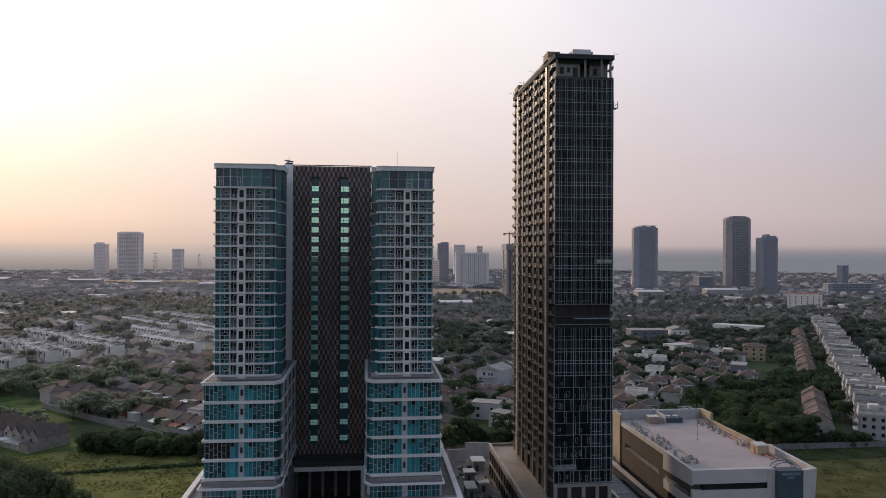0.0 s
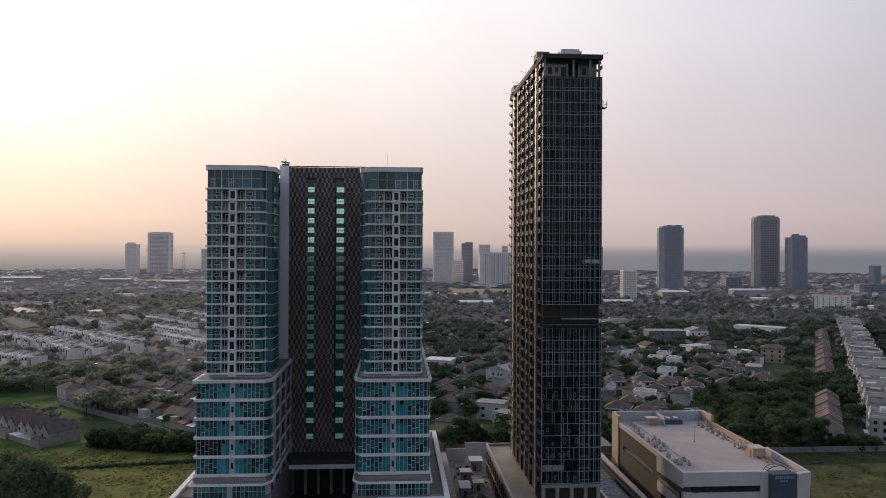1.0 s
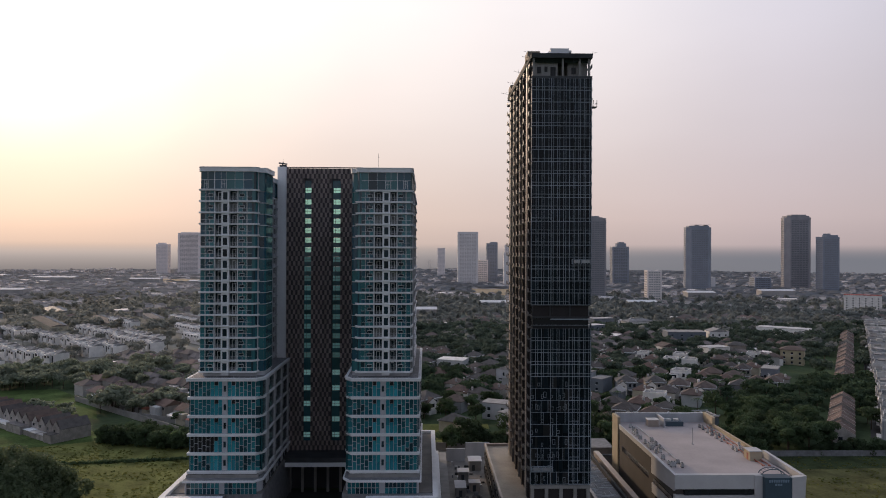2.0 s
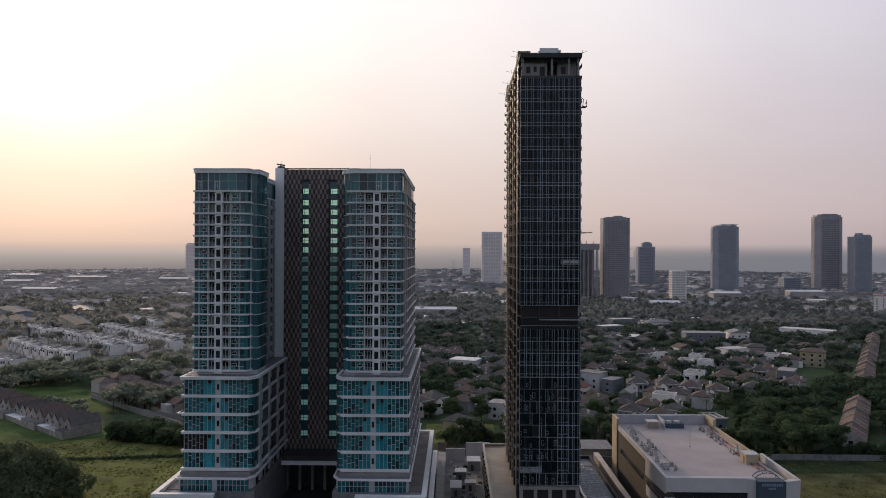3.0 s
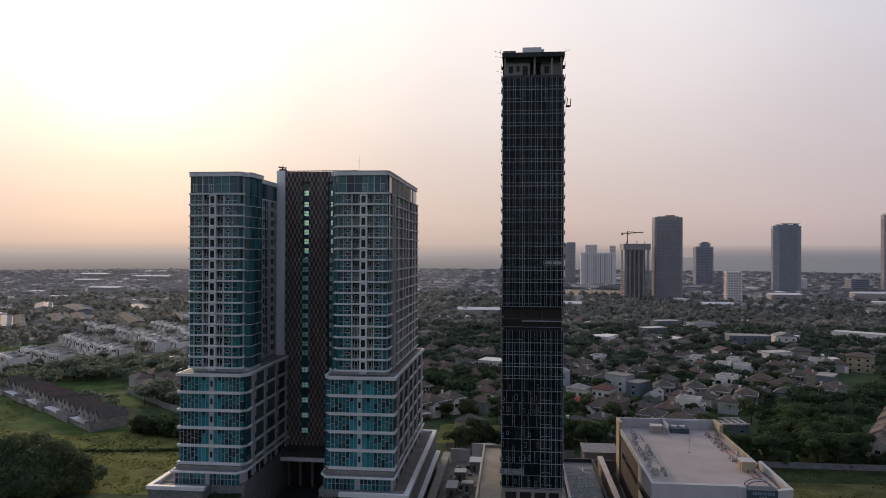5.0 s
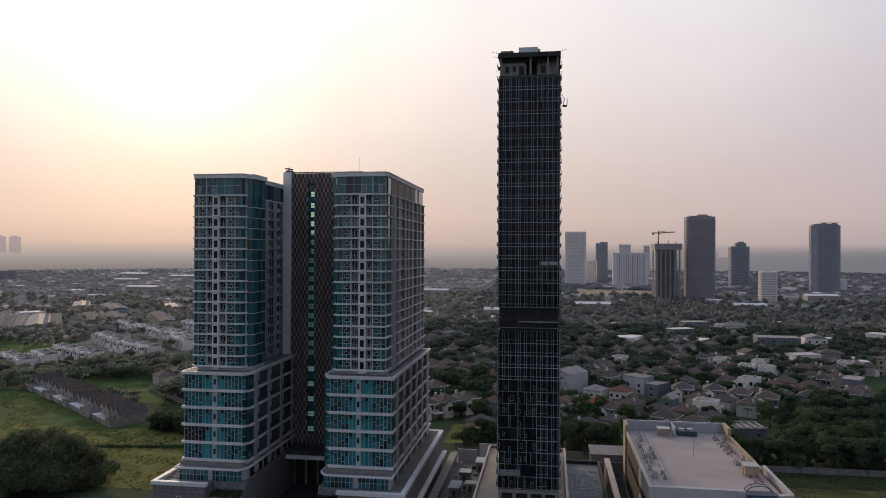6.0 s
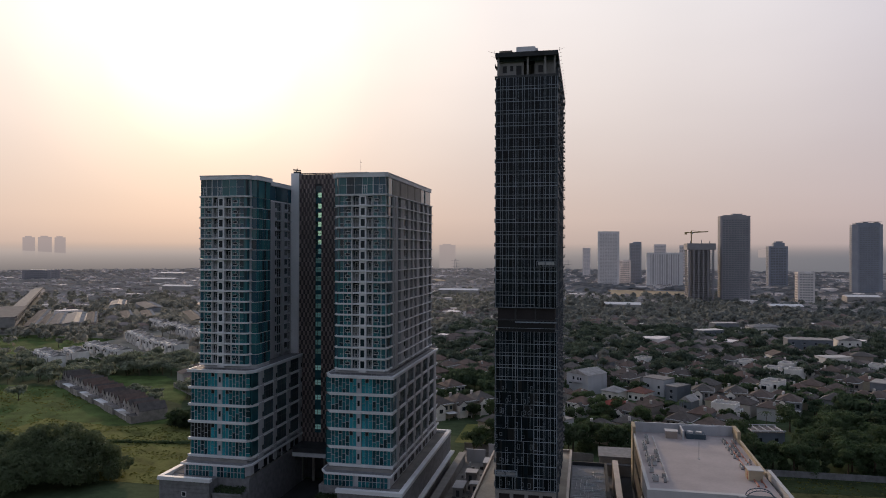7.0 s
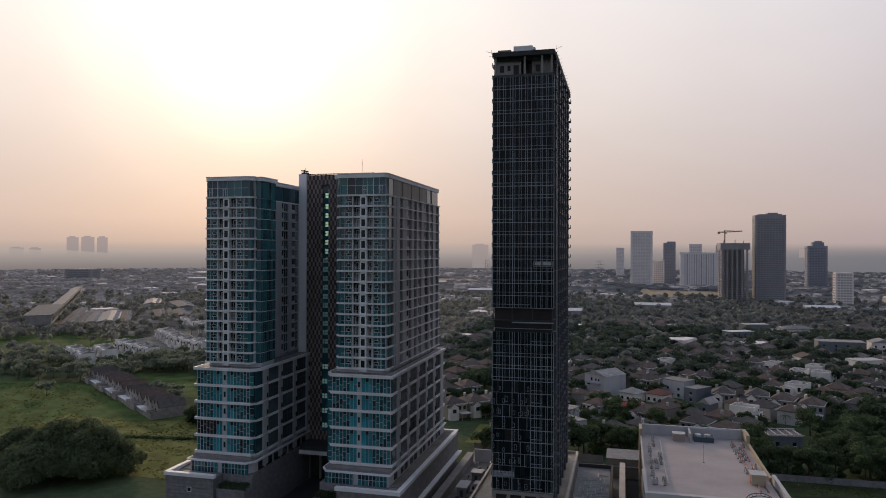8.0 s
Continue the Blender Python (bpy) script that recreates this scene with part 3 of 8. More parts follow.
    # small framed casements in the glazing
    for g_, (u0, u1) in enumerate(((2.3, 3.6), (10.9, 12.2))):
        doors.append([w.box(Shape(), u0, u1, 0.14, 0.21, 1.15, 1.8).data("casement", M_DOOR)] * 2)
        for a in (1.08, 1.76):
            w.box(frames2[g_], u0 - 0.05, u1 + 0.05, 0.10, 0.21, a, a + 0.075)
        for q in (u0 - 0.06, u1):
            w.box(frames2[g_], q, q + 0.06, 0.10, 0.21, 1.08, 1.83)
        w.box(frames2[g_], u0 - 0.6, u0 - 0.54, 0.16, 0.4, 0, h)
        w.box(frames2[g_], u1 + 0.55, u1 + 0.61, 0.16, 0.4, 0, h)
    d_band, d_glass = band.data("slab_band", M_WHITE), [g_.data("glazing", M_TEAL) for g_ in glass]
    d_lines = [g_.data("window_frame", M_FRAME) for g_ in frames2]
    pw = w.box(Shape(), 6.45, 7.6, -0.16, 0.1, 0.2, 2.2).data("pier_window", M_DOOR)
    SIDE = {"outer": ((7.0, 8.0), (11.2, 14.4), (18.3, 23.3), (26.4, 29.2), (31.4, 34.7), (38.4, 43.6), (46.1, 49.6), (52.9, 57.2)), "inner": ((16.5, 17.8), (22.9, 27.6), (30.2, 35.2))}
    sw = {}
    for side, (ua, ub, la, lb) in (("outer", (-0.02, 0.5, -0.62, 0.3)), ("inner", (f - 1.3, f - 0.72, f - 1.0, f - 0.1))):
        for i, (va, vb) in enumerate(SIDE[side]):
            pane_ = w.box(Shape(), ua, ub, va, vb, 0.0, h + 0.1)
            win = [pane_.data("side_window", q) for q in (M_DOOR, M_SIDEG, M_CURT)]
            fr = w.box(Shape(), la, lb, va - 0.1, vb + 0.1, -0.2, 0.02)
            mid = va + (vb - va) * (0.36 if i % 2 else 0.6)
            q = (-0.12, 0.2) if side == "outer" else (f - 0.85, f - 0.6)
            if vb - va > 2:
                w.box(fr, *q, mid - 0.14, mid + 0.14, 0.02, h)
                for vv in (va + 0.05, vb - 0.05, (mid + vb) / 2):
                    w.box(fr, *q, vv - 0.05, vv + 0.05, 0.02, h)
                w.box(fr, *q, va, mid - 0.14, 0.02, 0.85)
            sw[side, i] = (win, fr.data("window_frame", M_GREYW))
    for k in range(17):
        z = TOP_BAND - k * FLOOR
        part("slab_band", d_band, M_WHITE, APT, at=(0, 0, z))
        if k == 0:
            continue
        for g_ in d_glass:
            part("glazing", g_, None, APT, at=(0, 0, z))
        for g_ in d_lines:
            part("window_frame", g_, None, APT, at=(0, 0, z))
        for i, g_ in enumerate(doors):
            part("balcony_door" if i < 2 else "casement", g_[(k * 7 + i * 5 + w.s) % 5 == 0], None, APT, at=(0, 0, z))
        for g_ in rails2:
            part("railing", g_, None, APT, at=(0, 0, z))
        part("pier_window", pw, M_DOOR, APT, at=(0, 0, z))
        for i, (win, sill) in enumerate(sw.values()):
            pane = part("side_window", win[(0, 1, 0, 2, 1, 0, 0, 1)[(k * 5 + i * 3 + k * i // 4) % 8]], None, APT, at=(0, 0, z))
            part("window_frame", sill, None, pane, at=(0, 0, z))
    # tall top storey
    top, frames = Shape(), Shape()
    cuts_ = [0.3, 2.2, 4.0, 5.8, 7.2, 9.6, 12.0, w.flat]
    for u0, u1 in zip(cuts_, cuts_[1:]):
        w.box(top, u0 + 0.03, u1 - 0.03, 0.2, 0.4, TOP_BAND, 100.0)
    w.box(frames, 3.9, 4.15, 0.1, 0.4, TOP_BAND, 100.0)
    for q in cuts_[1:-1]:
        w.box(frames, q - 0.04, q + 0.04, 0.12, 0.4, TOP_BAND, 100.0)
    w.box(frames, 0.3, w.flat, 0.13, 0.4, 97.75, 97.83)
    for u0, u1 in ((1.2, 2.3), (6.0, 7.3)):
        for a in (96.6, 97.6):
            w.box(frames, u0, u1, 0.1, 0.2, a, a + 0.1)
        for q in (u0, u1, (u0 + u1) / 2):
            w.box(frames, q - 0.05, q + 0.05, 0.1, 0.2, TOP_BAND + 0.3, 97.7)
    for k in range(4):
        top.prism(w.poly([bend[k], bend[k + 1], bend_in[k + 1], bend_in[k]]), TOP_BAND, 100.0)
    for (ua, va), (ub, vb) in zip(bay, bay[1:]):
        top.prism(w.poly([(ua, va), (ub, vb), (ub - 0.1, vb + 0.12), (ua - 0.1, va + 0.12)]), TOP_BAND - 0.4, 100.0)
    for k, (va, vb) in enumerate(((2.0, 5.6), (6.2, 14.0), (14.8, 23.6), (24.4, 33.0), (33.9, 42.0), (43.0, 47.0), (49.5, 57.4))):
        if k in (1, 2, 3, 4):
            part("side_panel", w.box(Shape(), -0.12, 0.2, va, vb, TOP_BAND + 0.1, 99.9), M_PANEL, APT, "beige rendered penthouse panel")
        else:
            w.box(top, 0.0, 0.2, va, vb, TOP_BAND + 0.1, 99.9)
        if 13 < va < 45:
            w.box(top, f - 1.2, f - 0.72, va, vb, TOP_BAND + 0.1, 99.8)
    tg = tagged(part("penthouse_panes", top, M_TEAL, APT, "teal penthouse panes"), kind="stuff")
    part("window_frame", frames, M_FRAME, tg)
    pier = w.box(Shape(), 6.0, 8.1, -0.12, 1.5, 44, TOP_BAND)
    part("pier", pier, M_WHITE, APT, "white pier between the glazed bays")
    for side, (ua, ub) in (("outer", (-0.45, 0.5)), ("inner", (f - 1.1, f - 0.45))):
        edges = [5.9 if side == "outer" else 12.2] + [v for q in SIDE[side] for v in q] + [58.0 if side == "outer" else 37.0]
        for va, vb in zip(edges[::2], edges[1::2]):
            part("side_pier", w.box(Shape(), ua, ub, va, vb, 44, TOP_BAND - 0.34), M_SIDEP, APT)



pane_count = [0]
PANE_MESH = {}


LOW_BAYS = ((0.6, 4.5), (7.6, 14.7), (17.1, 24.8), (27.4, 34.7), (37.3, 44.3), (47.4, 54.0))


def lower_wing(w, tag):
    W, D = 19.8, 60.5
    inner = [(18.2, 0.0), (W, 2.6)]

    def ring(o, vf):
        return [(-o, D), (-o, vf), (18.2 + o * 0.4, vf), (W + o, 2.6), (W + o, D)]
    body = Shape().prism(w.poly(ring(-0.5, 0.6)), 11.0, 43.0)
    part("wall", body, M_GREYW, APT)
    tops = [43.5, 38.4, 33.35, 28.3, 23.2, 18.2]
    cols = [0.35 + i * 1.08 for i in range(8)] + [10.45 + i * 1.08 for i in range(8)]
    for i, z in enumerate(tops):
        th = 0.85 if i == 0 else 0.72
        s = Shape().prism(w.poly(ring(0.35 if i else 0.6, -0.35 if i else -0.6)), z - th, z)
        s.prism(w.poly(ring(0.45 if i else 0.75, -0.45 if i else -0.75)), z - 0.22, z - 0.05)
        part("slab_band", s, M_WHITE, APT)
        if i == 5:
            continue
        z0, z1 = tops[i + 1], z - th
        hh = z1 - z0
        bars, rest, rest_b = [Shape(), Shape()], Shape(), Shape()
        for c, u in enumerate(cols):
            wd = 1.08 if c < 15 else 1.3
            bright = 5 <= c <= 9
            cuts = (0.70,) if c in (6, 9) else (0.5,) if bright else [(0.42,), (0.24, 0.66), (0.55,), (0.34, 0.78)][(c * 3 + i) % 4]
            edges = [0.0, *cuts, 1.0]
            for a, b in zip(edges, edges[1:]):
                black = tag == "west" and i == 3 and c < 6
                glass = M_BLACKG if black or (c in (6, 9) and a > 0.5) else M_PANEB if bright else M_PANE
                lo, hi = z0 + hh * a + 0.06, z0 + hh * b - 0.04
                if pane_count[0] < 300 and i < 4:
                    pane_count[0] += 1
                    key = (round(hi - lo, 2), w.s)
                    sh = Shape()
                    w.box(sh, 0.06, wd - 0.06, 0.2, 0.4, 0, hi - lo)
                    mk = (key, glass.name, wd)
                    if mk not in PANE_MESH:
                        PANE_MESH[mk] = sh.data("pane", glass)
                    part("pane", PANE_MESH[mk], None, APT, at=(w.s * u, 0, lo))
                else:
                    w.box(rest_b if bright else rest, u + 0.06, u + wd - 0.06, 0.2, 0.4, lo, hi)
                if not bright:
                    w.box(bars[c // 8], u, u + wd, 0.14, 0.4, lo - 0.1, lo)
            e_ = 0.03 if bright else 0.055
            w.box(bars[c // 8], u - e_, u + e_, 0.12, 0.4, z0, z1)
        if rest.v:
            tagged(part("loft_panes", rest, M_PANE, APT), kind="stuff")
        if rest_b.v:
            tagged(part("loft_panes", rest_b, M_PANEB, APT), kind="stuff")
        for b_ in bars:
            part("mullion_grid", b_, M_GREYW, APT)
        # chamfered corner and side glazing
        for ua, ub in ((-0.05, 0.4), (W - 0.4, W + 0.05)):
            q = (ua - 0.06, ua + 0.2) if ua < 1 else (ub - 0.2, ub + 0.06)
            e = (ua - 0.42, ua + 0.1) if ua < 1 else (ub - 0.1, ub + 0.42)
            for k, (va, vb) in enumerate(LOW_BAYS):
                pane = part("side_window", w.box(Shape(), ua, ub, va, vb, z0 + 0.05, z1), M_TEALD if k == 0 else M_SIDEG, APT)
                if k:
                    bar = Shape()
                    for j in range(1, 4):
                        vm = va + (vb - va) * j / 4
                        w.box(bar, *q, vm - 0.05, vm + 0.05, z0 + 0.05, z1)
                    w.box(bar, *q, va, vb, z0 + hh * 0.6, z0 + hh * 0.6 + 0.1)
                    part("mullion", bar, M_RAIL, pane)
                    part("pier_window", w.box(Shape(), *e, va - 1.0, va - 0.25, z0 + 0.5, z0 + 1.9), M_DOOR, APT)
        corner = Shape().prism(w.poly([(18.3, 0.3), (W - 0.05, 2.5), (W - 0.5, 2.6), (18.2, 0.8)]), z0 + 0.1, z1)
        part("corner_pane", corner, M_TEALD, APT)
        part("pier_window", w.box(Shape(), 9.45, 10.1, -0.12, 0.2, z0 + 1.4, z0 + 3.0), M_DOOR, APT)
    part("pier", w.box(Shape(), 9.02, 10.4, -0.08, 0.7, 18.2, 42.6), M_GREYW, APT)
    for (_, va), (vb, _) in zip(LOW_BAYS, LOW_BAYS[1:] + ((58.2, 0),)):
        for ua, ub in ((-0.4, 0.5), (W - 0.5, W + 0.4)):
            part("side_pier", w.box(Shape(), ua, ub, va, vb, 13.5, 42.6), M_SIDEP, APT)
    # roof terrace of the step, with its thin railing
    part("terrace_deck", Shape().prism(w.poly(ring(-0.1, 0.1)), 43.5, 43.56), M_STONE, APT)
    rail = Shape()
    w.box(rail, -0.3, W - 1.5, -0.3, -0.24, 44.35, 44.43)
    w.box(rail, -0.3, -0.24, -0.3, D, 44.35, 44.43)
    for k in range(13):
        w.box(rail, -0.3 + k * 1.55, -0.24 + k * 1.55, -0.3, -0.24, 43.5, 44.35)
    for k in range(1, 25):
        w.box(rail, -0.3, -0.24, -0.3 + k * 2.4, -0.24 + k * 2.4, 43.5, 44.35)
    part("balustrade", rail, M_GREYW, APT)
    # terrace tier
    part("terrace_wall", w.box(Shape(), -0.4, W - 0.8, -0.9, 0.6, 16.5, 17.3), M_CONC, APT, "grey concrete terrace parapet")
    s = Shape()
    s.prism(w.poly([(-0.9, D), (-0.9, -3.4), (18.6, -3.4), (W + 0.8, -0.6), (W + 0.8, D)]), 15.95, 16.5)
    part("slab_band", s, M_WHITE, APT)
    part("terrace_deck", Shape().prism(w.poly([(-0.5, D), (-0.5, -3.0), (18.4, -3.0), (W + 0.4, -0.4), (W + 0.4, D)]), 16.5, 16.56), M_STONE, APT)
    part("wall", Shape().prism(w.poly([(-0.2, D), (-0.2, -2.4), (18.2, -2.4), (W, 0), (W, D)]), 10, 15.95), M_GREYW, APT)
    for half in (cols[:8], cols[8:]):
        gl, bars = Shape(), Shape()
        for u in half:
            for a, b in ((12.75, 14.3), (14.4, 15.93)):
                w.box(gl, u + 0.06, u + 1.02, -2.75, -2.3, a, b)
            w.box(bars, u - 0.05, u + 0.05, -2.82, -2.3, 12.75, 15.93)
        w.box(bars, half[0], half[-1] + 1.0, -2.82, -2.3, 14.3, 14.4)
        tagged(part("loft_panes", gl, M_PANE, APT), kind="stuff")
        part("mullion_grid", bars, M_GREYW, APT)
    low_o = w.box(Shape(), -0.35, 0.1, 0, 3.6, 13.4, 15.5).data("side_window", M_WIN)
    low_i = w.box(Shape(), W - 0.1, W + 0.15, 0, 3.6, 11.5, 15.3).data("side_window", M_WIN)
    for k in range(11):
        part("side_window", low_o, None, APT, at=(0, 2 + k * 5, 0))
        part("side_window", low_i, None, APT, at=(0, 2 + k * 5, 0))


west, east = Wing(-40.6, 1, 194.0), Wing(17.65, -1, 194.0, 13.9, 16.9)
upper_wing(west, "west")
upper_wing(east, "east")
lower_wing(Wing(-42.8, 1, 192.7), "west")
lower_wing(Wing(19.75, -1, 192.7), "east")

# middle block: brown chequered cladding, two see-through window shafts
SHAFTS = ((-18.2, -15.7), (-8.9, -6.1))
for x0, x1 in ((-23.8, SHAFTS[0][0]), (SHAFTS[0][1], SHAFTS[1][0]), (SHAFTS[1][1], 0.95)):
    part("wall", Shape().box(x0, x1, 230.2, 233, 13, 105.2), M_DCONC, APT)
for x0, x1 in SHAFTS:
    part("lintel", Shape().box(x0, x1, 230.2, 233, 101.2, 105.2), M_DCONC, APT)
    part("base_wall", Shape().box(x0, x1, 230.2, 233, 13, 16.5), M_DCONC, APT)
light_p, dark_p = Shape(), Shape()
PW, PH = 24.75 / 34, 1.58
for c in range(34):
    for r in range(59):
        x0 = -23.8 + c * PW
        z0 = 13.4 + r * PH
        z1 = min(z0 + PH - 0.06, 105.3)
        if z1 - z0 < 0.3:
            continue
        xm = x0 + PW / 2
        if any(a - 0.1 < xm < b + 0.1 for a, b in SHAFTS) and 16.0 < z0 < 100.5:
            continue
        tgt = light_p if (r + c) % 2 else dark_p
        dy = 0.05 if tgt is light_p else 0.0
        tgt.box(x0 + 0.03, x0 + PW - 0.03, 229.9 - dy, 230.2, z0, z1)
M_BRL = surf("brown_cladding_light", (0.265, 0.218, 0.203), 0.6, var=0.15, size=6, fine=0.3, bump=0.08, rnd=0.2, island=True)
M_BRD = surf("brown_cladding_dark", (0.064, 0.052, 0.054), 0.6, var=0.15, size=6, fine=0.3, bump=0.08, rnd=0.2, island=True)
tagged(part("light_cladding", light_p, M_BRL, APT, "light brown cladding panels"), kind="stuff")
tagged(part("dark_cladding", dark_p, M_BRD, APT, "dark brown cladding panels"), kind="stuff")
for i, (x0, x1) in enumerate(SHAFTS):
    zs = [97.15] + [93.35 - k * 3.12 for k in range(17)] + [37.8 - k * 5.08 for k in range(5)]
    cuts = sorted([16.5] + [z for q in zs for z in (q, q + 1.75)] + [101.2])
    for a, b in zip(cuts[::2], cuts[1::2]):
        if b > a:
            part("spandrel", Shape().box(x0, x1, 230.3, 231.2, a, b), M_TEALD, APT, "dark green spandrel panel")
    one = Shape().box(x0 + 0.15, x1 - 0.05 if i == 0 else x1 - 0.05, 230.5, 230.56, 0.06, 1.69)
    panes = [one.data("shaft_pane", q) for q in (M_CLEAR, M_LITD, M_LITP)]
    fr = Shape().box(x0, x0 + 0.15, 230.4, 230.6, 0, 1.75).box(x0 + 0.9, x0 + 1.0, 230.4, 230.6, 0, 1.75).box(x0, x1, 230.4, 230.6, 0.85, 0.93).box(x0, x1, 230.4, 230.6, 0, 0.08).data("window_frame", M_RAIL)
    for z in zs:
        p = part("shaft_pane", panes[0 if z > 76 else 1 if z > 40 else 2], None, APT, "pale green clear pane", at=(0, 0, z))
        part("window_frame", fr, None, p, at=(0, 0, z))
part("pier", Shape().box(-26.7, -23.85, 229.4, 240, 40, 105.6), M_WHITE, APT, "tall white rendered pier")
part("pier", Shape().box(0.98, 4.6, 229.4, 240, 40, 104.2), M_WHITE, APT, "tall white rendered pier")
part("roof_rail", Shape().box(-23.8, 0.95, 229.9, 230.3, 105.32, 105.6), M_DCONC, APT)
part("base_wall", Shape().box(-24.5, 1.6, 233.1, 233.6, 0, 13.0), M_DCONC, APT, "dark wall behind the entrance hall")
for k in range(6):
    part("column", Shape().box(-22.6 + k * 4.1, -21.8 + k * 4.1, 229.0, 229.8, 0, 11.7), M_CONC, APT)
# entrance canopy
part("canopy", Shape().box(-25.8, -0.6, 221.4, 230.1, 11.7, 13.3), M_DCONC, APT, "dark flat entrance canopy")
part("canopy_beam", Shape().box(-26.2, -0.4, 220.8, 221.4, 10.7, 11.9).box(-26.2, -24.8, 220.6, 221.8, 0, 10.7).box(-1.8, -0.4, 220.6, 221.8, 0, 10.7), M_WHITE, APT, "white canopy beam on posts")
sheet("road_1", [(-24, 150), (-1, 150), (-1, 231), (-24, 231)], 0.08, M_ASPH, "dark asphalt driveway between the podium wings", "road")


def podium_wing(x0, x1, f0, f1, yf, label):
    """Stone-clad podium from x0 to x1; its front stands forward between f0 and f1."""
    pod = thing("podium", ((x0 + x1) / 2, 220, 0), label, "podium")
    body = Shape().prism([(x0, 254), (x0, yf + 5.2), (f0, yf + 5.2), (f0, yf + 0.3), (f1, yf + 0.3), (f1, yf + 5.2), (x1, yf + 5.2), (x1, 254)], 0, 12.7)
    part("wall", body, M_STONE, pod)
    rim = Shape()
    rim.box(f0 - 0.5, f1 + 0.5, yf - 0.5, yf + 0.9, 12.7, 13.7)
    if f0 <= x0 + 0.1:
        rim.box(x0 - 0.5, x0 + 0.9, yf + 0.9, 254.5, 12.7, 13.7)
    if f1 >= x1 - 0.1:
        rim.box(x1 - 0.9, x1 + 0.5, yf + 0.9, 254.5, 12.7, 13.7)
    rim.box(x0 - 0.5, x1 + 0.5, 253.1, 254.5, 12.72, 13.72)
    part("rim", rim, M_WHITE, pod, "white rim of the podium deck")
    part("deck", Shape().box(x0 + 0.2, x1 - 0.2, yf + 6, 253, 12.72, 12.9), M_PAVE, pod)
    for k in range(12):
        z = 0.15 + k * 1.04
        c = Shape().box(f0 - 0.06, f1 + 0.06, yf, yf + 0.3, z, z + 0.96)
        part("stone_course", c, M_STONE, pod)
        if f1 >= x1 - 0.1:
            part("stone_course", Shape().box(x1, x1 + 0.3, yf + 0.4, 254, z, z + 0.96), M_STONE, pod)
        if f0 <= x0 + 0.1:
            part("stone_course", Shape().box(x0 - 0.3, x0, yf + 0.4, 254, z, z + 0.96), M_STONE, pod)
    for q, zz in ((0.5, 8.4), (0.79, 5.2)):
        u = f0 + q * (f1 - f0)
        w = part("window", Shape().box(u - 0.55, u + 0.55, yf - 0.05, yf + 0.3, zz, zz + 1.1), M_WIN, pod)
        fr = Shape().box(u - 0.7, u + 0.7, yf - 0.12, yf + 0.2, zz - 0.15, zz).box(u - 0.7, u + 0.7, yf - 0.12, yf + 0.2, zz + 1.1, zz + 1.25)
        fr.box(u - 0.7, u - 0.55, yf - 0.12, yf + 0.2, zz, zz + 1.1).box(u + 0.55, u + 0.7, yf - 0.12, yf + 0.2, zz, zz + 1.1)
        part("window_frame", fr, M_WHITE, w)
    return pod


podium_wing(-47.6, -22.2, -47.6, -32.0, 184.8, "grey stone-clad podium with white rim under the west wing")
pod_e = podium_wing(-0.8, 24.6, 6.6, 24.6, 184.6, "grey stone-clad podium with white rim under the east wing")
part("ledge", Shape().box(24.9, 26.4, 184, 254, 5.8, 6.4), M_WHITE, pod_e)

for x0, x1 in ((-31.4, -22.4), (-0.8, 6.0)):
    pl = thing("planter", ((x0 + x1) / 2, 187, 0), "raised stone planter with hedge beside the podium", "planter", "podium planters")
    part("box", Shape().box(x0, x1, 185.6, 189.9, 0, 9.2).box(x0 - 0.15, x1 + 0.15, 185.4, 185.8, 9.2, 9.6), M_STONE, pl)
    hedge = Shape()
    g_ = random.Random(4)
    for k in range(700):
        x, y, z = g_.uniform(x0 + 0.2, x1 - 0.2), g_.uniform(185.9, 189.8), 9.2 + 1.5 * g_.random() ** 0.7
        a, q = g_.uniform(0, 6.28), g_.uniform(0.15, 0.35)
        hedge.add([(x - q * math.cos(a), y - q * math.sin(a), z - q), (x + q * math.cos(a), y + q * math.sin(a), z - q * 0.3), (x, y, z + q)], [(0, 1, 2)])
    part("hedge", hedge, M_LEAF, pl, "clipped green hedge")

# ---- dark tower under construction ----
DT = thing("high_rise", (57.8, 214, 0), "tall dark unfinished tower with grey mullion grid and balconies", "building")
TX0, TX1, TY0, TY1, TZ0, TZ1 = 49.75, 65.8, 186.6, 242.0, 16.2, 124.8
NF = 34
TP = (TZ1 - TZ0) / NF
part("core", Shape().box(TX0 + 0.5, TX1 - 0.5, TY0 + 0.8, TY1, 0, TZ1), M_TAUPE, DT, "taupe tower walls darkened for shade")
for zz in (k for k in range(NF + 1)):
    part("floor_slab", Shape().box(TX0 + 0.2, TX1 - 0.2, TY0 + 0.35, TY1 + 0.1, TZ0 + zz * TP - 0.28, TZ0 + zz * TP), M_DCONC, DT)
# black panel added in place of the dark inside of the lower floors
part("infill_wall", Shape().box(TX0 + 0.3, TX1 - 0.3, TY0 + 0.4, TY0 + 0.78, TZ0, TZ0 + 13 * TP), M_BLACKG, DT, "black backing panel standing for unlit floors behind the grid")
rng = random.Random(7)
gl = Shape()
edges_x = [0.0]
for ws, wsec in (((1.25, 0.6, 1.0, 0.6, 1.25, 0.7), 5.3), ((0.6, 1.1, 0.6, 1.1, 0.6, 1.0), 4.9), ((1.0, 0.45, 1.0, 0.45, 1.0, 0.45, 1.0, 0.5), 5.85)):
    t = sum(ws)
    for q in ws:
        edges_x.append(edges_x[-1] + q * wsec / t)
edges_x = [TX0 + e for e in edges_x]
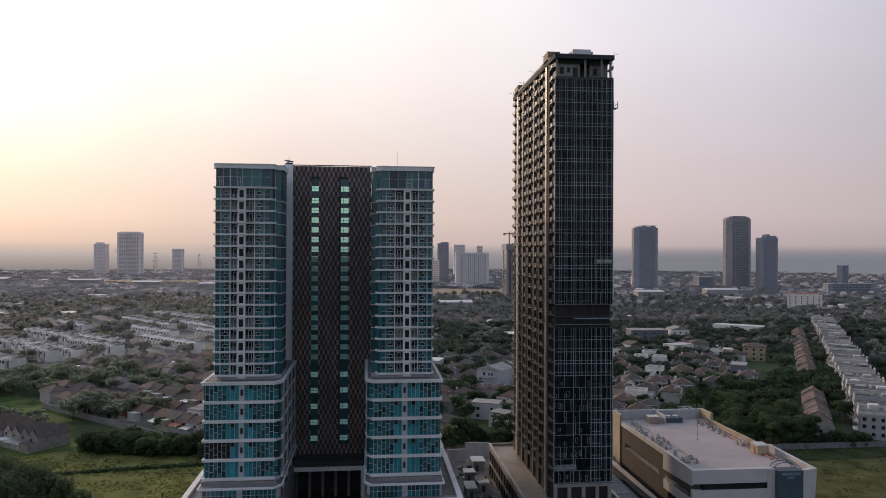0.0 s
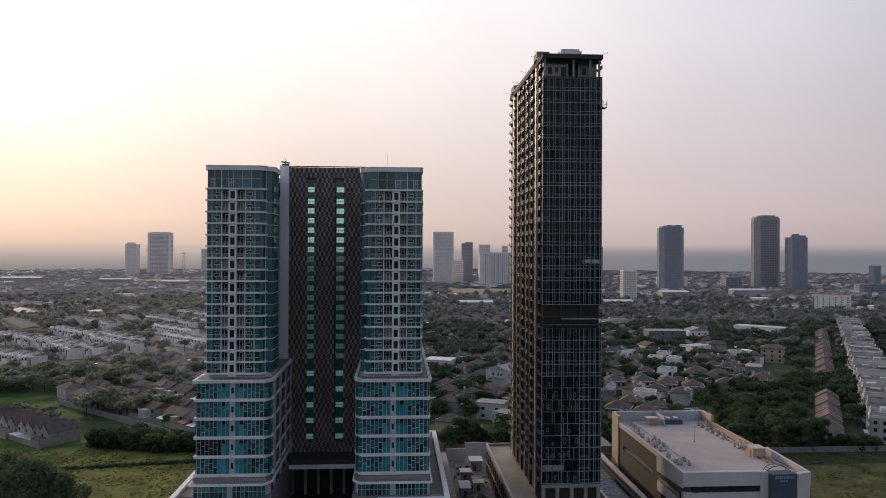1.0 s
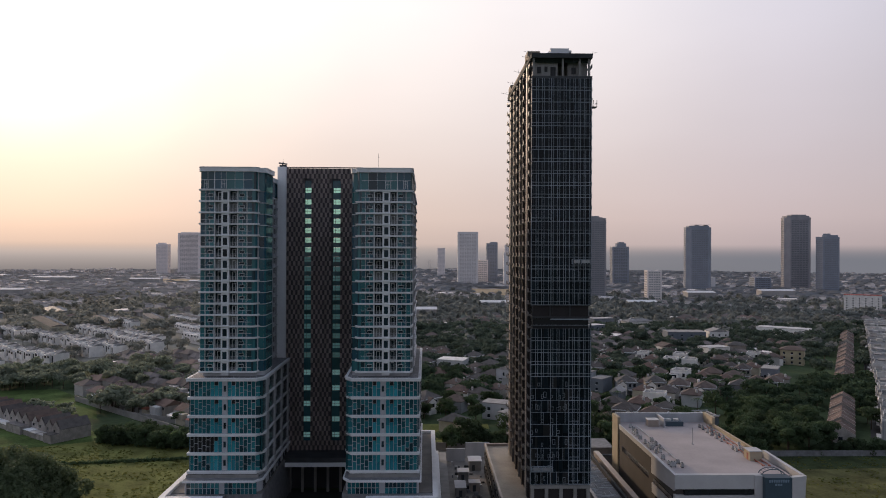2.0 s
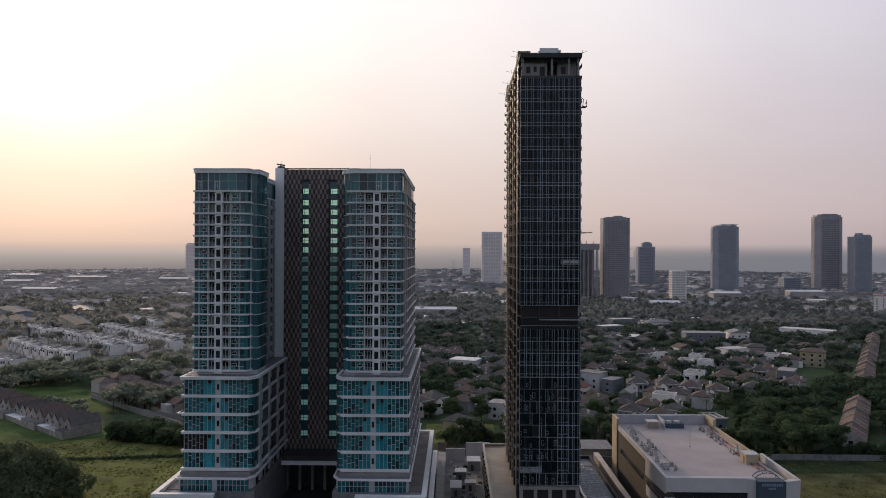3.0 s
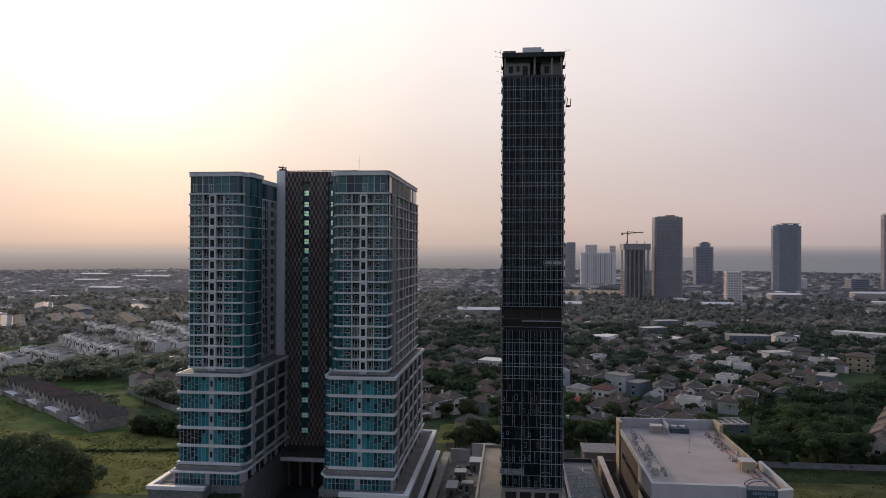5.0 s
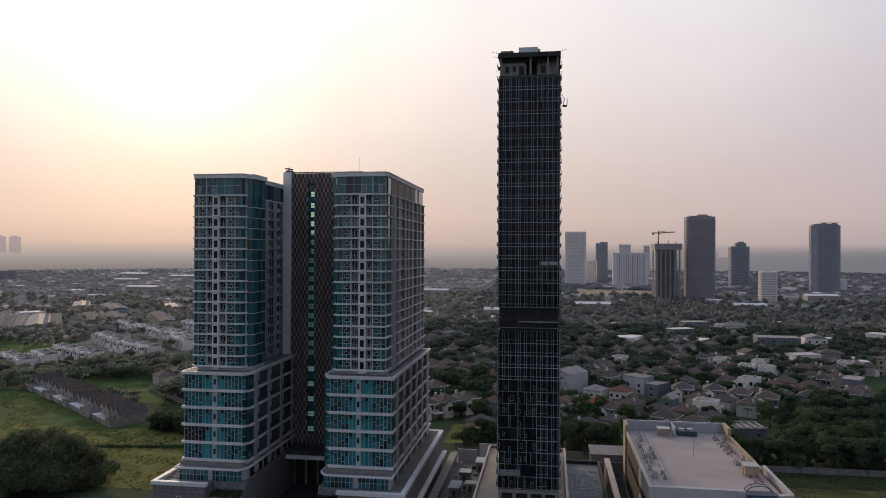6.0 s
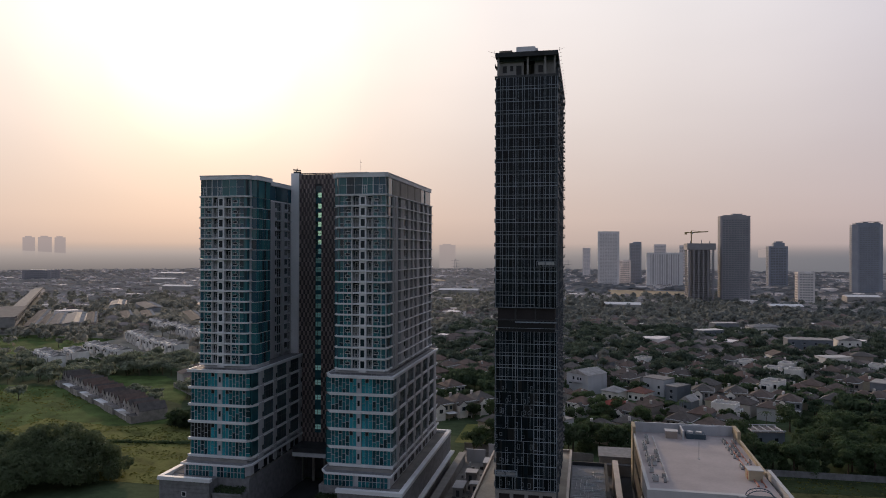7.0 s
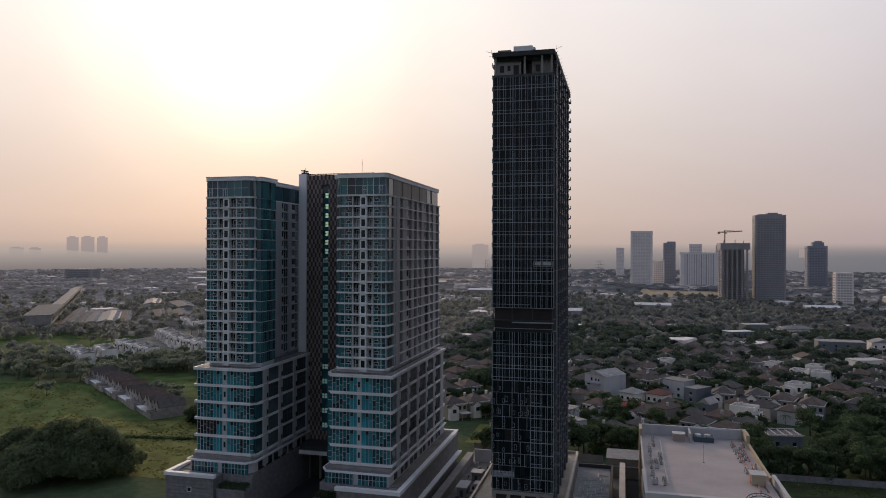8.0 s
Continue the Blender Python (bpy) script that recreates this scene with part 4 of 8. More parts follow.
for i in range(NF):
    top = NF - 1 - i
    z0 = TZ0 + i * TP
    z1 = z0 + TP
    if top == 19:
        # black panel stands for the shade inside the open storey
        part("infill_wall", Shape().box(TX0 + 0.6, TX1 - 0.6, TY0 + 1.5, TY0 + 1.8, z0, z1), M_BLACKG, DT)
        for a, b, c in ((0.9, 2.2, M_TAUPE), (2.6, 4.4, M_DCONC), (5.6, 7.4, M_TAUPE), (7.7, 10.2, M_CONC), (11.0, 12.4, M_DCONC), (13.0, 14.6, M_TAUPE)):
            part("infill_panel", Shape().box(TX0 + a, TX0 + b, TY0 + 0.9, TY0 + 1.1, z0, z1 - 0.5), c, DT)
        for a in (5.2, 10.5):
            part("column", Shape().box(TX0 + a - 0.15, TX0 + a + 0.15, TY0 + 0.3, TY0 + 0.7, z0, z1 - 0.28), M_DCONC, DT)
        continue
    if top == 20:
        # again a black panel for the dark storey interior
        part("infill_wall", Shape().box(TX0 + 0.6, TX1 - 0.6, TY0 + 0.6, TY0 + 0.75, z0, z1 - 0.5), M_BLACKG, DT)
        part("safety_rail", Shape().box(TX0 + 0.1, TX1 - 0.1, TY0 + 0.1, TY0 + 0.18, z0 + 0.9, z0 + 1.0).box(TX0 + 5.2, TX1, TY0 + 0.1, TY0 + 0.18, z1 - 0.8, z1 - 0.5), M_MULL, DT)
        continue
    bars = Shape()
    mids = z0 + TP * 0.27
    sparse = i < 9
    for k, (a, b) in enumerate(zip(edges_x, edges_x[1:])):
        if sparse and k < 13 and rng.random() < 0.3:
            continue
        gl.box(a + 0.05, b - 0.05, TY0 + 0.12, TY0 + 0.3, z0 + 0.05, mids - 0.04)
        gl.box(a + 0.05, b - 0.05, TY0 + 0.12, TY0 + 0.3, mids + 0.04, z1 - 0.05)
    for k, x in enumerate(edges_x):
        strong = k in (0, 6, 12, 20)
        keep = 0.22 if sparse and k < 12 else 0.98
        if strong or rng.random() < keep:
            wd = 0.05 if not strong else 0.08
            bars.box(x - wd, x + wd, TY0, TY0 + 0.3, z0, z1)
        if sparse and k < 12 and rng.random() < 0.4:
            ww, hb, zb = rng.uniform(0.45, 0.8), rng.uniform(0.8, 1.5), z0 + rng.uniform(0.3, 1.2)
            for a, b, c, d in ((0, ww, 0, 0.07), (0, 0.07, 0, hb), (ww - 0.07, ww, 0, hb), (0, ww, hb - 0.07, hb)):
                bars.box(x + a, x + b, TY0, TY0 + 0.12, zb + c, zb + d)
    bars.box(TX0, TX1, TY0 - 0.03, TY0 + 0.3, z0 - 0.075, z0 + 0.075) if not sparse else bars.box(TX0, TX1, TY0 + 0.12, TY0 + 0.3, z0 - 0.05, z0 + 0.05)
    if not sparse:
        for a, b in ((0, 6), (6, 12), (12, 20)):
            if rng.random() < 0.95:
                bars.box(edges_x[a], edges_x[b], TY0 + 0.02, TY0 + 0.3, mids - 0.05, mids + 0.05)
    else:
        bars.box(edges_x[12], edges_x[20], TY0 - 0.03, TY0 + 0.3, z0 - 0.08, z0 + 0.08)
        bars.box(edges_x[12], edges_x[16], TY0, TY0 + 0.3, mids - 0.05, mids + 0.05)
    part("mullion_grid", bars, M_MULL, DT, "grey aluminium mullions")
tagged(part("curtain_panes", gl, M_NAVY, DT, "dark glass panes of the curtain wall"), kind="stuff")
M_BARE = surf("bare_grey_concrete", (0.25, 0.245, 0.24), 0.85, var=0.25, size=3, fine=0.4, bump=0.1, streak=0.3)
M_BALC = surf("grey_balcony_render", (0.095, 0.090, 0.094), 0.5, var=0.3, spec=0.4)


# bluish copy for the east side; its cool reflected light is put into the colour
M_STEELB = surf("cool_east_side_render", (0.085, 0.100, 0.118), 0.55, var=0.3, size=3, fine=0.4, bump=0.1, streak=0.2)


def balcony_data(s):
    """Slab, thin open rails and a solid corner, on the side s."""
    b = Shape().box(min(0, s * 1.0), max(0, s * 1.0), -1.6, 1.6, 0, 0.22)
    a0, a1 = sorted((s * 0.94, s * 1.0))
    b.box(a0, a1, -1.6, 1.6, 1.0, 1.08).box(a0, a1, -1.6, 0.2, 0.22, 1.0)
    for y in (0.7, 1.15, 1.55):
        b.box(a0, a1, y - 0.03, y + 0.03, 0.22, 1.0)
    return b.data("balcony", M_BALC if s < 0 else M_STEELB)


bal_d, bal_door = balcony_data(-1), Shape().box(-0.06, 0.2, -1.4, 1.4, 0.2, 2.4).data("balcony_door", M_NAVY)
bal_r = balcony_data(1)
for i in range(NF + 2):
    z = TZ0 + i * TP
    for y in (189.6, 200.4, 207.6, 214.8, 222.0, 231.0, 239.4):
        b = part("balcony", bal_d, None, DT, at=(TX0 + 0.5, y, z))
        part("balcony_door", bal_door, None, b, at=(TX0 + 0.5, y, z))
        part("balcony", bal_r, None, DT, at=(TX1 - 0.5, y, z))
# west side: pale piers on the dark wall paint in the sunlit contrast
for y, wd, mt in ((193.4, 0.9, M_TAUPE), (196.4, 0.7, M_PALEP), (204.0, 0.5, M_TAUPE), (211.2, 0.4, M_BALC), (218.4, 0.5, M_TAUPE), (226.6, 0.5, M_BALC), (234.8, 1.2, M_PALEP)):
    part("side_pier", Shape().box(TX0 - 0.1, TX0 + 0.6, y - wd, y + wd, 10.6, 130.2), mt, DT)
    part("side_pier", Shape().box(TX1 - 0.6, TX1 + 0.1, y - wd, y + wd, 10.6, 130.2), M_STEELB, DT)
part("core", Shape().box(TX0 + 0.5, TX1 - 0.5, TY0 + 9.1, TY1, TZ1, 130.2), M_TAUPE, DT)
# open top storey and roof
part("roof_slab", Shape().box(TX0 - 0.2, TX1 + 0.2, TY0 - 0.3, TY1, 130.2, 131.4), M_DCONC, DT, "dark overhanging roof slab")
for k, x in enumerate((TX0 + 0.3, TX0 + 8.1, TX1 - 3.4, TX1 - 0.9)):
    part("column", Shape().box(x, x + 0.5, TY0 + 0.3, TY0 + 0.85, TZ1, 130.2), M_CONC, DT)
part("edge_net", Shape().box(TX0 + 0.1, TX1 - 0.1, TY0 + 0.9, TY0 + 1.0, 129.2, 130.2), surf("dark_green_net", (0.012, 0.022, 0.018), 0.9), DT, "dark green safety net under the roof edge")
part("back_wall", Shape().box(TX0 + 0.5, TX0 + 7.2, TY0 + 1.6, TY0 + 1.9, TZ1, 130.2).box(TX0 + 10, TX1 - 0.9, TY0 + 2.2, TY0 + 2.5, TZ1, 130.2).box(TX0 + 0.6, TX1 - 0.6, TY0 + 8.7, TY0 + 9.0, TZ1, 130.2), M_BARE, DT, "bare concrete wall of the open top storey")
for a, b, z in ((1.6, 2.7, 126.4), (3.6, 4.4, 126.8), (5.2, 6.6, 125.0), (11.0, 12.2, 126.4)):
    part("opening", Shape().box(TX0 + a, TX0 + b, TY0 + 1.5 + (0.6 if a > 9 else 0), TY0 + 1.62 + (0.6 if a > 9 else 0), z, 128.2), M_BLACKG, DT)
part("parapet", Shape().box(TX0, TX1, TY0, TY0 + 0.2, TZ1, TZ1 + 0.6), M_RAIL, DT)
part("side_parapet", Shape().box(TX0 - 0.1, TX0 + 0.2, TY0 + 6, TY1, 131.4, 132.2).box(TX1 - 0.2, TX1 + 0.1, TY0 + 6, TY1, 131.4, 132.2), M_OCHRE, DT)
part("plant_room", Shape().box(TX0 + 5.2, TX0 + 10.2, TY0 + 1.5, TY0 + 7, 131.4, 133.2).box(TX0 + 9.6, TX0 + 10.9, TY0 + 1.6, TY0 + 3, 132.2, 132.7), M_WHITE, DT, "white rooftop plant box")
part("lift_head", Shape().box(TX0 - 0.1, TX0 + 3.4, TY0 + 8, TY0 + 13, 131.4, 134.2), M_OCHRE, DT)
part("lift_head", Shape().box(TX0 - 0.1, TX0 + 3.4, TY1 - 8, TY1 - 2, 131.4, 134.0), M_OCHRE, DT)
poles = Shape()
for x, y, dx in ((TX0, TY0 + 1, -2.2), (TX0 + 1, TY0 + 6, -3.2), (TX1, TY0 + 1, 1.8), (TX0, TY0 + 22, -2.4), (TX0, TY0 + 36, -2.6), (TX0, TY1 - 4, -2.8)):
    poles.rod((x, y, 131.6), (x + dx, y, 132.2), 0.045).rod((x + dx * 0.3, y, 131.4), (x + dx * 0.3, y, 132.5), 0.04)
for k in range(14):
    y = TY0 + 3 + k * 3.8
    poles.rod((TX1, y, 131.3), (TX1 + 0.9, y, 131.6), 0.035)
part("scaffold_poles", poles, M_RAIL, DT, "thin scaffold poles along the roof edge")


def work_platform(x, z, wd):
    g = thing("work_platform", (x, TY0 - 0.8, z), "grey suspended work platform with mesh rails", "work platform", "platforms on the tower")
    part("deck", Shape().box(x, x + wd, TY0 - 0.8, TY0 - 0.1, z, z + 0.12), M_MULL, g)
    r = Shape()
    for y in (TY0 - 0.8, TY0 - 0.1):
        for h in (0.6, 1.25):
            r.rod((x, y, z + h), (x + wd, y, z + h), 0.07)
        for k in range(7):
            r.rod((x + wd * k / 6, y, z), (x + wd * k / 6, y, z + 1.3), 0.06)
    part("rail_frame", r, M_MULL, g)
    part("banner", Shape().box(x + 0.4, x + wd * 0.42, TY0 - 0.9, TY0 - 0.86, z + 0.35, z + 1.1).box(x + wd * 0.5, x + wd - 0.4, TY0 - 0.9, TY0 - 0.86, z + 0.35, z + 1.1), M_METAL, g)
    part("cable", Shape().rod((x + 0.2, TY0 - 0.45, z + 1.2), (x + 0.2, TY0 - 0.45, 131), 0.03, 3).rod((x + wd - 0.2, TY0 - 0.45, z + 1.2), (x + wd - 0.2, TY0 - 0.45, 131), 0.03, 3), M_RAIL, g)


work_platform(TX0 + 0.2, 19.8, 5.6)
work_platform(TX1 - 5.2, 75.0, 5.0)
hoist = thing("work_platform", (TX1 + 1.0, TY0 + 3, 117.5), "small dark work cradle hanging from the roof edge", "work platform", "platforms on the tower")
part("deck", Shape().box(TX1 + 0.7, TX1 + 1.9, TY0 + 2, TY0 + 4, 117.5, 117.7), M_RAIL, hoist)
part("rail_frame", Shape().rod((TX1 + 1.9, TY0 + 2, 118.7), (TX1 + 1.9, TY0 + 4, 118.7), 0.1).rod((TX1 + 1.9, TY0 + 2, 117.5), (TX1 + 1.9, TY0 + 2, 119.4), 0.1).rod((TX1 + 0.8, TY0 + 2, 117.5), (TX1 + 1.2, TY0 + 3, 119.6), 0.1).rod((TX1 + 1.2, TY0 + 3, 119.6), (TX1 + 0.1, TY0 + 3, 121), 0.06), M_RAIL, hoist)

# podium of the dark tower
TP_ = thing("podium", (57, 212, 0), "unfinished pale concrete podium round the dark tower", "podium")
part("wall", Shape().box(42.6, 68.5, 178, 247, 0, 10.0), M_CONC, TP_)
# deck colour is warmed and paled to hold the low sunlight
part("deck", Shape().box(42.8, 68.3, 178.2, 246.8, 10.0, 10.2), surf("sunlit_podium_deck", (0.30, 0.255, 0.205), 0.5, var=0.4, size=7, fine=0.6, bump=0.1), TP_)
part("parapet", Shape().box(42.4, 43.0, 178, 247, 10.0, 11.0).box(43.0, 68.7, 246.4, 247, 10.0, 11.0).box(67.9, 68.7, 178, 246.4, 10.0, 11.2), M_PALEP, TP_)
for k in range(16):
    y = 180 + k * 4.2
    part("opening", Shape().box(42.2, 42.7, y, y + 2.6, 1.2, 4.2), M_BLACKG, TP_)
    part("opening", Shape().box(42.2, 42.7, y, y + 2.6, 5.8, 8.8), M_BLACKG, TP_)
for k, x in enumerate((TX0 + 0.1, TX0 + 3.9, TX0 + 7.8, TX0 + 11.6, TX1 - 1.0)):
    part("column", Shape().box(x, x + 0.9, TY0 + 0.1, TY0 + 0.8, 10.2, TZ0 - 0.3), M_CONC, TP_)
part("beam", Shape().box(TX0, TX1, TY0 + 0.05, TY0 + 0.8, TZ0 - 1.2, TZ0 - 0.3), M_CONC, TP_)
# lower roof beside it, with loose reinforcement
low = thing("unfinished_annexe", (74.5, 215, 0), "low unfinished annexe with steel bars on its roof", "annexe")
part("wall", Shape().box(68.75, 80, 180, 246, 0, 6.2), M_CONC, low)
part("deck", Shape().box(68.9, 79.3, 180.1, 245.3, 6.2, 6.24), M_STONE, low, "dark grey roof deck")
part("kerb", Shape().box(79.4, 80.2, 180, 246.2, 6.2, 7.4).box(68.75, 79.4, 245.4, 246.2, 6.2, 7.4), M_DCONC, low)
bars_s = Shape()
rng = random.Random(3)
for k in range(60):
    x, y = rng.uniform(69.5, 78.5), rng.uniform(205, 238)
    a = rng.choice((0, 0, 1.57, 0.3))
    ln = rng.uniform(2, 5)
    zb = 6.25 + rng.uniform(0.05, 0.5)
    bars_s.rod((max(69.2, x - ln * math.cos(a) / 2), y - ln * math.sin(a) / 2, zb), (min(79, x + ln * math.cos(a) / 2), y + ln * math.sin(a) / 2, zb), 0.09, 4)
tagged(part("steel_grid", bars_s, M_METAL, low, "loose grey steel bars"), kind="stuff")
ramp = thing("ramp_wall", (83, 225, 0), "long pale concrete ramp wall beside the mall", "wall")
part("wall", Shape().box(82.2, 84.0, 178, 252, 0, 6.8), M_PALEP, ramp)
shed_ = thing("loading_shed", (85, 262, 0), "flat-roofed grey loading shed behind the mall", "shed")
part("wall", Shape().box(78, 90, 256, 268, 0, 6.5), M_CONC, shed_)
part("roof", Shape().box(77.6, 90.4, 255.6, 268.4, 6.5, 7.0).box(78, 90, 254.2, 255.6, 4.2, 4.6), M_STONE, shed_)

# ---- yard between the towers ----
rng = random.Random(11)
for (x0, x1, y0, y1, h, mt) in ((27, 29, 186, 262, 3.4, M_CONC), (33.0, 36.4, 240, 244, 3.0, M_CONC), (36.2, 39.4, 229, 232, 2.8, M_PALEP), (31.5, 34.6, 224, 231, 2.9, M_CONC), (33.8, 39.6, 203, 210, 2.3, M_CONC),
                                (37.4, 41.6, 251, 257, 3.4, M_CONC)):
    b = thing("site_hut", ((x0 + x1) / 2, (y0 + y1) / 2, 0), "low grey concrete site building with flat roof" if x1 - x0 > 3 else "long low concrete boundary building", "hut", "site huts")
    part("wall", Shape().box(x0, x1, y0, y1, 0, h), mt, b)
    part("roof", Shape().box(x0 - 0.3, x1 + 0.3, y0 - 0.3, y1 + 0.3, h, h + 0.2), M_GREYW if x1 - x0 > 3 else M_CONC, b)
    if x1 - x0 > 3:
        part("door", Shape().box(x0 + 1, x0 + 2, y0 - 0.06, y0 + 0.1, 0, 2.1), M_RAIL, b)
        part("window", Shape().box(x1 - 0.1, x1 + 0.05, y0 + 0.6, y0 + 1.8, 1.0, 2.0), M_WIN, b)
for x0, x1, y, h in ((29.5, 36.5, 262.5, 4.6), (37.0, 46.0, 268.0, 5.4)):
    solid("yard_wall", Shape().box(x0, x1, y, y + 0.35, 0, h).box(x0 - 0.1, x1 + 0.1, y - 0.1, y + 0.45, h, h + 0.2), M_GREYW, "pale rendered wall closing the building yard", "wall", "yard walls")
for k in range(40):
    x, y = rng.uniform(30, 41), rng.uniform(198, 258)
    sx, sy, h = rng.uniform(0.5, 1.6), rng.uniform(0.5, 2.4), rng.uniform(0.4, 1.5)
    solid("crate", Shape().box(x, x + sx, y, y + sy, 0.06, h).box(x + 0.1, x + sx - 0.1, y + 0.1, y + sy - 0.1, h, h + 0.12), rng.choice((M_CONC, M_STONE, M_METAL, M_DCONC, M_DCONC)),
          "grey crate of building material in the yard", "crate", "crates in the yard")

# ---- mall ----
MALL = thing("shopping_mall", (105.5, 218, 0), "white and brown shopping mall with grey flat roof", "building")
MX0, MX1, MY0, MY1 = 88.9, 121.6, 188.0, 250.0
part("wall", Shape().prism([(MX0, MY1), (MX0, MY0 + 3), (MX0 + 0.6, MY0), (112.4, MY0 - 0.6), (MX1, MY0 - 0.6), (MX1, MY1)], 0, 17.6), M_BROWNW, MALL, "brown mall walls")
part("roof_deck", Shape().box(MX0 + 0.4, MX1 - 0.4, MY0 + 0.6, MY1 - 0.4, 17.6, 17.75), M_ROOFDECK, MALL, "grey roof membrane")
part("parapet", Shape().box(MX0 - 0.15, MX0 + 0.3, MY0 + 14, MY1 - 7, 17.2, 18.7), M_MALL, MALL)
part("parapet", Shape().box(MX0 + 0.5, MX1, MY1 - 0.6, MY1 + 0.15, 14.0, 21.0), M_GREYW, MALL)
part("beige_wall", Shape().box(MX0 - 0.45, MX0 + 0.5, MY1 - 7, MY1 + 0.2, 0, 20.9), M_BEIGE, MALL, "tall beige end wall")
part("parapet", Shape().box(MX1 - 0.5, MX1 + 0.15, MY0 + 18, MY1 - 0.6, 15.6, 18.9).box(MX1 - 0.8, MX1 + 0.2, MY1 - 9, MY1 - 0.6, 18.9, 21.3), M_BEIGE, MALL, "beige roof edge")
# white wrapped front with slanted edge
front = Shape()
front.add([(MX0 - 0.5, 206, 13.2), (MX0 - 0.5, 206, 18.8), (MX0 - 0.2, 187.4, 14.0), (MX0 - 0.2, 187.4, 18.4), (MX0 + 0.5, 206, 13.2), (MX0 + 0.5, 206, 18.8), (MX0 + 0.6, 188.4, 14.0), (MX0 + 0.6, 188.4, 18.4)],
          [(0, 2, 3, 1), (4, 5, 7, 6), (1, 3, 7, 5), (0, 4, 6, 2), (0, 1, 5, 4), (2, 6, 7, 3)])
front.box(MX0 - 0.2, 112.2, 187.0, 188.6, 14.6, 18.4)
part("white_front", front, M_MALL, MALL, "white wrapped parapet panel")
part("strip_window", Shape().box(MX0 + 2.5, 112.0, 187.2, 188.4, 12.9, 14.6), M_WIN, MALL, "dark strip window")
part("white_panel", Shape().box(MX0 - 0.1, 112.2, 186.9, 188.4, 9.0, 12.9), M_MALL, MALL)
part("strip_window", Shape().box(MX0 - 0.06, MX0 + 0.2, 210, 239, 10.4, 12.2), M_WIN, MALL)
part("strip_window", Shape().box(MX0 - 0.25, MX0 + 0.2, 189, 205, 10.6, 12.0), M_WIN, MALL)
part("strip_window", Shape().box(MX0 - 0.25, MX0 + 0.2, 190, 203, 5.8, 7.4), M_WIN, MALL)
part("white_panel", Shape().box(MX0 - 0.35, MX0 + 0.1, 188, 206, 7.6, 10.4), M_MALL, MALL)
part("sign_block", Shape().box(112.4, 119.6, 185.0, 188.5, 0, 18.2), M_BLUEG, MALL, "blue-grey sign block at the corner")
part("white_panel", Shape().box(110.4, 112.4, 186.6, 188.5, 0, 18.3), M_MALL, MALL)
fin = Shape().add([(119.6, 185.0, 0), (122.2, 184.6, 0), (123.2, 184.4, 18.9), (119.6, 184.8, 18.3), (119.6, 186.2, 0), (122.2, 186.0, 0), (123.2, 186.0, 18.9), (119.6, 186.2, 18.3)],
                  [(0, 1, 2, 3), (7, 6, 5, 4), (0, 4, 5, 1), (3, 2, 6, 7), (1, 5, 6, 2), (0, 3, 7, 4)])
part("corner_fin", fin, M_MALL, MALL, "white slanted corner fin")
part("side_fin", Shape().add([(122.3, 186, 13), (123.3, 186, 13), (123.3, 186, 18.9), (122.3, 186, 18.9), (121.6, 206, 13), (122.5, 206, 13), (122.5, 206, 19.8), (121.6, 206, 19.8)],
                             [(0, 1, 2, 3), (7, 6, 5, 4), (0, 4, 5, 1), (3, 2, 6, 7), (1, 5, 6, 2), (0, 3, 7, 4)]), M_MALL, MALL)
logo = Shape()
for k in range(9):
    logo.box(113.4 + k * 0.62, 113.4 + k * 0.62 + 0.42, 184.9, 184.99, 17.0, 17.7)
for k in range(3):
    logo.box(115.0 + k * 0.7, 115.5 + k * 0.7, 184.9, 184.99, 16.1, 16.6)
part("sign_bars", logo, surf("blue_sign_letters", (0.20, 0.27, 0.34), 0.5, var=0.1, bump=0.0), MALL)
arch = Shape()
for k in range(10):
    a0, a1 = math.pi * k / 10, math.pi * (k + 1) / 10
    for yy in (188.0, 190.0):
        arch.rod((116 + 3.2 * math.cos(a0), yy, 17.8 + 1.8 * math.sin(a0)), (116 + 3.2 * math.cos(a1), yy, 17.8 + 1.8 * math.sin(a1)), 0.12)
    arch.rod((116 + 3.2 * math.cos(a0), 188, 17.8 + 1.8 * math.sin(a0)), (116 + 3.2 * math.cos(a0), 190, 17.8 + 1.8 * math.sin(a0)), 0.07)
part("roof_truss", arch, M_BLUEG, MALL, "blue steel truss behind the sign")
stair = thing("stair_house", (100.8, 244, 17.75), "small pale stair house on the mall roof", "roof hut")
part("wall", Shape().box(99, 102.6, 242.4, 245.4, 17.75, 20.0), M_PALEP, stair)
part("roof", Shape().box(98.8, 102.8, 242.2, 245.6, 20.0, 20.2), M_MALL, stair)
stair2 = thing("stair_house", (118, 204, 17.75), "beige stair house with brown door on the mall roof", "roof hut")
part("wall", Shape().box(116.0, 119.6, 202, 206, 17.75, 20.4), M_BEIGE, stair2)
part("roof", Shape().box(115.8, 119.8, 201.8, 206.2, 20.4, 20.6), M_MALL, stair2)
part("door", Shape().box(115.94, 116.1, 203, 204, 17.75, 19.75), M_PIPE, stair2)
screen = thing("screen_wall", (112, 247, 17.75), "grey screen wall round roof plant", "screen wall")
part("wall", Shape().box(104, 104.5, 241, 249.3, 17.75, 20.8).box(104.5, 116, 248.8, 249.3, 17.75, 20.8), M_GREYW, screen)


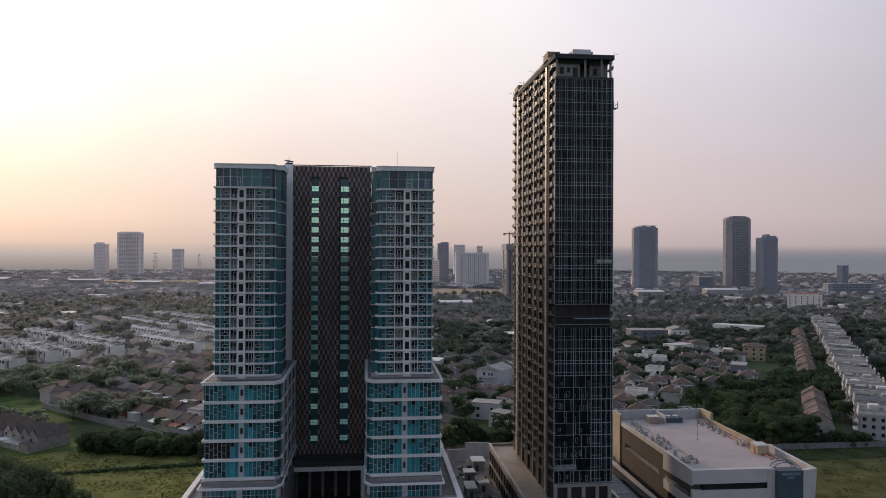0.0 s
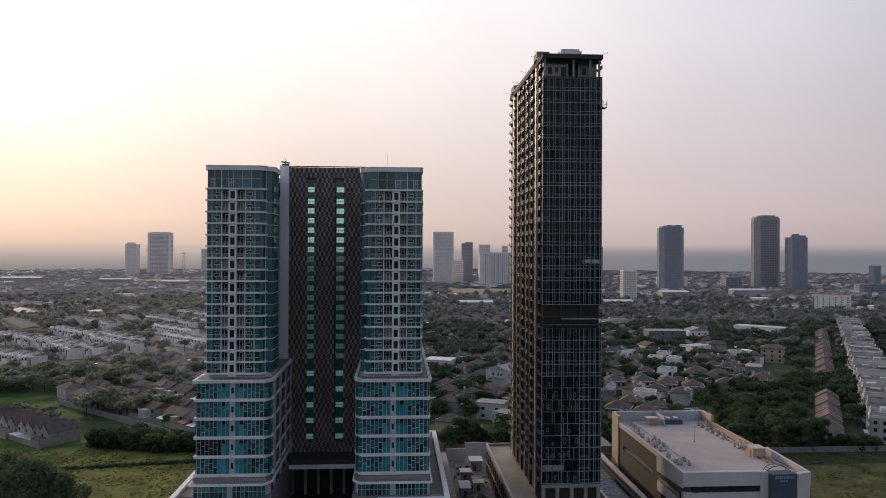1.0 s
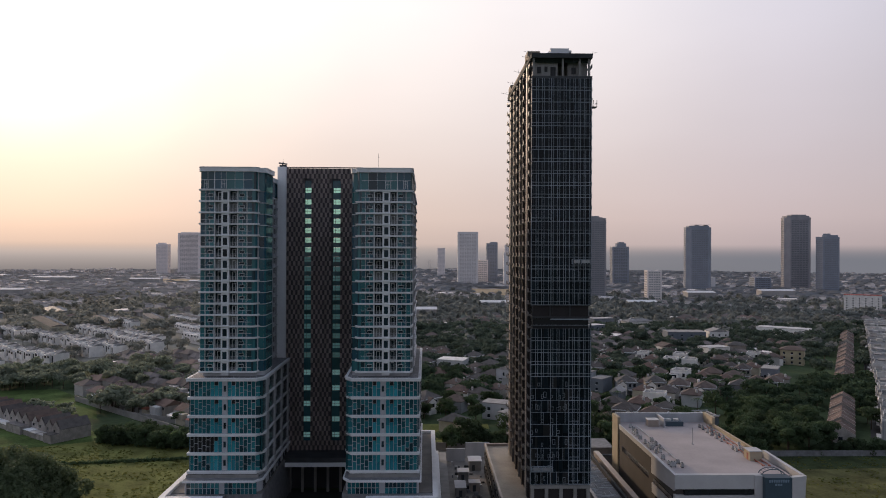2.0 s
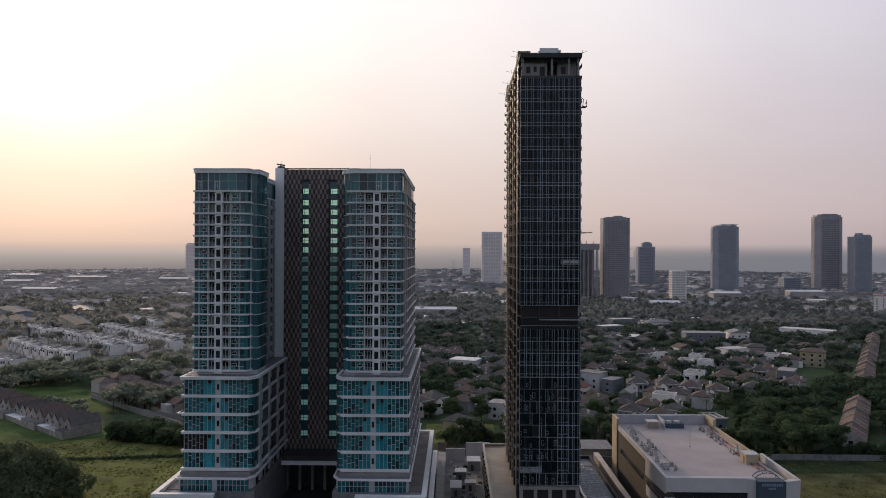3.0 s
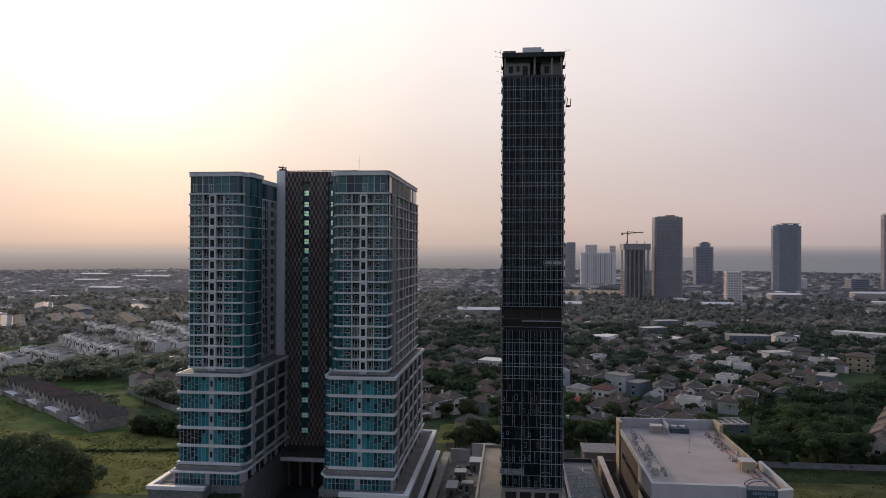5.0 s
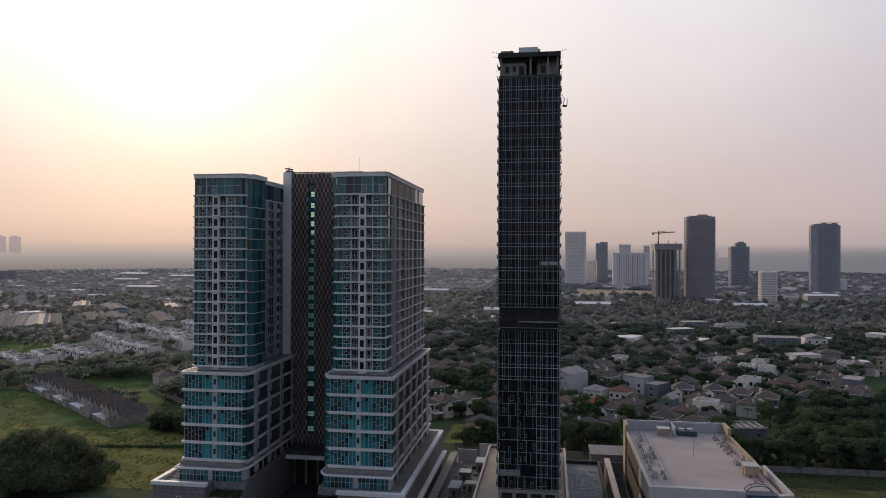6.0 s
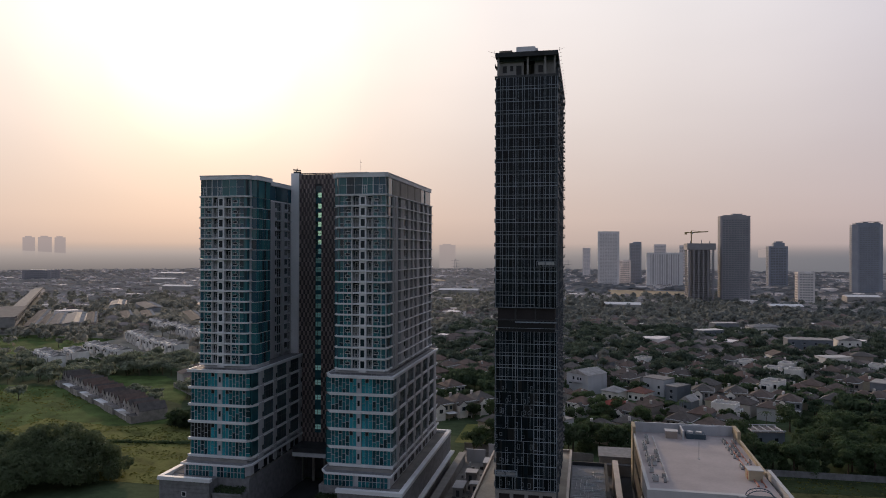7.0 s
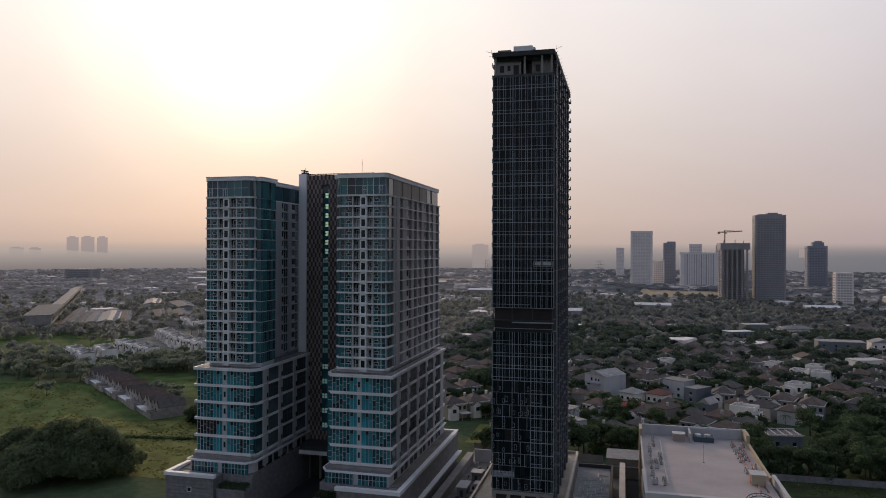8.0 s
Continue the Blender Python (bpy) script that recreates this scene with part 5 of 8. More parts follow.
def ac_unit(at, label):
    a = thing("air_conditioner", (0, 0, 0), label, "air conditioner", "roof units")
    part("casing", Shape().box(-0.75, 0.75, -0.5, 0.5, 0.25, 1.5).box(-0.78, 0.78, -0.53, 0.53, 1.5, 1.56), M_METAL, a)
    s = Shape()
    n = 10
    for xx in (-0.37, 0.37):
        s.add([(xx + 0.3 * math.cos(6.2832 * k / n), 0.3 * math.sin(6.2832 * k / n), z) for z in (1.5, 1.68) for k in range(n)],
              [tuple(range(n, 2 * n))] + [(k, (k + 1) % n, n + (k + 1) % n, n + k) for k in range(n)])
    part("fan", s, M_RAIL, a)
    part("base_frame", Shape().box(-0.68, -0.52, -0.5, 0.5, 0, 0.25).box(0.52, 0.68, -0.5, 0.5, 0, 0.25), M_DCONC, a)
    a.location = at
    return a


rng = random.Random(21)
first = ac_unit((91.6, 196.5, 17.75), "grey metal roof air-conditioning unit")
for k in range(46):
    if k < 26:
        x, y = rng.choice((91.2, 92.6, 94.0)), 194 + rng.random() * 48
    else:
        x, y = rng.choice((116.5, 118.2, 119.6)), 209 + rng.random() * 34
    copy_thing(first, pose(x, y, 17.75, 0, 0, rng.choice((0, 90, 4, 86)))).scale = (0.72, 0.72, rng.choice((0.6, 0.72, 0.8)))
chill = thing("cooling_tower", (108.5, 245, 17.75), "blue-grey cooling plant with white fan hoods", "cooling tower")
part("casing", Shape().box(105.5, 111.5, 243, 247, 17.75, 19.3), M_BLUEG, chill)
for xx in (106.8, 109.6):
    part("hood", Shape().prism([(xx + 1.0 * math.cos(k * 0.5236), 245 + 1.0 * math.sin(k * 0.5236)) for k in range(12)], 19.3, 19.9), M_MALL, chill)
for x, mt, lab in ((117.4, M_PIPE, "red pipe run on the mall roof"), (119.2, M_PIPE, "red pipe run on the mall roof"), (94.8, M_GREYW, "grey pipe run on the mall roof")):
    p = Shape().rod((x, 196, 18.15), (x, 242, 18.15), 0.16, 6)
    for k in range(12):
        p.box(x - 0.25, x + 0.25, 197 + k * 3.9, 197.2 + k * 3.9, 17.75, 18.05)
    solid("roof_pipe", p, mt, lab, "pipe", "roof pipes")
solid("mast", Shape().rod((106, 220, 17.75), (106, 220, 23), 0.07).box(105.7, 106.3, 219.7, 220.3, 17.75, 17.9), M_METAL, "thin grey lightning mast on the roof", "mast")

# roof gear of the apartment building
for x, y, z, h, lab in ((-25.4, 232, 105.6, 2.6, "dark roof antenna on the white pier"), (8, 200, 101.5, 4.6, "thin aerial on the tower roof")):
    s = Shape().rod((x, y, z), (x, y, z + h), 0.035).rod((x - 0.25, y, z + h * 0.75), (x + 0.25, y, z + h * 0.75), 0.03)
    solid("antenna", s, M_RAIL, lab, "antenna", "roof antennas")
gon = thing("facade_crane", (-25.2, 231.5, 105.6), "small dark facade crane on the roof", "crane")
part("base", Shape().box(-26.3, -24.2, 230.6, 232.4, 105.6, 106.3), M_DCONC, gon)
part("arm", Shape().rod((-26.6, 231, 107.0), (-23.9, 231, 106.6), 0.25).rod((-25.5, 231, 106.2), (-25.2, 231, 107.2), 0.2), M_RAIL, gon)
gon2 = thing("facade_crane", (6.0, 200, 101.5), "small dark facade crane on the roof", "crane")
part("base", Shape().box(5.4, 6.8, 199.4, 200.6, 101.5, 101.9), M_DCONC, gon2)

# ---- town: prototypes ----
TAKEN = {}


def free(x, y, r):
    """Whether nothing stands within r of a place yet."""
    k = 12
    for i in range(int((x - r - 12) // k), int((x + r + 12) // k) + 1):
        for j in range(int((y - r - 12) // k), int((y + r + 12) // k) + 1):
            for a, b, q in TAKEN.get((i, j), ()):
                if (a - x) ** 2 + (b - y) ** 2 < (q + r) ** 2:
                    return False
    return True


def take(x, y, r):
    TAKEN.setdefault((int(x // 12), int(y // 12)), []).append((x, y, r))


def inside(poly, x, y):
    c = False
    for (x0, y0), (x1, y1) in zip(poly, poly[1:] + poly[:1]):
        if (y0 > y) != (y1 > y) and x < (x1 - x0) * (y - y0) / (y1 - y0) + x0:
            c = not c
    return c


def windows_on(h, spots, wall_y, fr=True):
    """Windows of a house front at the wall's y; spots are x, z, width, height."""
    for x, z, w, hh in spots:
        p = part("window", Shape().box(x - w / 2, x + w / 2, wall_y - 0.05, wall_y + 0.1, z, z + hh), M_WIN, h)
        if fr:
            s = Shape().box(x - w / 2 - 0.12, x + w / 2 + 0.12, wall_y - 0.12, wall_y + 0.05, z - 0.14, z).box(x - w / 2 - 0.12, x + w / 2 + 0.12, wall_y - 0.12, wall_y + 0.05, z + hh, z + hh + 0.14)
            part("window_frame", s, M_WHITE, p)


def hip_house(w=9.0, d=11.0, hh=6.7, roof=M_HROOF, wall=M_HWALL, label="two-storey house with brown hipped tile roof"):
    h = thing("house", (0, 0, 0), label, "house", "estate houses")
    part("wall", Shape().box(-w / 2, w / 2, -d / 2, d / 2, 0, hh), wall, h)
    part("roof", Shape().hip(-w / 2, w / 2, -d / 2, d / 2, hh, 3.0, 0.5), roof, h)
    part("porch_roof", Shape().hip(-w / 2 + 0.3, w / 2 - 2.6, -d / 2 - 3.0, -d / 2 + 1, 3.0, 1.1, 0.4), roof, h)
    part("porch_wall", Shape().box(-w / 2 + 0.5, w / 2 - 2.8, -d / 2 - 2.6, -d / 2, 0, 2.8), wall, h)
    windows_on(h, ((-w * 0.26, 3.9, 1.6, 1.3), (w * 0.24, 3.9, 1.8, 1.3)), -d / 2, False)
    part("carport", Shape().box(w / 2 - 2.9, w / 2 + 0.6, -d / 2 - 3.6, -d / 2, 2.7, 2.82).box(w / 2 + 0.4, w / 2 + 0.55, -d / 2 - 3.5, -d / 2 - 3.35, 0, 2.7).box(w / 2 - 2.8, w / 2 - 2.65, -d / 2 - 3.5, -d / 2 - 3.35, 0, 2.7), M_TIN, h)
    part("window", Shape().box(w / 2 - 0.06, w / 2 + 0.05, -2, -0.6, 3.9, 5.2), M_WIN, h)
    return h


def villa(w=9.0, d=9.5, hh=6.2, roof=M_HROOF, wall=M_HWALL, label="two-storey house with brown hipped roofs and white fascia", side=1, tank=True):
    """A house with a hipped main roof, a gabled front wing, white fascia, carport and roof tank."""
    h = thing("house", (0, 0, 0), label, "house", "estate houses")
    part("wall", Shape().box(-w / 2, w / 2, -d / 2, d / 2, 0, hh), wall, h)
    part("roof", Shape().hip(-w / 2, w / 2, -d / 2, d / 2, hh, 2.7, 0.5), roof, h)
    x0, x1 = (-w / 2 + 0.3, -0.2) if side > 0 else (0.2, w / 2 - 0.3)
    part("front_wing", Shape().box(x0, x1, -d / 2 - 2.4, -d / 2, 0, hh - 1.2).add([(x0, -d / 2 - 2.4, hh - 1.2), (x1, -d / 2 - 2.4, hh - 1.2), ((x0 + x1) / 2, -d / 2 - 2.4, hh + 0.5), (x0, -d / 2, hh - 1.2), (x1, -d / 2, hh - 1.2), ((x0 + x1) / 2, -d / 2, hh + 0.5)], [(0, 1, 2), (4, 3, 5)]), M_WROW, h)
    part("wing_roof", Shape().slopes(x0 - 0.25, x1 + 0.25, -d / 2 - 2.3, -d / 2 + 2.2, hh - 1.2, 1.9), roof, h)
    part("fascia", Shape().box(-w / 2 - 0.5, w / 2 + 0.5, -d / 2 - 0.56, -d / 2 - 0.46, hh - 0.28, hh + 0.02).box(w / 2 + 0.46, w / 2 + 0.56, -d / 2 - 0.5, d / 2 + 0.5, hh - 0.28, hh + 0.02), M_WHITE, h)
    for q in (0.16, 0.40):
        xx = side * w * q
        part("window", Shape().box(xx - 0.6, xx + 0.6, -d / 2 - 0.06, -d / 2 + 0.1, hh - 2.6, hh - 1.0), M_WIN, h)
    part("window", Shape().box((x0 + x1) / 2 - 0.8, (x0 + x1) / 2 + 0.8, -d / 2 - 2.46, -d / 2 - 2.3, hh - 3.2, hh - 1.7), M_WIN, h)
    a, b = (0.4, w / 2 + 0.3) if side > 0 else (-w / 2 - 0.3, -0.4)
    part("carport", Shape().box(a, b, -d / 2 - 4.2, -d / 2 - 0.2, 2.7, 2.82).box(a, a + 0.12, -d / 2 - 4.1, -d / 2 - 4.0, 0, 2.7).box(b - 0.12, b, -d / 2 - 4.1, -d / 2 - 4.0, 0, 2.7), M_TIN, h)
    if tank:
        part("water_tank", Shape().prism([(side * -w * 0.3 + 0.6 * math.cos(k * 0.785), d * 0.3 + 0.6 * math.sin(k * 0.785)) for k in range(8)], hh + 0.6, hh + 2.6), M_TIN, h)
    return h


def flat_house(w=9.0, d=12.0, hh=8.0, wall=M_WROW, label="white modern house with flat roof and parapet"):
    h = thing("house", (0, 0, 0), label, "house", "estate houses")
    part("wall", Shape().box(-w / 2, w / 2, -d / 2, d / 2, 0, hh).box(-w / 2, w / 2 - 3.2, -d / 2 - 2.4, -d / 2, 3.0, hh - 1.2), wall, h)
    part("roof", Shape().box(-w / 2 + 0.3, w / 2 - 0.3, -d / 2 + 0.3, d / 2 - 0.3, hh, hh + 0.08).box(-w / 2 + 0.2, w / 2 - 3.4, -d / 2 - 2.2, -d / 2, hh - 1.2, hh - 1.1), M_WROOF, h)
    par = Shape()
    for a in ((-w / 2, w / 2, -d / 2, -d / 2 + 0.25), (-w / 2, w / 2, d / 2 - 0.25, d / 2), (-w / 2, -w / 2 + 0.25, -d / 2 + 0.25, d / 2 - 0.25), (w / 2 - 0.25, w / 2, -d / 2 + 0.25, d / 2 - 0.25)):
        par.box(*a, hh, hh + 0.8)
    part("parapet", par, wall, h)
    part("water_tank", Shape().prism([(w / 4 + 0.7 * math.cos(k * 0.785), 2 + 0.7 * math.sin(k * 0.785)) for k in range(8)], hh + 0.08, hh + 1.5), M_METAL, h)
    windows_on(h, ((-w * 0.2, 4.0, 2.4, 1.8),), -d / 2 - 2.4)
    windows_on(h, ((w * 0.33, 4.6, 1.4, 2.0), (w * 0.33, 1.0, 1.4, 1.8)), -d / 2)
    return h


M_TERR = surf("weathered_terrace_render", (0.31, 0.285, 0.265), 0.85, var=0.3, size=2, fine=0.4, bump=0.08, rnd=0.3)


def gable_house(w=6.3, d=12.0, hh=4.6, label="terraced house with steep brown gable roof", annexe=True, roof=M_HROOF):
    h = thing("terraced_house", (0, 0, 0), label, "house", "gabled terrace")
    part("wall", Shape().box(-w / 2, w / 2, -d / 2, d / 2, 0, hh).add([(-w / 2, -d / 2, hh), (w / 2, -d / 2, hh), (0, -d / 2, hh + 3.4), (-w / 2, d / 2, hh), (w / 2, d / 2, hh), (0, d / 2, hh + 3.2)],
                                                                       [(0, 1, 2), (4, 3, 5)]), M_TERR, h)
    part("roof", Shape().slopes(-w / 2, w / 2, -d / 2 + 0.3, d / 2, hh, 3.3), roof, h)
    if not annexe:
        windows_on(h, ((0, 2.6, 1.6, 1.3),), -d / 2, False)
        return h
    part("rear_annexe", Shape().box(-w / 2 + 0.1, w / 2 - 0.1, -d / 2 - 3.6, -d / 2, 0, 2.2 if d < 12.5 else 3.4), M_TERR, h)
    part("tin_roof", Shape().box(-w / 2 + 0.2, w / 2 - 0.6, -d / 2 - 3.8, -d / 2 - 0.1, 2.25 if d < 12.5 else 3.45, 2.4 if d < 12.5 else 3.6), M_WHITE if d < 11.5 else M_TIN if d < 12.5 else M_SHED, h)
    windows_on(h, ((-1.2, 3.4, 1.2, 1.1),), -d / 2, False)
    return h


M_SHOP = surf("shophouse_render", (0.5, 0.5, 0.5), 0.8, var=0.15, size=3, fine=0.4, bump=0.05, ramp=[(0.52, 0.51, 0.50), (0.38, 0.38, 0.39), (0.58, 0.57, 0.56), (0.30, 0.30, 0.31), (0.46, 0.44, 0.41)])


M_FLATR = surf("weathered_flat_roof", (0.17, 0.175, 0.165), 0.9, var=0.4, size=4, fine=0.5, bump=0.1, rnd=0.5)


def shop_house(w=8.0, d=19.0, hh=10.5, label="white three-storey shophouse with flat grey roof and roof canopy", canopy=True):
    h = thing("shophouse", (0, 0, 0), label, "shophouse", "shophouse row")
    part("wall", Shape().box(-w / 2, w / 2, -d / 2, d / 2, 0, hh), M_SHOP, h)
    part("roof", Shape().box(-w / 2 + 0.3, w / 2 - 0.3, -d / 2 + 0.3, d / 2 - 0.3, hh, hh + 0.1), M_FLATR, h)
    if canopy:
        part("roof_room", Shape().box(-w / 2 + 0.4, w / 2 - 3.4, -5.5, -1.5, hh + 0.1, hh + 1.9).box(w / 2 - 2.2, w / 2 - 1.0, 0, 1.2, hh + 0.1, hh + 1.4), M_SHOP, h)
        part("roof_canopy", Shape().box(-w / 2 + 0.2, w / 2 - 0.2, 3.0, 7.5, hh + 1.5, hh + 1.62).box(-w / 2 + 0.3, -w / 2 + 0.4, 3.1, 3.2, hh + 0.1, hh + 1.5).box(w / 2 - 0.4, w / 2 - 0.3, 3.1, 3.2, hh + 0.1, hh + 1.5), M_WROOF, h)
    part("parapet", Shape().box(-w / 2, w / 2, -d / 2, -d / 2 + 0.3, hh, hh + 1.0).box(-w / 2, w / 2, d / 2 - 0.3, d / 2, hh, hh + 1.0).box(-w / 2, -w / 2 + 0.25, -d / 2, d / 2, hh, hh + 1.0), M_SHOP, h)
    part("awning", Shape().box(-w / 2 + 0.2, w / 2 - 0.2, d / 2, d / 2 + 1.6, 3.2, 3.45), M_TIN, h)
    for z in (4.6, 7.7):
        part("window", Shape().box(-w * 0.36, w * 0.36, d / 2 - 0.1, d / 2 + 0.05, z, z + 1.7), M_WIN, h)
    part("window", Shape().box(-0.8, 0.8, -d / 2 - 0.05, -d / 2 + 0.1, 7.6, 9.0), M_WIN, h)
    part("window", Shape().box(-0.8, 0.8, -d / 2 - 0.05, -d / 2 + 0.1, 4.6, 6.0), M_WIN, h)
    return h


def white_terrace(w=5.6, d=11.0, hh=8.6, label="white three-storey terraced house with grey roof"):
    h = thing("terraced_house", (0, 0, 0), label, "house", "white terraces")
    part("wall", Shape().box(-w / 2 + 0.08, w / 2 - 0.08, -d / 2, d / 2, 0, hh).box(-w / 2 + 0.08, w / 2 - 2.2, -d / 2 - 1.4, -d / 2, 2.8, hh - 0.6), M_WROW, h)
    part("roof", Shape().gable(-w / 2 + 0.2, w / 2 - 0.2, -d / 2 + 2.5, d / 2, hh, 1.7, 0.1, "x").box(-w / 2 + 0.3, w / 2 - 2.4, -d / 2 - 1.3, -d / 2 + 2.4, hh - 0.6, hh - 0.5), M_WROOF, h)
    part("parapet", Shape().box(-w / 2 + 0.08, w / 2 - 0.08, -d / 2, -d / 2 + 0.25, hh, hh + 0.9).box(-w / 2 + 0.08, -w / 2 + 0.3, -d / 2, d / 2, hh, hh + 0.9), M_WROW, h)
    part("window", Shape().box(-w / 2 + 0.7, w / 2 - 2.7, -d / 2 - 1.46, -d / 2 - 1.3, 6.2, 7.7), M_WIN, h)
    part("window", Shape().box(w / 2 - 1.7, w / 2 - 0.6, -d / 2 - 0.06, -d / 2 + 0.1, 3.4, 7.6), M_WIN, h)
    return h


def leaf_mesh(rng, blobs, count, size, shell=0.55):
    """A crown of many small bent leaf clumps on a set of blobs (x, y, z, radius, flatness)."""
    s = Shape()
    wsum = sum(b[3] ** 2 for b in blobs)
    for x, y, z, r, fl in blobs:
        for _ in range(int(count * r * r / wsum)):
            th, ph = rng.uniform(0, 6.2832), math.acos(rng.uniform(-0.75, 1))
            q = r * (shell + (1 - shell) * rng.random() ** 0.6) * rng.uniform(0.9, 1.12)
            p = Vector((x + q * math.sin(ph) * math.cos(th), y + q * math.sin(ph) * math.sin(th), z + q * fl * math.cos(ph)))
            n = Vector((rng.gauss(0, 0.6) + math.sin(ph) * math.cos(th), rng.gauss(0, 0.6) + math.sin(ph) * math.sin(th), rng.gauss(0.5, 0.5) + math.cos(ph)))
            n.normalize()
            a = n.orthogonal().normalized()
            b = n.cross(a)
            t = rng.uniform(0, 6.2832)
            a, b = a * math.cos(t) + b * math.sin(t), b * math.cos(t) - a * math.sin(t)
            sz = size * rng.uniform(0.6, 1.3)
            s.add([p - a * sz, p - b * sz * 0.6 + n * sz * 0.15, p + a * sz, p + b * sz * 0.6 + n * sz * 0.15], [(0, 1, 2), (0, 2, 3)])
    return s


def trunk_mesh(rng, height, r, limbs, reach):
    s = Shape()
    n = 7
    for k in range(3):
        z0, z1 = height * k / 3, height * (k + 1) / 3
        r0, r1 = r * (1 - 0.25 * k), r * (1 - 0.25 * (k + 1))
        s.add([(q * math.cos(6.2832 * i / n), q * math.sin(6.2832 * i / n), z) for q, z in ((r0, z0), (r1, z1)) for i in range(n)], [(i, (i + 1) % n, n + (i + 1) % n, n + i) for i in range(n)])
    for k in range(limbs):
        a = 6.2832 * k / limbs + rng.uniform(-0.3, 0.3)
        z0 = height * rng.uniform(0.6, 0.95)
        s.rod((0, 0, z0), (reach * math.cos(a), reach * math.sin(a), z0 + reach * rng.uniform(0.4, 0.9)), r * 0.28, 4)
    return s


def tree_proto(seed, height, spread, kind_, leaf=M_LEAF, count=900, size=0.5):
    rng = random.Random(seed)
    blobs = []
    if kind_ == "palm":
        s = Shape()
        for k in range(13):
            a = k * 2.4
            ln = spread * rng.uniform(0.8, 1.1)
            pr = Vector((0, 0, height))
            for j in range(4):
                t = (j + 1) / 4
                nx = Vector((math.cos(a) * ln * t, math.sin(a) * ln * t, height + ln * (0.45 * t - 0.75 * t * t)))
                wv = Vector((-math.sin(a), math.cos(a), 0)) * 0.45 * (1.1 - t * 0.8)
                s.add([pr - wv, pr + wv, nx + wv * 0.8, nx - wv * 0.8], [(0, 1, 2, 3)])
                pr = nx
        crown = s
        tr = trunk_mesh(rng, height, 0.22, 0, 1)
    else:
        nb = {"round": 12, "tall": 7, "wide": 22, "bush": 10}[kind_]
        if kind_ == "wide":                          # a dense dome that hangs low at its rim
            for k in range(150):                     # evenly spread over the dome
                d = spread * 0.94 * math.sqrt((k + 0.5) / 150)
                a = 2.39996 * k
                lobe = 1 + 0.16 * math.sin(3 * a + 1) + 0.10 * math.sin(7 * a)
                swell = 0.86 + 0.22 * noise.noise(Vector((d * math.cos(a) / 7, d * math.sin(a) / 7, seed)))
                zz = height * (0.80 - 0.60 * (d / spread) ** 2) * swell * rng.uniform(0.86, 1.08)
                blobs.append((d * lobe * math.cos(a), d * lobe * math.sin(a), zz, spread * rng.uniform(0.13, 0.19), 0.75))
            for k in range(40):                      # hanging skirt
                a = 0.157 * k
                d = spread * rng.uniform(0.8, 1.0) * (1 + 0.16 * math.sin(3 * a + 1) + 0.10 * math.sin(7 * a))
                blobs.append((d * math.cos(a), d * math.sin(a), height * rng.uniform(0.1, 0.24), spread * rng.uniform(0.1, 0.15), 0.9))
            nb = 0
        for k in range(nb):
            a = rng.uniform(0, 6.2832)
            d = spread * rng.uniform(0.25, 0.75) * (0 if k == 0 else 1)
            zz = height * (rng.uniform(0.42, 0.86) if kind_ == "round" else rng.uniform(0.12, 0.8) if kind_ != "wide" else rng.uniform(0.18, 0.82) * (1.1 - 0.35 * d / spread))
            blobs.append((d * math.cos(a), d * math.sin(a), zz, spread * (rng.uniform(0.28, 0.45) if kind_ == "round" else rng.uniform(0.35, 0.6) if kind_ != "wide" else rng.uniform(0.22, 0.36)), 0.65 if kind_ == "round" else 0.8 if kind_ != "wide" else 0.55))
        crown = leaf_mesh(rng, blobs, count, size)
        tr = trunk_mesh(rng, height * (0.6 if kind_ != "wide" else 0.4), max(0.18, spread * 0.06), 5, spread * (0.5 if kind_ != "wide" else 0.25))
    base = new("tree", tr.data("trunk_mesh", M_BARK))
    tagged(base, "broad-leaved tree with dark green uneven crown" if kind_ != "palm" else "palm with drooping fronds", "tree", "town trees")
    ORIGIN[base.name] = (0, 0, 0)
    part("crown", crown, leaf, base)
    return base


class Stock:
    """Gives out a prototype once and copies of it after that."""

    def __init__(self, ob):
        self.ob, self.used = ob, False

    def put(self, x, y, rz=0.0, s=1.0, z=0.0):
        if not self.used:
            self.used = True
            self.ob.matrix_basis = pose(x, y, z, 0, 0, rz) @ Matrix.Diagonal((s, s, s, 1))
            return self.ob
        c = copy_thing(self.ob, pose(x, y, z, 0, 0, rz))
        c.scale = (s, s, s)
        return c


ES = 58.7                                        # the estate's street grid, degrees from x
EU, EV = Vector((math.cos(radians(ES)), math.sin(radians(ES)))), Vector((math.sin(radians(ES)), -math.cos(radians(ES))))

# keep-clear places: the great buildings, roads, fields
for x0, x1, y0, y1 in ((-50, 28, 180, 258), (26, 84, 176, 250), (76, 126, 182, 268), (26, 44, 250, 272)):
    x = x0
    while x <= x1:
        y = y0
        while y <= y1:
            take(x, y, 6)
            y += 10
        x += 10

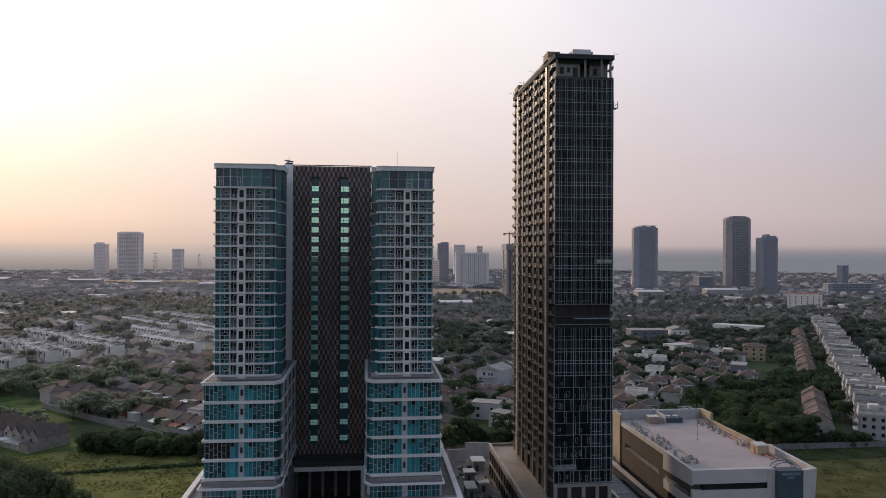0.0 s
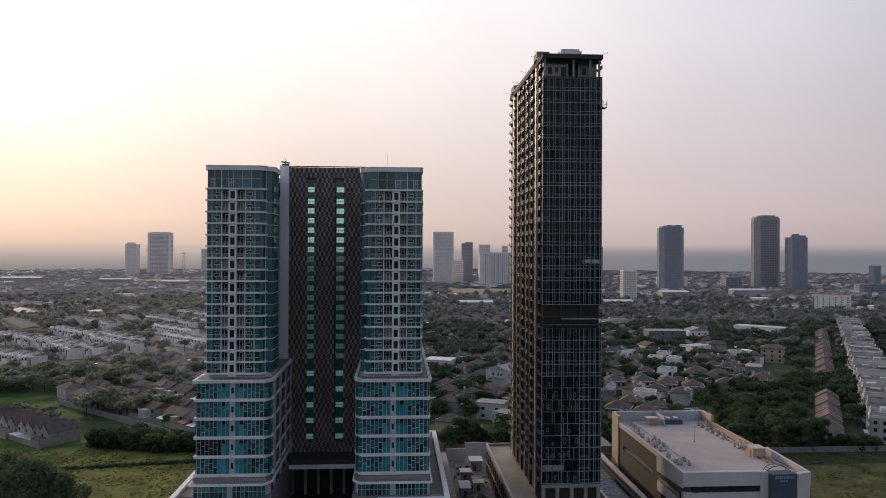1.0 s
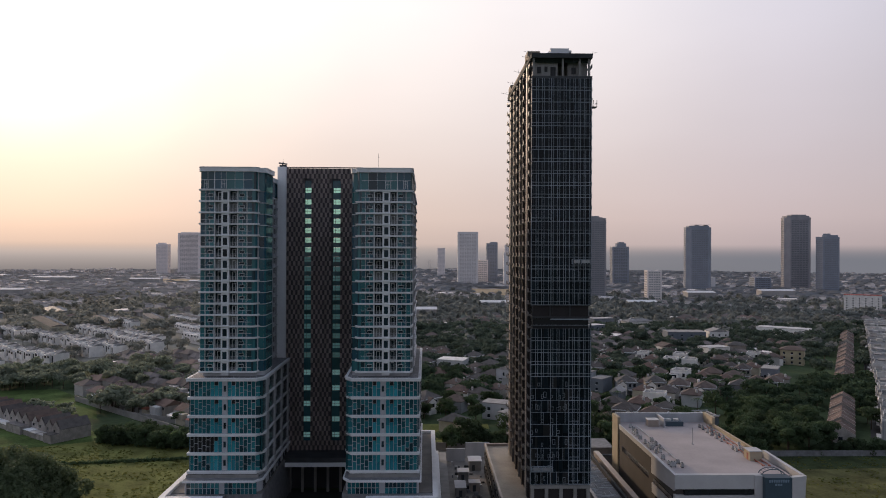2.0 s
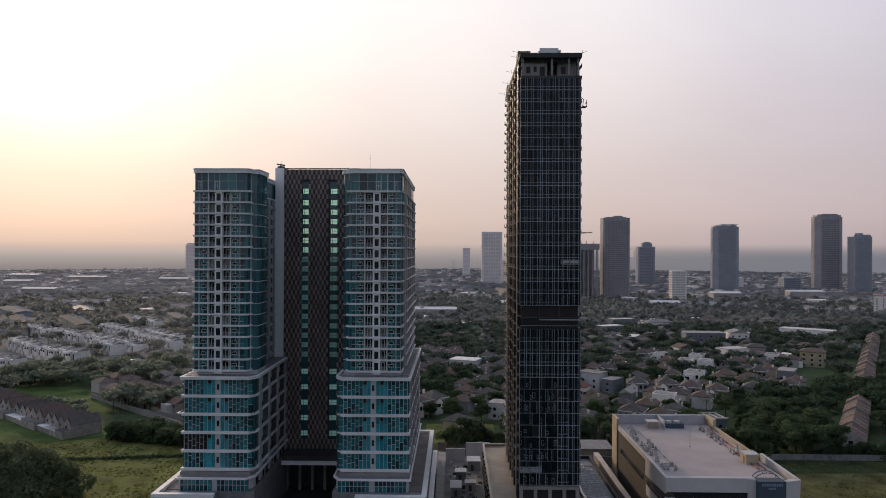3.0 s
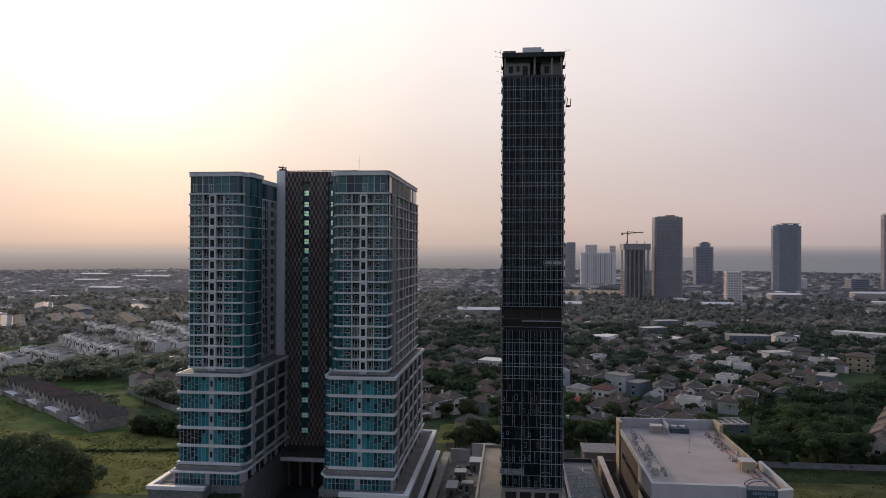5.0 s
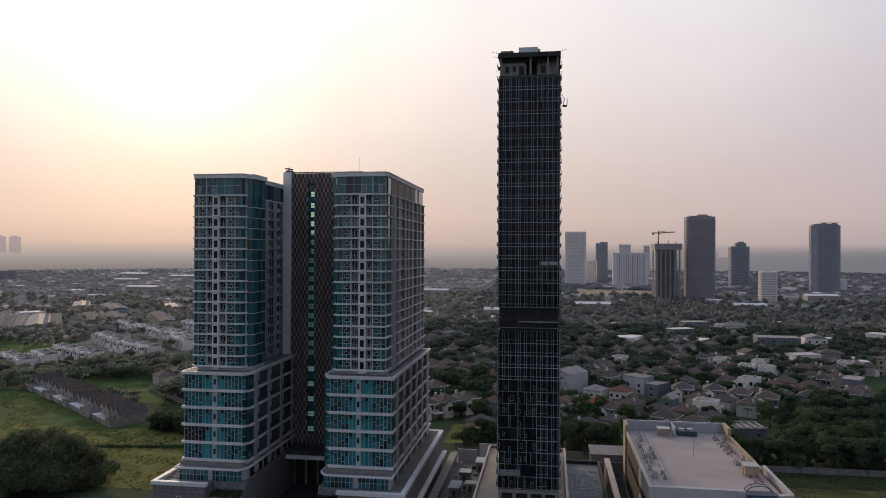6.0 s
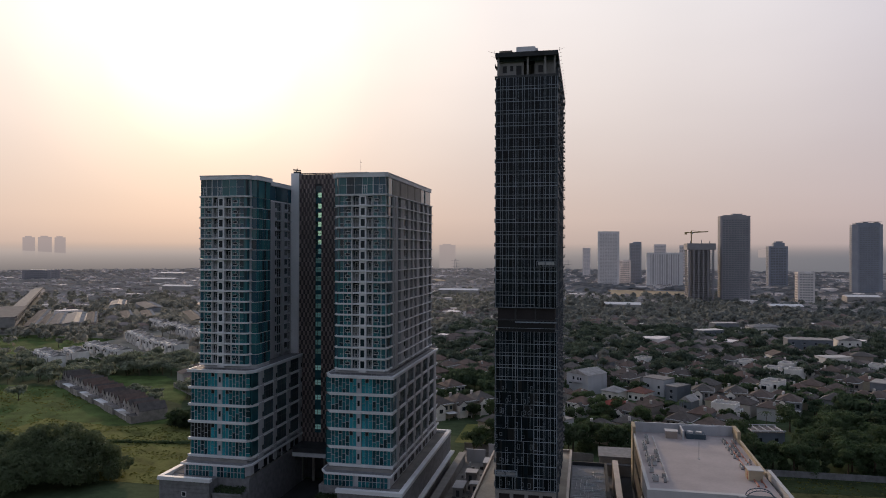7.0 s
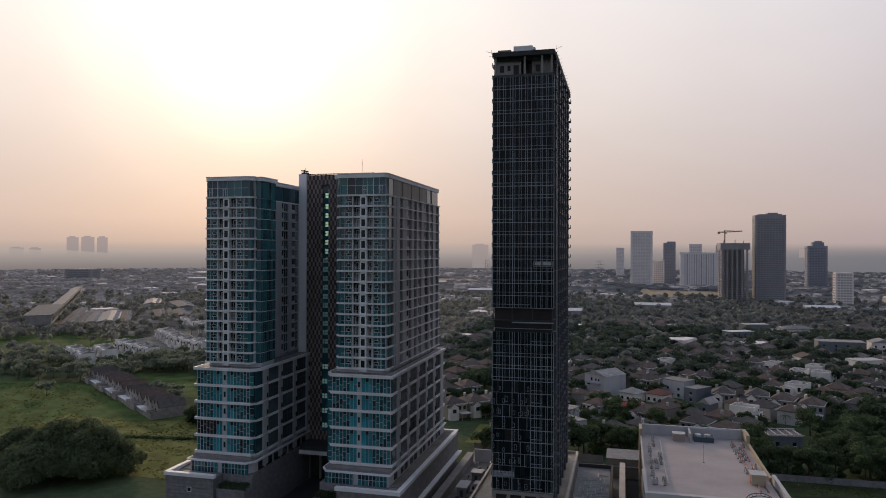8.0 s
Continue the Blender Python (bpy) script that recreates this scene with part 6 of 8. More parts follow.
# ---- white terraces ----
wt = Stock(white_terrace())
ROWS_W = (((-267, 581), (-202, 526)), ((-231, 591), (-179, 543)), ((-277, 516), (-218, 478)), ((-323, 624), (-267, 578)), ((-298, 667), (-233, 606)), ((-241, 626), (-191, 572)),
          ((-293, 474), (-243, 446)), ((-316, 557), (-276, 519)), ((-357, 650), (-330, 628)), ((-245, 552), (-215, 520)), ((-300, 432), (-270, 413)), ((-289, 447), (-266, 432)))
for (ax, ay), (bx, by) in ROWS_W:
    d = Vector((bx - ax, by - ay))
    n = int(d.length // 5.6)
    a = math.degrees(math.atan2(d.y, d.x))
    d.normalize()
    for k in range(n):
        x, y = ax + d.x * 5.6 * (k + 0.5), ay + d.y * 5.6 * (k + 0.5)
        take(x, y, 6.5)
        wt.put(x + d.y * (1.3 if k % 2 else 0), y - d.x * (1.3 if k % 2 else 0), a).scale = (1, 1, 1.0 + 0.07 * math.sin(k * 1.9 + ax))

def far_terrace(ax, ay, bx, by):
    """A whole white terrace too far off to tell its houses' small parts apart."""
    d = Vector((bx - ax, by - ay))
    n = int(d.length // 5.6)
    d.normalize()
    q = Vector((d.y, -d.x))
    t = thing("terrace_row", ((ax + bx) / 2, (ay + by) / 2, 0), "long row of white three-storey terraced houses far off", "terrace", "far white terraces")
    wall, roof, win = Shape(), Shape(), Shape()

    def block(s, u0, u1, v0, v1, z0, z1):
        s.prism([(ax + d.x * u + q.x * v, ay + d.y * u + q.y * v) for u, v in ((u0, v0), (u0, v1), (u1, v1), (u1, v0))][::-1], z0, z1)
    for k in range(n):
        u, hh = 5.6 * k, 8.4 + 0.5 * math.sin(k * 1.9 + ax)
        block(wall, u + 0.1, u + 5.5, -5.0, 5.0, 0, hh)
        block(wall, u + 0.1, u + 3.3, 5.0, 6.6, 2.8, hh - 0.6)
        block(wall, u, u + 0.25, -5.0, 5.1, hh, hh + 0.9)
        block(roof, u + 0.4, u + 5.4, -4.7, 2.0, hh, hh + 0.7)
        block(roof, u + 0.8, u + 5.0, -3.0, 0.6, hh + 0.7, hh + 1.3)
        block(win, u + 0.7, u + 2.7, 6.58, 6.68, 6.0, 7.4)
        block(win, u + 3.8, u + 5.0, 4.98, 5.08, 3.2, 7.2)
        take(ax + d.x * (u + 2.8), ay + d.y * (u + 2.8), 6.5)
    part("walls", wall, M_WROW, t)
    part("roofs", roof, M_WROOF, t)
    part("windows", win, M_WIN, t)
    for o in t.children:
        tagged(o, kind="stuff")


for row_ in ((-253, 783, -183, 698), (-213, 687, -165, 636), (-241, 851, -159, 756), (-196, 752, -146, 690), (-300, 742, -262, 700), (-182, 616, -125, 557), (-150, 665, -112, 622)):
    far_terrace(*row_)

# ---- gabled terrace beside the field ----
gts = [Stock(gable_house()), Stock(gable_house(6.3, 11.0, 4.2, "terraced house with brown gable roof and low annexe")), Stock(gable_house(6.3, 13.0, 4.9, "terraced house with tall brown gable roof"))]
for k in range(20):
    x, y = -223.3 + 5.15 * k, 368.5 - 3.75 * k
    take(x, y, 8)
    gts[(k * 5 + k // 3) % 3].put(x, y, -36)

# ---- shophouse row, brown terraces ----
shs = [Stock(shop_house(8.0, 19.0, 10.5, "three-storey shophouse with flat weathered roof", False)), Stock(shop_house())]
k = 0
s = 6.0
while s < 500:
    if int(s // 62) % 3 != 2 or s % 62 > 14:
        p = Vector((214.5, 274.5)) + EU * s
        sc = 0.98 + 0.03 * math.sin(k * 2.3) + 0.10 * math.sin((k // 5) * 1.7)
        take(p.x, p.y, 10)
        shs[k % 3 == 1].put(p.x + EV.x * (k * 7 % 5 - 2) * 0.5, p.y + EV.y * (k * 7 % 5 - 2) * 0.3, ES + (180 if k % 9 == 1 else 0), 1.0).scale = (1, 1, sc + (0.12 if k % 11 == 4 else 0))
    s += 8.0
    k += 1
for y in (-7.0, -3.6, 0.4, 3.8, 7.2):                      # windows of the row's end wall
    for z in (1.4, 4.7, 7.8):
        part("window", Shape().box(-4.06, -3.9, y - 0.65, y + 0.65, z, z + 1.5), M_WIN, shs[0].ob)
for y in (-8.9, -1.7, 5.4, 8.9):
    part("pilaster", Shape().box(-4.2, -3.95, y - 0.25, y + 0.25, 0, 10.4), M_SHOP, shs[0].ob)
row_house = gable_house(10.6, 7.0, 5.2, "terraced house with steep red-brown gable roof", False, surf("red_brown_gable_roof", (0.125, 0.085, 0.072), 0.85, var=0.3, size=2, fine=0.3, bump=0.3, rnd=0.2))
part("verge", Shape().slopes(-5.45, 5.45, -3.62, -3.3, 5.24, 3.42, 0.2), M_PALEP, row_house, "pale gable verge")
part("link", Shape().box(-4.6, 4.2, 3.5, 5.0, 0, 4.6), M_HROOF, row_house)
bt = Stock(row_house)
for s0, s1 in ((8, 84), (152, 230), (240, 330), (340, 416)):
    s = s0
    while s < s1:
        p = Vector((190, 277)) + EU * s - EV * 2.6
        take(p.x, p.y, 8)
        bt.put(p.x, p.y, ES - 90).scale = (1, 1, 0.9 + 0.05 * (int(s * 1.7) % 3))
        s += 8.3

# ---- single houses that stand out ----
def block_house(x, y, w, d, h, rz, wall, label, roof=None, rm=M_HROOF, nx=3):
    b = thing("house", (0, 0, 0), label, "house")
    part("wall", Shape().box(-w / 2, w / 2, -d / 2, d / 2, 0, h), wall, b)
    if roof == "hip":
        part("roof", Shape().hip(-w / 2, w / 2, -d / 2, d / 2, h, 2.4, 0.7), rm, b)
    elif roof == "gable":
        part("roof", Shape().gable(-w / 2, w / 2, -d / 2, d / 2, h, 2.6, 0.4, "y"), rm, b)
    else:
        part("roof", Shape().box(-w / 2 - 0.2, w / 2 + 0.2, -d / 2 - 0.2, d / 2 + 0.2, h, h + 0.35), rm, b)
    for k in range(nx):
        for f in range(int(h // 3.2)):
            xx = -w / 2 + w * (k + 0.5) / nx
            p = part("window", Shape().box(xx - 0.7, xx + 0.7, -d / 2 - 0.06, -d / 2 + 0.1, 1.0 + f * 3.2, 2.5 + f * 3.2), M_WIN, b)
            part("sill", Shape().box(xx - 0.85, xx + 0.85, -d / 2 - 0.25, -d / 2 + 0.05, 0.86 + f * 3.2, 1.0 + f * 3.2), M_WHITE, p)
    b.location, b.rotation_euler = (x, y, 0), (0, 0, radians(rz))
    take(x, y, max(w, d) * 0.6)
    return b


M_REDB = surf("red_brown_tile_roof", (0.17, 0.075, 0.06), 0.85, var=0.25, size=2, fine=0.3, bump=0.3)
M_YELL = surf("yellow_render", (0.40, 0.345, 0.235), 0.8, var=0.15)
M_BLUEW = surf("blue_grey_render", (0.16, 0.18, 0.21), 0.8, var=0.15)
block_house(281, 494, 15, 12, 10.5, -32, M_YELL, "yellow three-storey house with brown hipped roof", "hip")
block_house(229, 420, 9, 14, 9.5, -32, M_BLUEW, "blue-grey boxy house with blank side wall", None, M_WROOF, 2)
tall_house = block_house(73.5, 407, 15.4, 16, 11, -41, M_GREYW, "tall white house with broad gabled roof", "gable", M_WROOF, 0)
for xx, ww, z0, z1 in ((-2.6, 1.2, 7.6, 9.4), (0.6, 1.0, 7.8, 9.2), (2.6, 1.0, 7.8, 9.2), (-4.8, 2.2, 5.2, 5.9)):
    part("window", Shape().box(xx - ww / 2, xx + ww / 2, -8.06, -7.9, z0, z1), M_WIN, tall_house)
part("balcony", Shape().box(-3.6, 3.8, -9.2, -8.0, 6.5, 6.75).box(-3.6, 3.8, -9.2, -9.08, 6.75, 7.5), M_GREYW, tall_house)
block_house(56, 332, 13, 9, 7.5, -22, M_GREYW, "white two-storey house with flat roof and parapet", None, M_WROOF, 2)
block_house(61, 313.5, 12, 8, 6.5, -44, M_GREYW, "white boxy house with low grey roof", None, M_WROOF, 2)
block_house(88, 357, 12, 10, 4.8, -32, M_HWALL, "house with bright red hipped roof", "hip", M_RED, 2)
block_house(112.5, 409, 13.5, 10, 9.2, -39, M_GREYW, "white modern house with flat parapet roof", None, M_WROOF, 2)
block_house(121.5, 398, 7, 13, 7.5, -39, M_BLUEW, "dark grey side wing of a modern house", None, M_WROOF, 1)
block_house(88, 392, 10, 9, 4.6, -33, M_WROW, "low house with blue-grey hipped roof", "hip", M_WROOF, 3)
block_house(101.5, 392, 10, 9, 4.6, -33, M_WROW, "low white house with red-brown hipped roof", "hip", M_REDB, 3)
block_house(124, 374, 6, 9, 4.6, -33, M_BLUEW, "small blue-grey house with pitched roof", "gable", M_WROOF, 1)
block_house(243, 602, 32, 16, 11, -3, M_BLUEW, "large grey flat-roofed hall among houses", None, M_WROOF, 4)
block_house(272, 604, 16, 14, 11, -3, M_WROW, "white villa with grey gabled roof", "gable", M_WROOF, 3)
block_house(239, 529, 20, 12, 7.5, 20, M_WROW, "white modern villa with flat roof and large windows", None, M_TIN, 3)
block_house(258, 534, 13, 11, 8.5, -14, M_HWALL, "beige house with brown hipped roof", "hip", M_HROOF, 3)
block_house(204, 533, 13, 12, 7.5, 12, M_WROW, "white house with brown gabled roof", "gable", M_HROOF, 3)
block_house(183, 687, 24, 12, 7.5, 28, M_BLUEW, "long grey hall with flat tin roof", None, M_TIN, 4)
block_house(206, 742, 24, 12, 9, 18, M_BLUEW, "long grey hall with pale roof edge", None, M_TIN, 4)
block_house(236, 714, 28, 14, 9, 16, M_WROW, "white mansion with grey hipped roof", "hip", M_WROOF, 5)
block_house(354, 650, 44, 16, 9, -40, M_WROW, "long white villa with flat roof", None, M_TIN, 5)
pavilion = block_house(146, 317, 13, 10, 4.6, 8, M_BLUEW, "dark pavilion with pale open roof beams behind the mall", None, M_SHED, 2)
for k in range(5):
    part("roof_beam", Shape().box(-6.4 + k * 3.1, -6.1 + k * 3.1, -5.4, 5.4, 4.95, 5.35), M_GREYW, pavilion)
part("roof_beam", Shape().box(-6.8, 6.8, -5.5, -5.1, 5.35, 5.7).box(-6.8, 6.8, 5.0, 5.4, 5.35, 5.7), M_GREYW, pavilion)
block_house(-75, 330, 8, 7, 7, -36, M_WROW, "white rendered house with blank wall", None, M_WROOF, 2)
block_house(612, 945, 44, 22, 22, -32, M_WROW, "white office block with red roof edge", None, M_RED, 6)
block_house(40, 470, 18, 14, 7, -20, M_HWALL, "pale hall with grey flat roof", None, M_TIN, 3)

# ---- brown terraces behind the hedge ----
def brown_terrace(w=7.2, d=9.0, hh=5.0, label="terraced house with grey-brown ridge roof and rear yard", tin=M_TIN, two=False):
    h = thing("terraced_house", (0, 0, 0), label, "house", "brown terraces")
    part("wall", Shape().box(-w / 2, w / 2, -d / 2, d / 2, 0, hh), M_HWALL, h)
    part("roof", Shape().gable(-w / 2, w / 2, -d / 2, d / 2, hh, 2.5, 0.35, "x"), M_HROOF, h)
    part("rear_annexe", Shape().box(-w / 2, w / 2 - 2.4, -d / 2 - 3.4, -d / 2, 0, 3.0 if not two else 5.2).box(w / 2 - 2.4, w / 2, -d / 2 - 3.4, -d / 2 - 3.2, 0, 2.2), M_HWALL, h)
    part("tin_roof", Shape().add([(-w / 2 - 0.2, -d / 2 - 3.8, 3.05), (w / 2 - 2.0, -d / 2 - 3.8, 3.05), (w / 2 - 2.0, -d / 2 + 0.3, 3.7), (-w / 2 - 0.2, -d / 2 + 0.3, 3.7),
                                  (-w / 2 - 0.2, -d / 2 - 3.8, 3.15), (w / 2 - 2.0, -d / 2 - 3.8, 3.15), (w / 2 - 2.0, -d / 2 + 0.3, 3.8), (-w / 2 - 0.2, -d / 2 + 0.3, 3.8)],
                                 [(3, 2, 1, 0), (4, 5, 6, 7), (0, 1, 5, 4), (1, 2, 6, 5), (2, 3, 7, 6), (3, 0, 4, 7)]) if not two else Shape().box(-w / 2, w / 2 - 2.4, -d / 2 - 3.5, -d / 2 - 3.3, 5.2, 5.6), tin, h)
    part("window", Shape().box(w / 2 - 2.0, w / 2 - 0.7, -d / 2 - 0.06, -d / 2 + 0.1, hh - 1.7, hh - 0.5), M_WIN, h)
    return h


bts = [Stock(brown_terrace()), Stock(brown_terrace(7.2, 9.5, 5.4, "two-storey terraced house with brown ridge roof", M_WROW, True)), Stock(brown_terrace(7.2, 8.5, 3.8, "terraced house with brown roof and white awning", M_WHITE)),
       Stock(brown_terrace(7.2, 9.0, 4.6, "terraced house with brown roof and rust-red awning", M_PIPE))]
WEST = [(-166, 384), (-77, 308), (-52, 330), (-48, 525), (-198, 515), (-172, 432)]
WEST_LOTS = []
tu, tn = Vector((0.777, -0.629)), Vector((0.629, 0.777))
for j in range(16):
    for i in range(-24, 30):
        p = Vector((-156, 384)) + tu * (7.25 * i + 3 * (j % 3)) + tn * ((j // 2) * 33 + (j % 2) * 13.5)
        if inside(WEST, p.x, p.y) and (i * 7 + j * 3) % 11 and free(p.x, p.y, 1.5):
            WEST_LOTS.append((math.hypot(p.x, p.y), p.x, p.y, math.degrees(math.atan2(tu.y, tu.x)) + (180 if j % 2 else 0)))
WEST_LOTS.sort()
for d, x, y, a in WEST_LOTS:
    take(x, y, 3.6)
for k, (d, x, y, a) in enumerate(WEST_LOTS[:44]):
    bts[(k * 3 + k // 4) % 4].put(x, y, a).scale = (1, 1, 0.92 + 0.16 * ((k * 37) % 10) / 10)

# ---- estate houses on the street grid ----
protos = [Stock(villa()), Stock(villa(10, 9, 5.8, label="two-storey house with wide brown hipped roof and white gable", side=-1, tank=False)), Stock(villa(8, 10, 6.4, label="narrow two-storey house with brown tile roof")),
          Stock(flat_house(8.5, 10.5, 7.4)), Stock(hip_house(9.0, 10, 3.4, label="single-storey house with brown hipped roof"))]
# row of look-alike houses along the lane behind the grove
for x, y, a in ((133, 391, -8), (149, 390, -10), (159.5, 381, -22), (170.5, 373, -20), (4, 331, 40), (13, 339, 42), (22, 347, 40), (-8, 366, 40), (2, 376, 40)):
    take(x, y, 7)
    protos[0].put(x, y, a, 1.15)
rng = random.Random(5)
ZONES = ([(28, 300), (150, 300), (140, 345), (215, 372), (262, 460), (330, 560), (300, 660), (28, 640)],
         [(-55, 400), (28, 400), (28, 640), (-55, 640)])
PARK = [(30, 655), (113, 648), (122, 587), (104, 507), (44, 490)]
LAWN = [(-230, 400), (-183, 408), (-140, 367), (-124, 326), (-165, 345), (-206, 374)]
CLEARING = [(20, 290), (48, 290), (48, 318), (20, 318)]
take(266, 472, 9)
lots = []
for zi, zone in enumerate(ZONES):
    ang = ES
    eu, ev = Vector((math.cos(radians(ang)), math.sin(radians(ang)))), Vector((math.sin(radians(ang)), -math.cos(radians(ang))))
    for j in range(-40, 60):
        for i in range(-60, 60):
            base = Vector((150.8, 389)) + ev * (i * 12.6 + (j % 5) * 2.3) + eu * ((j // 2) * 37 + (j % 2) * 15.5)
            if not inside(zone, base.x, base.y) or inside(PARK, base.x, base.y) or inside(LAWN, base.x, base.y) or not free(base.x, base.y, 6.2):
                continue
            if rng.random() < (0.76 if zi == 0 else 0.65):
                lots.append((math.hypot(base.x - 40, base.y), base.x, base.y, ang + (90 if j % 2 else -90) + rng.uniform(-5, 5) + (90 if rng.random() < 0.15 else 0)))
                take(base.x, base.y, 4.9)
lots.sort()
for d, x, y, a in lots[:140]:
    rng.choices(protos, (4, 4, 3, 0.9, 1.4))[0].put(x, y, a, rng.uniform(0.92, 1.1))

# ---- trees ----
T_ROUND = [Stock(tree_proto(s_, h_, r_, "round", count=1500, size=0.48)) for s_, h_, r_ in ((31, 9.0, 5.2), (32, 7.5, 4.2), (33, 11.0, 6.4), (34, 9.5, 5.6))]
T_TALL = [Stock(tree_proto(s_, h_, r_, "tall", count=760)) for s_, h_, r_ in ((41, 11.0, 2.8), (42, 9.0, 2.2))]
T_BUSH = [Stock(tree_proto(s_, h_, r_, "bush", count=900, size=0.42)) for s_, h_, r_ in ((51, 5.0, 3.0), (52, 6.2, 3.4))]
T_PALM = [Stock(tree_proto(61, 8.5, 3.0, "palm"))]


PLANTS = []
LANES = ([(118, 350), (178, 336), (184, 368), (122, 384)], [(55, 370), (128, 360), (128, 392), (60, 400)], [(198, 384), (236, 392), (292, 478), (262, 484), (205, 414)], [(20, 290), (70, 290), (70, 322), (20, 322)], [(-222, 396), (-185, 402), (-146, 364), (-130, 330), (-165, 350), (-202, 378)], [(132, 284), (162, 284), (160, 312), (134, 312)])


def plant(stocks, x, y, rng_, s=1.0, gap=1.6):
    """Notes a tree at a free place off the lanes."""
    if any(inside(q, x, y) for q in LANES):
        return
    if free(x, y, gap):
        PLANTS.append((math.hypot(x - 40, y), x, y, stocks, s * rng_.uniform(0.85, 1.3)))
        take(x, y, gap)


rng = random.Random(77)
# rain tree over the field
rain = tree_proto(71, 23.0, 20.0, "wide", M_LEAFD, 56000, 0.48)
rain.name = "rain_tree"
tagged(rain, "huge spreading rain tree with dark green crown", "tree")
rain.matrix_basis = pose(-106, 213, 0)
rain2 = tree_proto(72, 14.0, 10.0, "wide", M_LEAFD, 9000, 0.5)
rain2.name = "rain_tree"
tagged(rain2, "spreading rain tree with dark green crown", "tree")
rain2.matrix_basis = pose(-140, 226, 0)
for k in range(70):                                   # hedge of trees behind the field
    t = k / 69
    plant(T_BUSH, -112 + 58 * t + rng.uniform(-4, 4), 294 - 14 * t + rng.uniform(-5, 6), rng, 1.1, 1.2)
for k in range(40):
    plant(T_BUSH, -165 + rng.uniform(0, 70), 350 + rng.uniform(-8, 10) - 0.25 * k, rng, 1.0, 1.4)
for k in range(700):                                  # grove behind the mall
    x, y = rng.uniform(124, 200), rng.uniform(270, 372)
    if inside([(122, 272), (178, 268), (198, 290), (246, 372), (212, 372), (150, 318), (122, 300)], x, y):
        plant(T_ROUND + T_TALL, x, y, rng, 1.0, 2.5)
hedge_rng = random.Random(78)
for k in range(44):                                   # scrub along the wall behind the mall
    plant(T_BUSH, 126 + 1.8 * k + hedge_rng.uniform(-1, 1), 271.5 + hedge_rng.uniform(-1.5, 2.5), hedge_rng, 0.85, 0.6)
for k in range(110):
    x, y = rng.uniform(30, 122), rng.uniform(276, 300)
    plant(T_ROUND + T_BUSH, x, y, rng, 0.95, 1.7)
for k in range(120):                                  # round the white terraces
    x, y = rng.uniform(-345, -100), rng.uniform(470, 720)
    if k % 5 < 3:
        plant(T_ROUND, x, y, rng, 0.9, 2.4)
for k in range(330):                                  # belt before the white terraces
    x, y = rng.uniform(-330, -105), rng.uniform(395, 470)
    if y < 452 + (x + 330) * 0.02 and (x > -235 or k % 4 == 0):
        plant(T_ROUND, x, y, rng, 1.0 if x > -235 else 0.6, 2.2)
for k in range(5200):                                 # between the houses
    x, y = rng.uniform(-60, 520), rng.uniform(300, 720)
    if x < 28 and y < 330 or inside(CLEARING, x, y):
        continue
    if abs((x - 217) * EU.y - (y - 273) * EU.x) < 14:
        continue
    if x > 330 and y < 330 + (x - 330) * 0.6:
        continue
    plant(T_ROUND + T_BUSH + T_TALL, x, y, rng, 0.85, 2.3)
for k in range(420):
    x, y = rng.uniform(225, 430), rng.uniform(262, 480)
    if (x - 217) * EU.y - (y - 273) * EU.x > 16:
        plant(T_ROUND, x, y, rng, 1.0, 2.4)
for k in range(75):
    x, y = rng.uniform(-200, -55), rng.uniform(320, 510)
    plant(T_ROUND + T_BUSH, x, y, rng, 0.7, 1.5)
for k in range(420):
    x, y = rng.uniform(-420, -200), rng.uniform(240, 425)
    if not inside([(-330, 250), (-175, 250), (-175, 330), (-205, 360), (-330, 350)], x, y) or rng.random() < 0.015:
        plant(T_ROUND + T_BUSH, x, y, rng, 0.9, 2.5)

for x, y, s in ((62, 322, 1.0), (66, 326, 0.9), (118, 352, 1.0), (-88, 352, 0.9), (205, 402, 1.1), (182, 380, 1.0), (-140, 380, 1.0), (150, 330, 1.1)):
    T_PALM[0].put(x, y, x * 7, s)
# the nearest trees are things of their own, the rest one grove
PLANTS.sort(key=lambda q: q[0])
for d, x, y, stocks, s in PLANTS[:240]:
    rng.choice(stocks).put(x, y, rng.uniform(0, 360), s)


def big_mesh(name, verts, tris, material):
    me = bpy.data.meshes.new(name)
    me.vertices.add(len(verts))
    me.vertices.foreach_set("co", verts.astype(np.float32).ravel())
    me.loops.add(tris.size)
    me.loops.foreach_set("vertex_index", tris.astype(np.int32).ravel())
    me.polygons.add(len(tris))
    me.polygons.foreach_set("loop_start", np.arange(0, tris.size, 3, dtype=np.int32))
    me.materials.append(material)
    me.update(calc_edges=True)
    me.validate()
    return me


def grove_protos():
    made = []
    for seed, h, r, n in ((201, 9.0, 6.2, 330), (202, 7.5, 5.0, 260), (203, 11.0, 7.0, 380), (204, 9.5, 4.2, 240)):
        g = random.Random(seed)
        blobs = [(0, 0, h * 0.72, r * 0.5, 0.6)]
        for k in range(9):
            a, d = g.uniform(0, 6.2832), r * g.uniform(0.3, 0.85)
            blobs.append((d * math.cos(a), d * math.sin(a), h * g.uniform(0.5, 0.85), r * g.uniform(0.26, 0.42), 0.6))
        s = leaf_mesh(g, blobs, n, 0.95)
        made.append((np.array(s.v), np.array(s.f), h))
    return made


